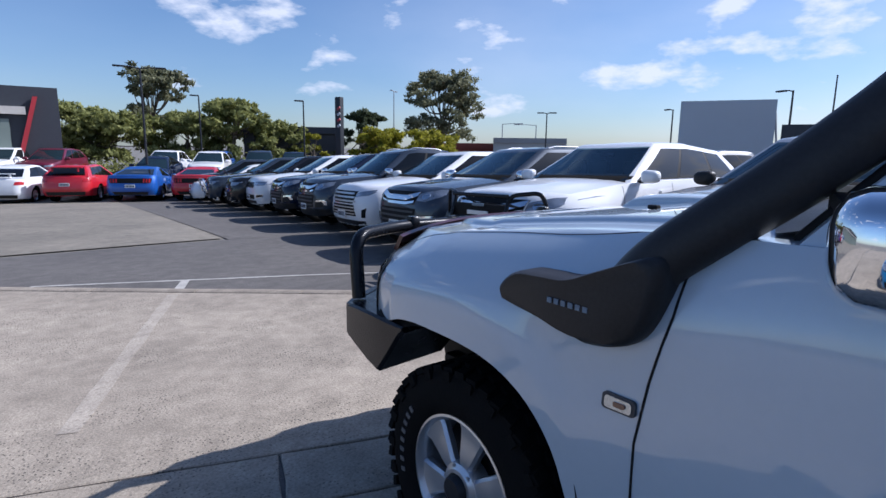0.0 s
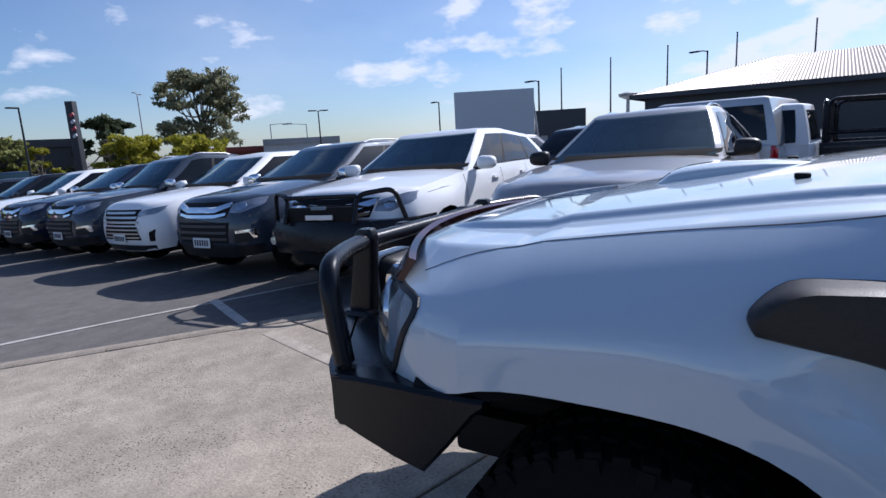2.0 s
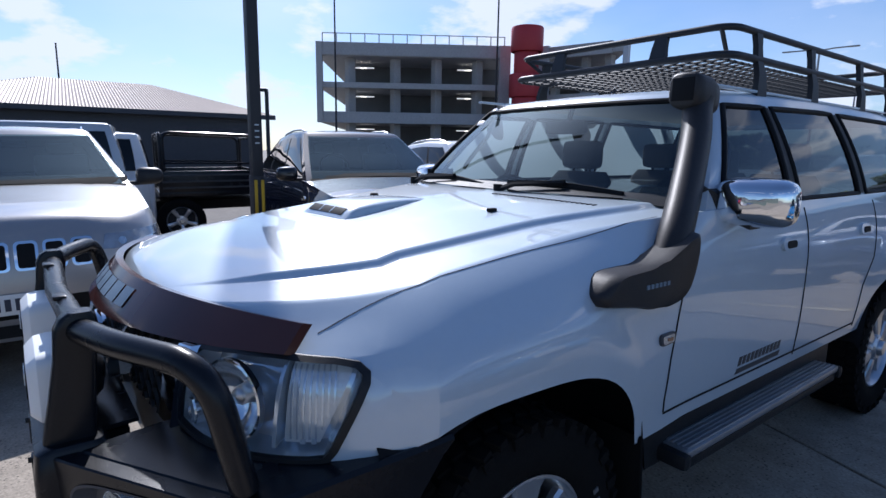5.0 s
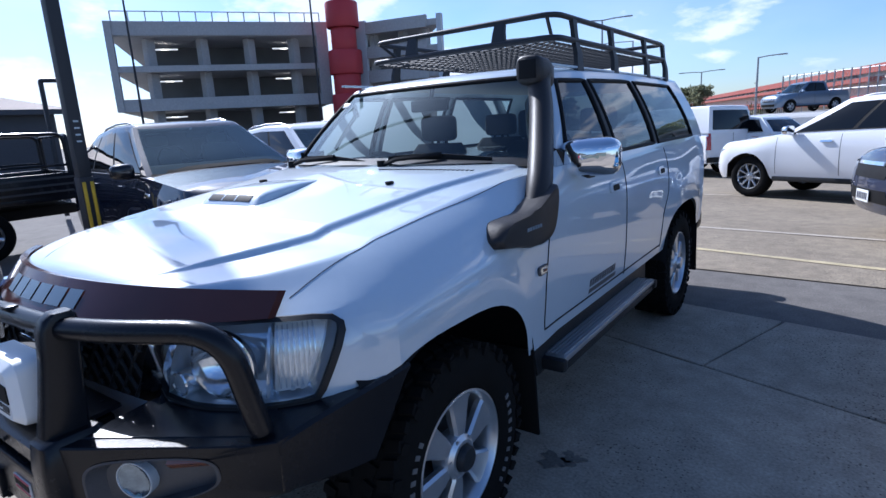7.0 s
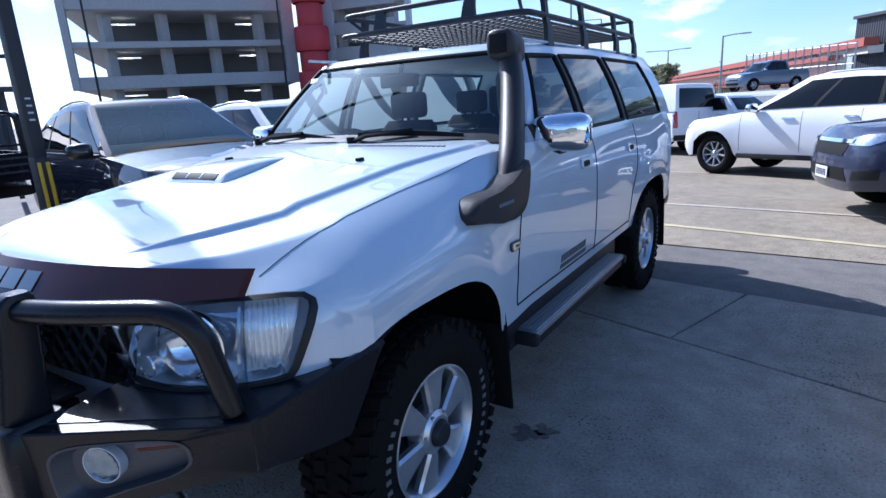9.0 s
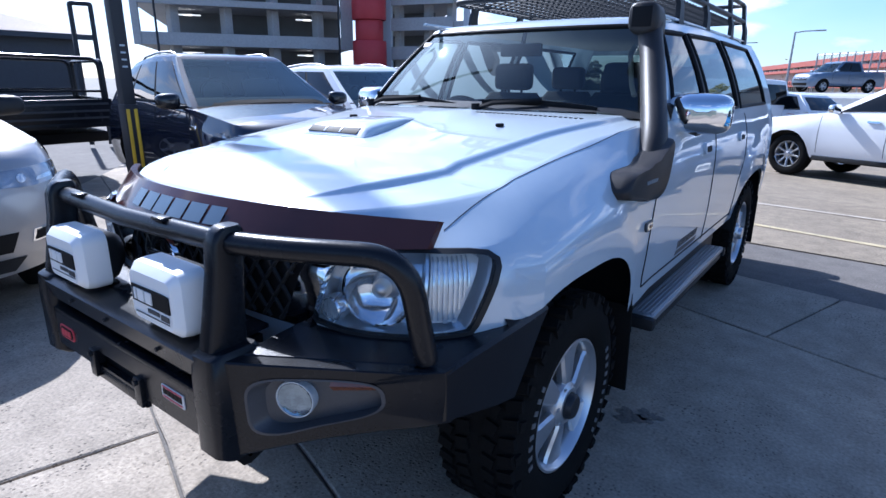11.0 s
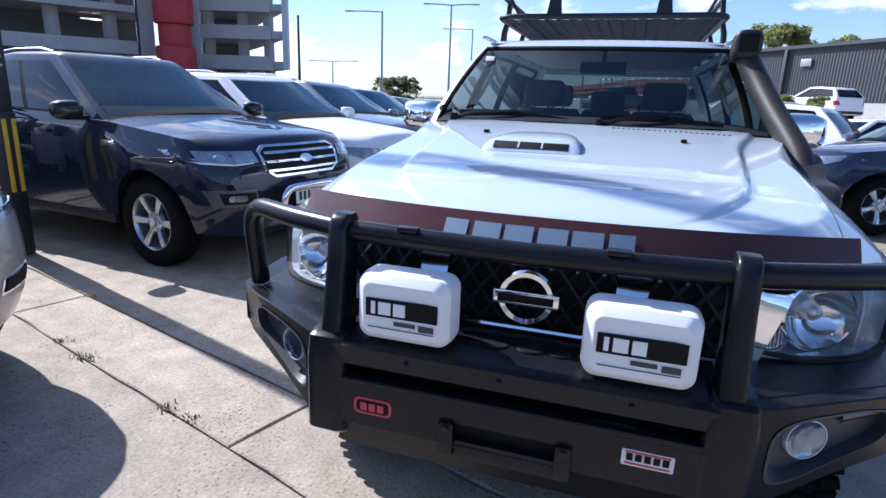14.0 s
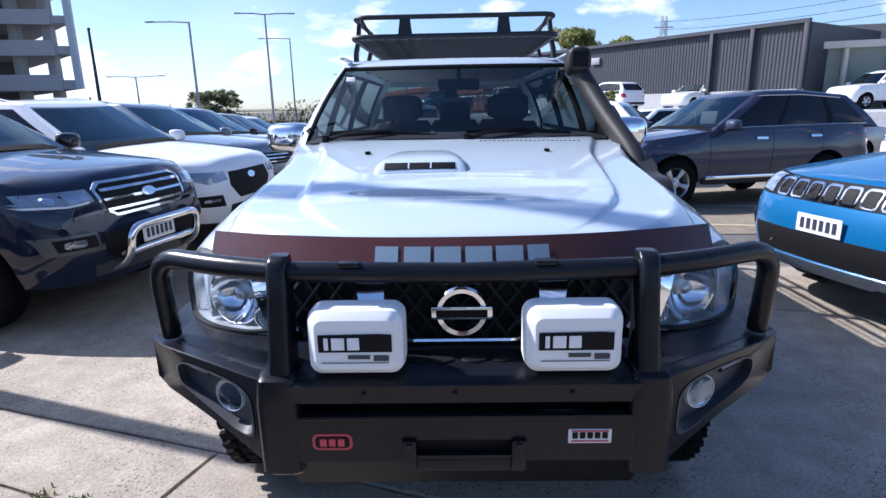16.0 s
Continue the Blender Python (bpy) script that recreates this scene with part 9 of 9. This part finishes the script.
FRONT_SLIMBAR = [("grille", [(-0.44, 0.68), (0.44, 0.68), (0.50, 0.82), (-0.50, 0.82)], SEALBLACK, 0.006), ("grille_bar", [(-0.56, 0.82), (0.56, 0.82), (0.58, 0.86), (-0.58, 0.86)], CHROME, 0.018),
             ("headlight", [(0.50, 0.80), (0.76, 0.80), (0.90, 0.90), (0.84, 0.94), (0.52, 0.88)], LENS, 0.010), ("lower_grille", [(-0.56, 0.42), (0.56, 0.42), (0.50, 0.56), (-0.50, 0.56)], SEALBLACK, 0.006),
             ("fog_surround", [(0.62, 0.44), (0.84, 0.46), (0.86, 0.56), (0.66, 0.54)], BLACKPLASTIC, 0.008)]
FRONT_PLAIN = [("grille", [(-0.48, 0.70), (0.48, 0.70), (0.54, 0.88), (-0.54, 0.88)], SEALBLACK, 0.006), ("headlight", [(0.54, 0.78), (0.80, 0.79), (0.91, 0.90), (0.58, 0.88)], LAMPDARK, 0.008),
               ("lower_grille", [(-0.55, 0.42), (0.55, 0.42), (0.58, 0.56), (-0.58, 0.56)], SEALBLACK, 0.006)] + bars(0.47, 0.71, 0.87, 3, CHROME, 0.014, 0.3)
BACK_SUV = [("tail_lamp", [(0.66, 0.86), (0.90, 0.86), (0.90, 1.08), (0.74, 1.08)], REDLENS, 0.010), ("rear_bumper", [(-0.80, 0.44), (0.80, 0.44), (0.84, 0.58), (-0.84, 0.58)], BLACKPLASTIC, 0.010)]
BACK_FASTBACK = [("tail_panel", [(-0.74, 0.74), (0.74, 0.74), (0.78, 0.93), (-0.78, 0.93)], SEALBLACK, 0.008)] + [("tail_lamp", [(x, 0.76), (x + 0.05, 0.76), (x + 0.06, 0.91), (x + 0.01, 0.91)], REDLENS, 0.018) for x in (0.47, 0.57, 0.67)] + [
    ("diffuser", [(-0.60, 0.27), (0.60, 0.27), (0.66, 0.40), (-0.66, 0.40)], BLACKPLASTIC, 0.010)]
BACK_HATCH = [("tail_lamp", [(0.60, 0.80), (0.86, 0.80), (0.88, 0.95), (0.64, 0.92)], REDLENS, 0.010), ("diffuser", [(-0.66, 0.28), (0.66, 0.28), (0.70, 0.42), (-0.70, 0.42)], BLACKPLASTIC, 0.010)]


def window_trim(root, S, mat):
    """A bright line under and over the side windows."""
    for sx in (-1, 1):
        for v in (0.075, 0.905):
            bm = bmesh.new()
            pts = [cabin_point(S, "s", 0.05 + (0.88 if v < 0.5 else 0.84) * k / 16, v) for k in range(17)]
            tube(bm, [(sx * (p.x + 0.008), p.y, p.z) for p in pts], 0.008, 6)
            part("window_trim", bm, mat, root)


def spoiler(root, y, z, w, mat):
    bm = bmesh.new()
    box(bm, (0, y, z), (w, 0.24, 0.03), 0.012, Matrix.Rotation(radians(6), 3, "X"))
    for sx in (-1, 1):
        box(bm, (sx * w * 0.38, y, z - 0.08), (0.03, 0.14, 0.16), 0.008)
    part("spoiler", bm, mat, root)


# the row that faces the lane
S = shaped("suv", 0.09, 0.09, L=4.95, W=0.93, rt=0.385, front=FRONT_NAVYSUV, rails=DULLMETAL, shuts=(1.45, 2.55, 3.45), plate_z=0.60, mirror_mat=BLACKP)
S["axles"], S["ra"], S["zw"], S["flare"] = (0.93, 3.78), 0.455, 0.385, 0.045
navysuv, _ = car(row_pose(-2.43, 2.17, -10), "dark navy sport utility car with chrome grille and nudge bar", S, NAVY, rim="six")
bm = bmesh.new()
tube(bm, rounded([(-0.40, 0.12, 0.38), (-0.40, -0.06, 0.46), (-0.40, -0.10, 0.70), (0.40, -0.10, 0.70), (0.40, -0.06, 0.46), (0.40, 0.12, 0.38)], 0.12, 6), 0.032, 12)
part("nudge_bar", bm, CHROME, navysuv, "polished steel nudge bar")
bm = bmesh.new()
tube(bm, [(-0.42, -0.03, 0.50), (0.42, -0.03, 0.50)], 0.028, 10)
part("nudge_bar", bm, CHROME, navysuv)
for sx in (-1, 1):
    bm = bmesh.new()
    box(bm, (sx * 0.90, 1.34, 1.02), (0.08, 0.17, 0.05), 0.02)
    part("guard_vent", bm, CHROME, navysuv)

S = shaped("suv", 0.07, 0.02, L=4.83, W=0.965, rt=0.39, front=FRONT_SLOTFRONT, rails=CHROME, plate_z=0.56, mirror_mat=BLACKPLASTIC)
S["axles"], S["ra"], S["zw"] = (0.90, 3.81), 0.45, 0.39
S["cabin"]["wb"] = 0.90
S["cabin"]["base"], S["cabin"]["roof"] = (1.44, 4.66), (2.42, 4.22)
car(row_pose(-2.42, -1.13, -4), "silver-gold sport utility car with seven-slot grille", S, SILVER, rim="five")

S = shaped("suv", 0.08, 0.02, L=4.85, W=0.93, rt=0.385, front=front_wingbar(0.08), rails=None, plate_z=None)
S["axles"], S["ra"], S["zw"], S["flare"] = (0.94, 3.79), 0.46, 0.385, 0.05
S["cabin"]["base"], S["cabin"]["roof"] = (1.42, 4.66), (2.38, 4.25)
wingbar, _ = car(row_pose(-2.46, -3.72, 1), "white sport utility car with black bull bar", S, WHITE, rim="six")
# its bull bar
bm = bmesh.new()
loft(bm, [[(x, yf, 0.62 - zb), (x, yf - 0.02, 0.66), (x, yf + 0.05, 0.80), (x, yf + 0.40, 0.80), (x, yf + 0.40, 0.50), (x, yf + 0.06, 0.42 + zb * 0.4)] for x, yf, zb in ((-0.96, 0.22, 0.02), (-0.88, 0.06, 0.04), (-0.62, -0.14, 0.10), (0, -0.20, 0.12), (0.62, -0.14, 0.10), (0.88, 0.06, 0.04), (0.96, 0.22, 0.02))])
bb2 = part("bull_bar", bm, POWDER, wingbar, "black steel bull bar")
for sx in (-1, 1):
    bm = bmesh.new()
    tube(bm, rounded([(sx * 0.46, -0.15, 0.78), (sx * 0.46, -0.06, 1.06), (sx * 0.80, 0.10, 1.10), (sx * 0.88, 0.16, 0.78)], 0.10, 6), 0.025, 10)
    part("hoop", bm, POWDER, bb2)
    bm = bmesh.new()
    lathe(bm, [(0.045, 0.0), (0.045, 0.02), (0.001, 0.025)], Matrix.Translation((sx * 0.70, -0.09, 0.60)) @ Matrix.Rotation(math.pi / 2, 4, "X"), 18)
    part("fog_lamp", bm, LENS, bb2)
bm = bmesh.new()
tube(bm, [(-0.47, -0.10, 1.05), (0.47, -0.10, 1.05)], 0.024, 10)
part("top_tube", bm, POWDER, bb2)
bm = bmesh.new()
box(bm, (0, -0.10, 0.86), (0.92, 0.03, 0.18), 0.01)
part("mesh_panel", bm, SEALBLACK, bb2)
bm = bmesh.new()
box(bm, (0, -0.125, 0.94), (0.20, 0.012, 0.035), 0.004)
part("name_bar", bm, LETTER, bb2)
bm = bmesh.new()
box(bm, (0, -0.13, 0.845), (0.36, 0.02, 0.05), 0.006)
part("light_bar", bm, PLATE, bb2)

for i, (x, y, col, lab, kind) in enumerate((
        (-2.66, -6.08, GREY, "slate grey sport utility car with chrome grille wings", "wingbar"), (-2.88, -8.30, WHITE, "white sport utility car with broad barred grille", "broadbar"),
        (-3.08, -10.55, GREY, "slate grey pickup with chrome grille wings", "wingbar"), (-3.22, -12.75, NAVY, "dark sport utility car with chrome grille wings", "wingbar"),
        (-3.30, -15.00, WHITE, "white sport utility car with seven-slot grille", "slotfront"), (-3.30, -17.20, BLACKP, "black sport utility car with dark grille", "plain"),
        (-3.25, -19.50, GREY, "grey four-wheel drive with chrome bull bar", "plain"), (-3.3, -21.9, WHITE, "white hatchback at the end of the row", "plain"),
        (-3.5, -24.3, GREY, "grey station wagon at the end of the row", "plain"))):
    fr = {"wingbar": front_wingbar(0.08), "broadbar": FRONT_BROADBAR, "slotfront": FRONT_SLOTFRONT, "plain": FRONT_PLAIN}[kind]
    up, rf_ = {"wingbar": (0.06, 0.0), "broadbar": (0.03, -0.02), "slotfront": (0.05, 0.0), "plain": (0.02, 0.0)}[kind]
    S = shaped("ute" if "pickup" in lab else "suv", up, rf_, front=fr, plate_z=0.50, rt=0.38)
    S["zw"] = 0.38
    if kind == "wingbar":
        S["rails"] = DULLMETAL
        S["mirror_mat"] = CHROME
        S["flare"] = 0.05
    if "hatchback" in lab:
        S = shaped("sedan", 0.02, 0.05, front=[], plate_z=0.45)
    r, _ = car(row_pose(x, y, -5 - 0.6 * i), lab, S, col, rim=("six", "five", "multi")[i % 3])
    if "bull bar" in lab:
        bm = bmesh.new()
        tube(bm, rounded([(-0.75, 0.0, 0.5), (-0.75, -0.12, 0.95), (0.75, -0.12, 0.95), (0.75, 0.0, 0.5)], 0.12, 5), 0.035, 10)
        tube(bm, [(-0.75, -0.08, 0.7), (0.75, -0.08, 0.7)], 0.03, 8)
        part("bull_bar", bm, CHROME, r, "bright steel bull bar")

# beyond the navy car
S = shaped("suv", 0.0, -0.02, L=4.70, front=FRONT_HEXMESH, plate_z=None, rails=DULLMETAL)
car(row_pose(-2.42, 4.45, -10), "white sport utility car with hexagonal mesh grille", S, WHITE, rim="multi")
S = shaped("suv", 0.02, -0.02, L=4.7, front=FRONT_PLAIN, plate_z=0.45, rails=DULLMETAL)
car(row_pose(-2.75, 6.85, -11), "grey-blue sport utility car with chrome grille", S, paint("grey_blue", (0.16, 0.19, 0.23), 0.4), rim="multi")
car(row_pose(-3.1, 9.25, -12), "dark navy sport utility car with roof rails", shaped("suv", 0.02, 0.0, front=FRONT_PLAIN, rails=DULLMETAL), NAVY, rim="five")
car(row_pose(-3.4, 11.7, -12), "black sport utility car at the end of the row", shaped("suv", 0.0, -0.04, front=FRONT_PLAIN), BLACKP, rim="five")
car(row_pose(-3.8, 14.2, -12), "white sport utility car at the end of the row", shaped("suv", 0.0, -0.04, front=FRONT_PLAIN), WHITE, rim="five")

# behind the first row
S = shaped("van", 0.0, -0.04)
S["back"] = [("tail_lamp", [(0.84, 0.8), (0.95, 0.8), (0.93, 1.25), (0.85, 1.25)], REDLENS, 0.01)]
car(tail_pose(-7.55, -0.62, 171, S["L"]), "silver van seen from behind", S, paint("van_silver", (0.46, 0.48, 0.50), 0.4), rim="five")
S = shaped("suv", 0.10, 0.06, L=4.9, back=BACK_SUV)
car(tail_pose(-8.2, -3.0, 171, S["L"]), "black four-wheel drive seen from behind", S, BLACKP, rim="five")
S = shaped("suv", 0.0, 0.0, back=BACK_SUV)
car(tail_pose(-8.3, -5.4, 171, S["L"]), "silver sport utility car seen from behind", S, SILVER, rim="five")
car(tail_pose(-9.4, 6.3, 168, 4.75), "dark sport utility car parked behind the row", shaped("suv", 0.0, -0.02, back=BACK_SUV), NAVY, rim="five")


# white tray-back ute with a black ladder frame
def tray_ute(m):
    S = shaped("ute", 0.02, 0.02, L=3.72, W=0.90, back=[])
    S["axles"] = (0.92, 5.9)
    S["top"] = [(0, 0.94), (0.15, 1.00), (0.4, 1.06), (1.3, 1.14), (3.72, 1.18)]
    S["tail"] = [(0.3, 0.0), (1.2, 0.0)]
    S["rr"] = 0.10
    S["cabin"]["base"], S["cabin"]["roof"] = (1.30, 3.68), (2.05, 3.56)
    S["rear_pane"] = True
    S["shuts"], S["skirt"] = (1.42, 2.55), False
    root, _ = car(m, "white dual-cab ute with black steel tray", S, WHITE, "ute", rim="five")
    for o in list(root.children):
        if o.name.startswith("wheel") and o.location.y > 5:
            o.location.y = 4.05
    bm = bmesh.new()
    box(bm, (0, 4.55, 0.82), (1.78, 1.62, 0.08), 0.02)
    for sx in (-1, 1):
        box(bm, (sx * 0.88, 4.55, 1.02), (0.035, 1.60, 0.34), 0.008)
    box(bm, (0, 5.34, 1.02), (1.76, 0.035, 0.34), 0.008)
    tray = part("tray", bm, POWDER, root, "black steel tray with drop sides")
    for sx in (-1, 1):
        for k in range(3):
            bm = bmesh.new()
            box(bm, (sx * 0.90, 4.55, 0.92 + 0.10 * k), (0.012, 1.5, 0.03), 0.004)
            part("rib", bm, GREYPLASTIC, tray)
    bm = bmesh.new()
    tube(bm, rounded([(-0.84, 3.80, 0.8), (-0.84, 3.80, 1.78), (0.84, 3.80, 1.78), (0.84, 3.80, 0.8)], 0.10, 5), 0.03, 8)
    for x in (-0.55, -0.28, 0, 0.28, 0.55):
        tube(bm, [(x, 3.80, 1.2), (x, 3.80, 1.76)], 0.012, 5)
    part("headboard", bm, POWDER, tray)
    bm = bmesh.new()
    tube(bm, rounded([(-0.84, 5.30, 0.95), (-0.84, 5.30, 1.74), (0.84, 5.30, 1.74), (0.84, 5.30, 0.95)], 0.10, 5), 0.028, 8)
    part("rear_hoop", bm, POWDER, tray)
    for sx in (-1, 1):
        bm = bmesh.new()
        tube(bm, rounded([(sx * 0.84, 3.84, 1.18), (sx * 0.84, 3.84, 1.80), (sx * 0.84, 5.26, 1.76), (sx * 0.84, 5.26, 1.18)], 0.14, 6), 0.028, 8)
        tube(bm, [(sx * 0.84, 3.84, 1.32), (sx * 0.84, 5.26, 1.30)], 0.020, 6)
        part("side_frame", bm, POWDER, tray)
    bm = bmesh.new()
    box(bm, (0, 4.4, 0.60), (0.9, 1.9, 0.16), 0.03)
    part("chassis", bm, SEALBLACK, root)
    return root


tray_ute(row_pose(-9.4, -2.75, 262))

# near neighbours on the other side
S = shaped("suv", -0.045, -0.08, L=4.40, W=0.91, rt=0.36, front=FRONT_SMALLSLOT, plate_z=0.655, mirror_mat=SKYBLUE)
S["axles"], S["zw"], S["ra"] = (0.86, 3.50), 0.36, 0.42
S["cabin"]["base"], S["cabin"]["roof"] = (1.48, 4.30), (2.25, 3.88)
S["roof_paint"] = BLACKP
car(row_pose(2.50, 1.57, 192), "bright blue small sport utility car with seven-slot grille", S, SKYBLUE, rim="five")
S = shaped("suv", -0.02, -0.03, L=4.6, W=0.92, rt=0.36, front=FRONT_SLIMBAR, back=BACK_SUV, plate_z=0.48, rails=None, handle_mat=CHROME)
S["axles"], S["zw"], S["ra"] = (0.90, 3.56), 0.36, 0.42
slimbar, _ = car(row_pose(2.07, 6.45, 196), "slate grey sport utility car with bright sill strip", S, paint("slate", (0.042, 0.048, 0.080), 0.2), rim="five")
window_trim(slimbar, S, CHROME)
for sx in (-1, 1):
    bm = bmesh.new()
    box(bm, (sx * 0.895, 2.23, 0.42), (0.03, 1.7, 0.05), 0.012)
    part("sill_strip", bm, CHROME, slimbar)
S = shaped("suv", 0.03, 0.02, L=5.0, W=0.95, rt=0.385, front=FRONT_PLAIN, rails=DULLMETAL, handle_mat=CHROME, mirror_mat=CHROME)
S["zw"] = 0.385
car(row_pose(0.02, 11.95, 151), "white seven-seat sport utility car with roof rails", S, WHITE, rim="multi")
S = shaped("van", 0.0, 0.0, L=5.0)
S["back"] = [("door_seam", [(-0.006, 0.5), (0.006, 0.5), (0.006, 1.2), (-0.006, 1.2)], SEALBLACK, 0.004), ("tail_lamp", [(0.86, 0.75), (0.955, 0.75), (0.94, 1.2), (0.87, 1.2)], REDLENS, 0.012),
             ("rear_bumper", [(-0.93, 0.40), (0.93, 0.40), (0.93, 0.55), (-0.93, 0.55)], BLACKPLASTIC, 0.012)]
S["rear_plate_z"] = 0.72
car(tail_pose(-0.78, 16.34, 152, 5.0), "white panel van with dark rear windows", S, WHITE, "van", rim="five", name="van")
car(tail_pose(0.55, 17.3, 152, 4.6), "white sport utility car seen from behind", shaped("suv", 0.0, -0.04, back=BACK_SUV, rear_plate_z=0.75, rails=None), WHITE, rim="five")
car(row_pose(2.3, 19.6, 215), "white hatchback facing the lane", shaped("sedan", 0.06, 0.08, front=[("headlight", [(0.48, 0.62), (0.80, 0.64), (0.86, 0.72), (0.52, 0.70)], LENS, 0.01)]), WHITE, rim="five")
car(row_pose(3.7, 15.2, 200), "white sport utility car by the terrace", shaped("suv", 0.0, -0.02, front=FRONT_PLAIN), WHITE, rim="five")
car(row_pose(8.7, 8.6, 195), "white sport utility car parked behind", shaped("suv", 0.0, -0.02, front=FRONT_PLAIN), WHITE, rim="five")
car(row_pose(6.9, 12.2, 200), "silver hatchback parked behind", shaped("sedan", 0.04, 0.06), SILVER, rim="five")
# on the terrace
TZ = 1.07
car(row_pose(-2.6, 40.3, 225, TZ), "silver-blue dual-cab ute with canopy on the terrace", shaped("ute", 0.05, 0.05, front=FRONT_PLAIN), paint("silver_blue", (0.12, 0.17, 0.24), 0.4), "ute", rim="five")
car(row_pose(8.6, 36.5, 118, TZ), "white boxy four-wheel drive on the terrace", shaped("suv", 0.08, 0.08, back=BACK_SUV), WHITE, rim="five")
car(row_pose(13.0, 32.6, 215, TZ), "white sport utility car on the terrace", shaped("suv", 0.0, -0.04), WHITE, rim="five")
car(row_pose(19.0, 27.0, 190, TZ), "white dual-cab ute on the terrace", shaped("ute", 0.06, 0.06), WHITE, "ute", rim="five")

# the far row seen from behind
for x, y, kind, col, lab in ((2.7, -26.0, "sedan", WHITE, "white sports sedan with tall rear wing"), (0.55, -25.1, "sedan", RED, "red hatchback seen from behind"), (-1.55, -24.0, "coupe", BLUE, "blue sports coupe with three-bar tail lamps"),
                             (-3.75, -23.2, "coupe", RED, "red sports coupe with three-bar tail lamps")):
    S = shaped(kind, 0.03 if kind == "sedan" else 0.0, 0.05 if kind == "sedan" else 0.0, back=BACK_FASTBACK if kind == "coupe" else BACK_HATCH, rear_plate_z=0.62 if kind == "coupe" else 0.70)
    if lab.startswith("red hatch"):
        S["cabin"]["base"], S["cabin"]["roof"] = (1.22, 4.55), (2.15, 3.95)
    r, _ = car(tail_pose(x, y, 246, S["L"]), lab, S, col, rim="five")
    if "wing" in lab or "hatch" in lab:
        spoiler(r, S["L"] - 0.25, 1.22 if "wing" in lab else 1.36, 1.2, col)
far = ((5.8, -35.0, 60, "coupe", BLUE, "blue sports coupe near the showroom"), (3.6, -34.2, 62, "suv", WHITE, "white sport utility car near the showroom"), (1.4, -33.5, 64, "suv", MAROON, "maroon sport utility car near the showroom"),
       (-4.2, -33.3, 66, "suv", WHITE, "white wagon parked by the trees"), (-3.0, -29.8, 66, "sedan", NAVY, "dark sedan parked by the trees"), (-6.2, -31.4, 66, "suv", WHITE, "white small wagon parked by the trees"),
       (-9.3, -31.6, 68, "ute", GREY, "dark grey pickup parked by the trees"), (-11.6, -31.5, 70, "suv", NAVY, "dark sport utility car parked by the trees"), (-7.4, -34.6, 66, "suv", BLUE, "dark blue wagon parked by the trees"),
       (-12.3, -25.4, 70, "sedan", SILVER, "silver sedan parked by the trees"))
for x, y, hd, kind, col, lab in far:
    car(row_pose(x, y, hd), lab, shaped(kind, 0.0, 0.0, front=FRONT_PLAIN if kind != "sedan" and kind != "coupe" else []), col, rim="five", detail=1)
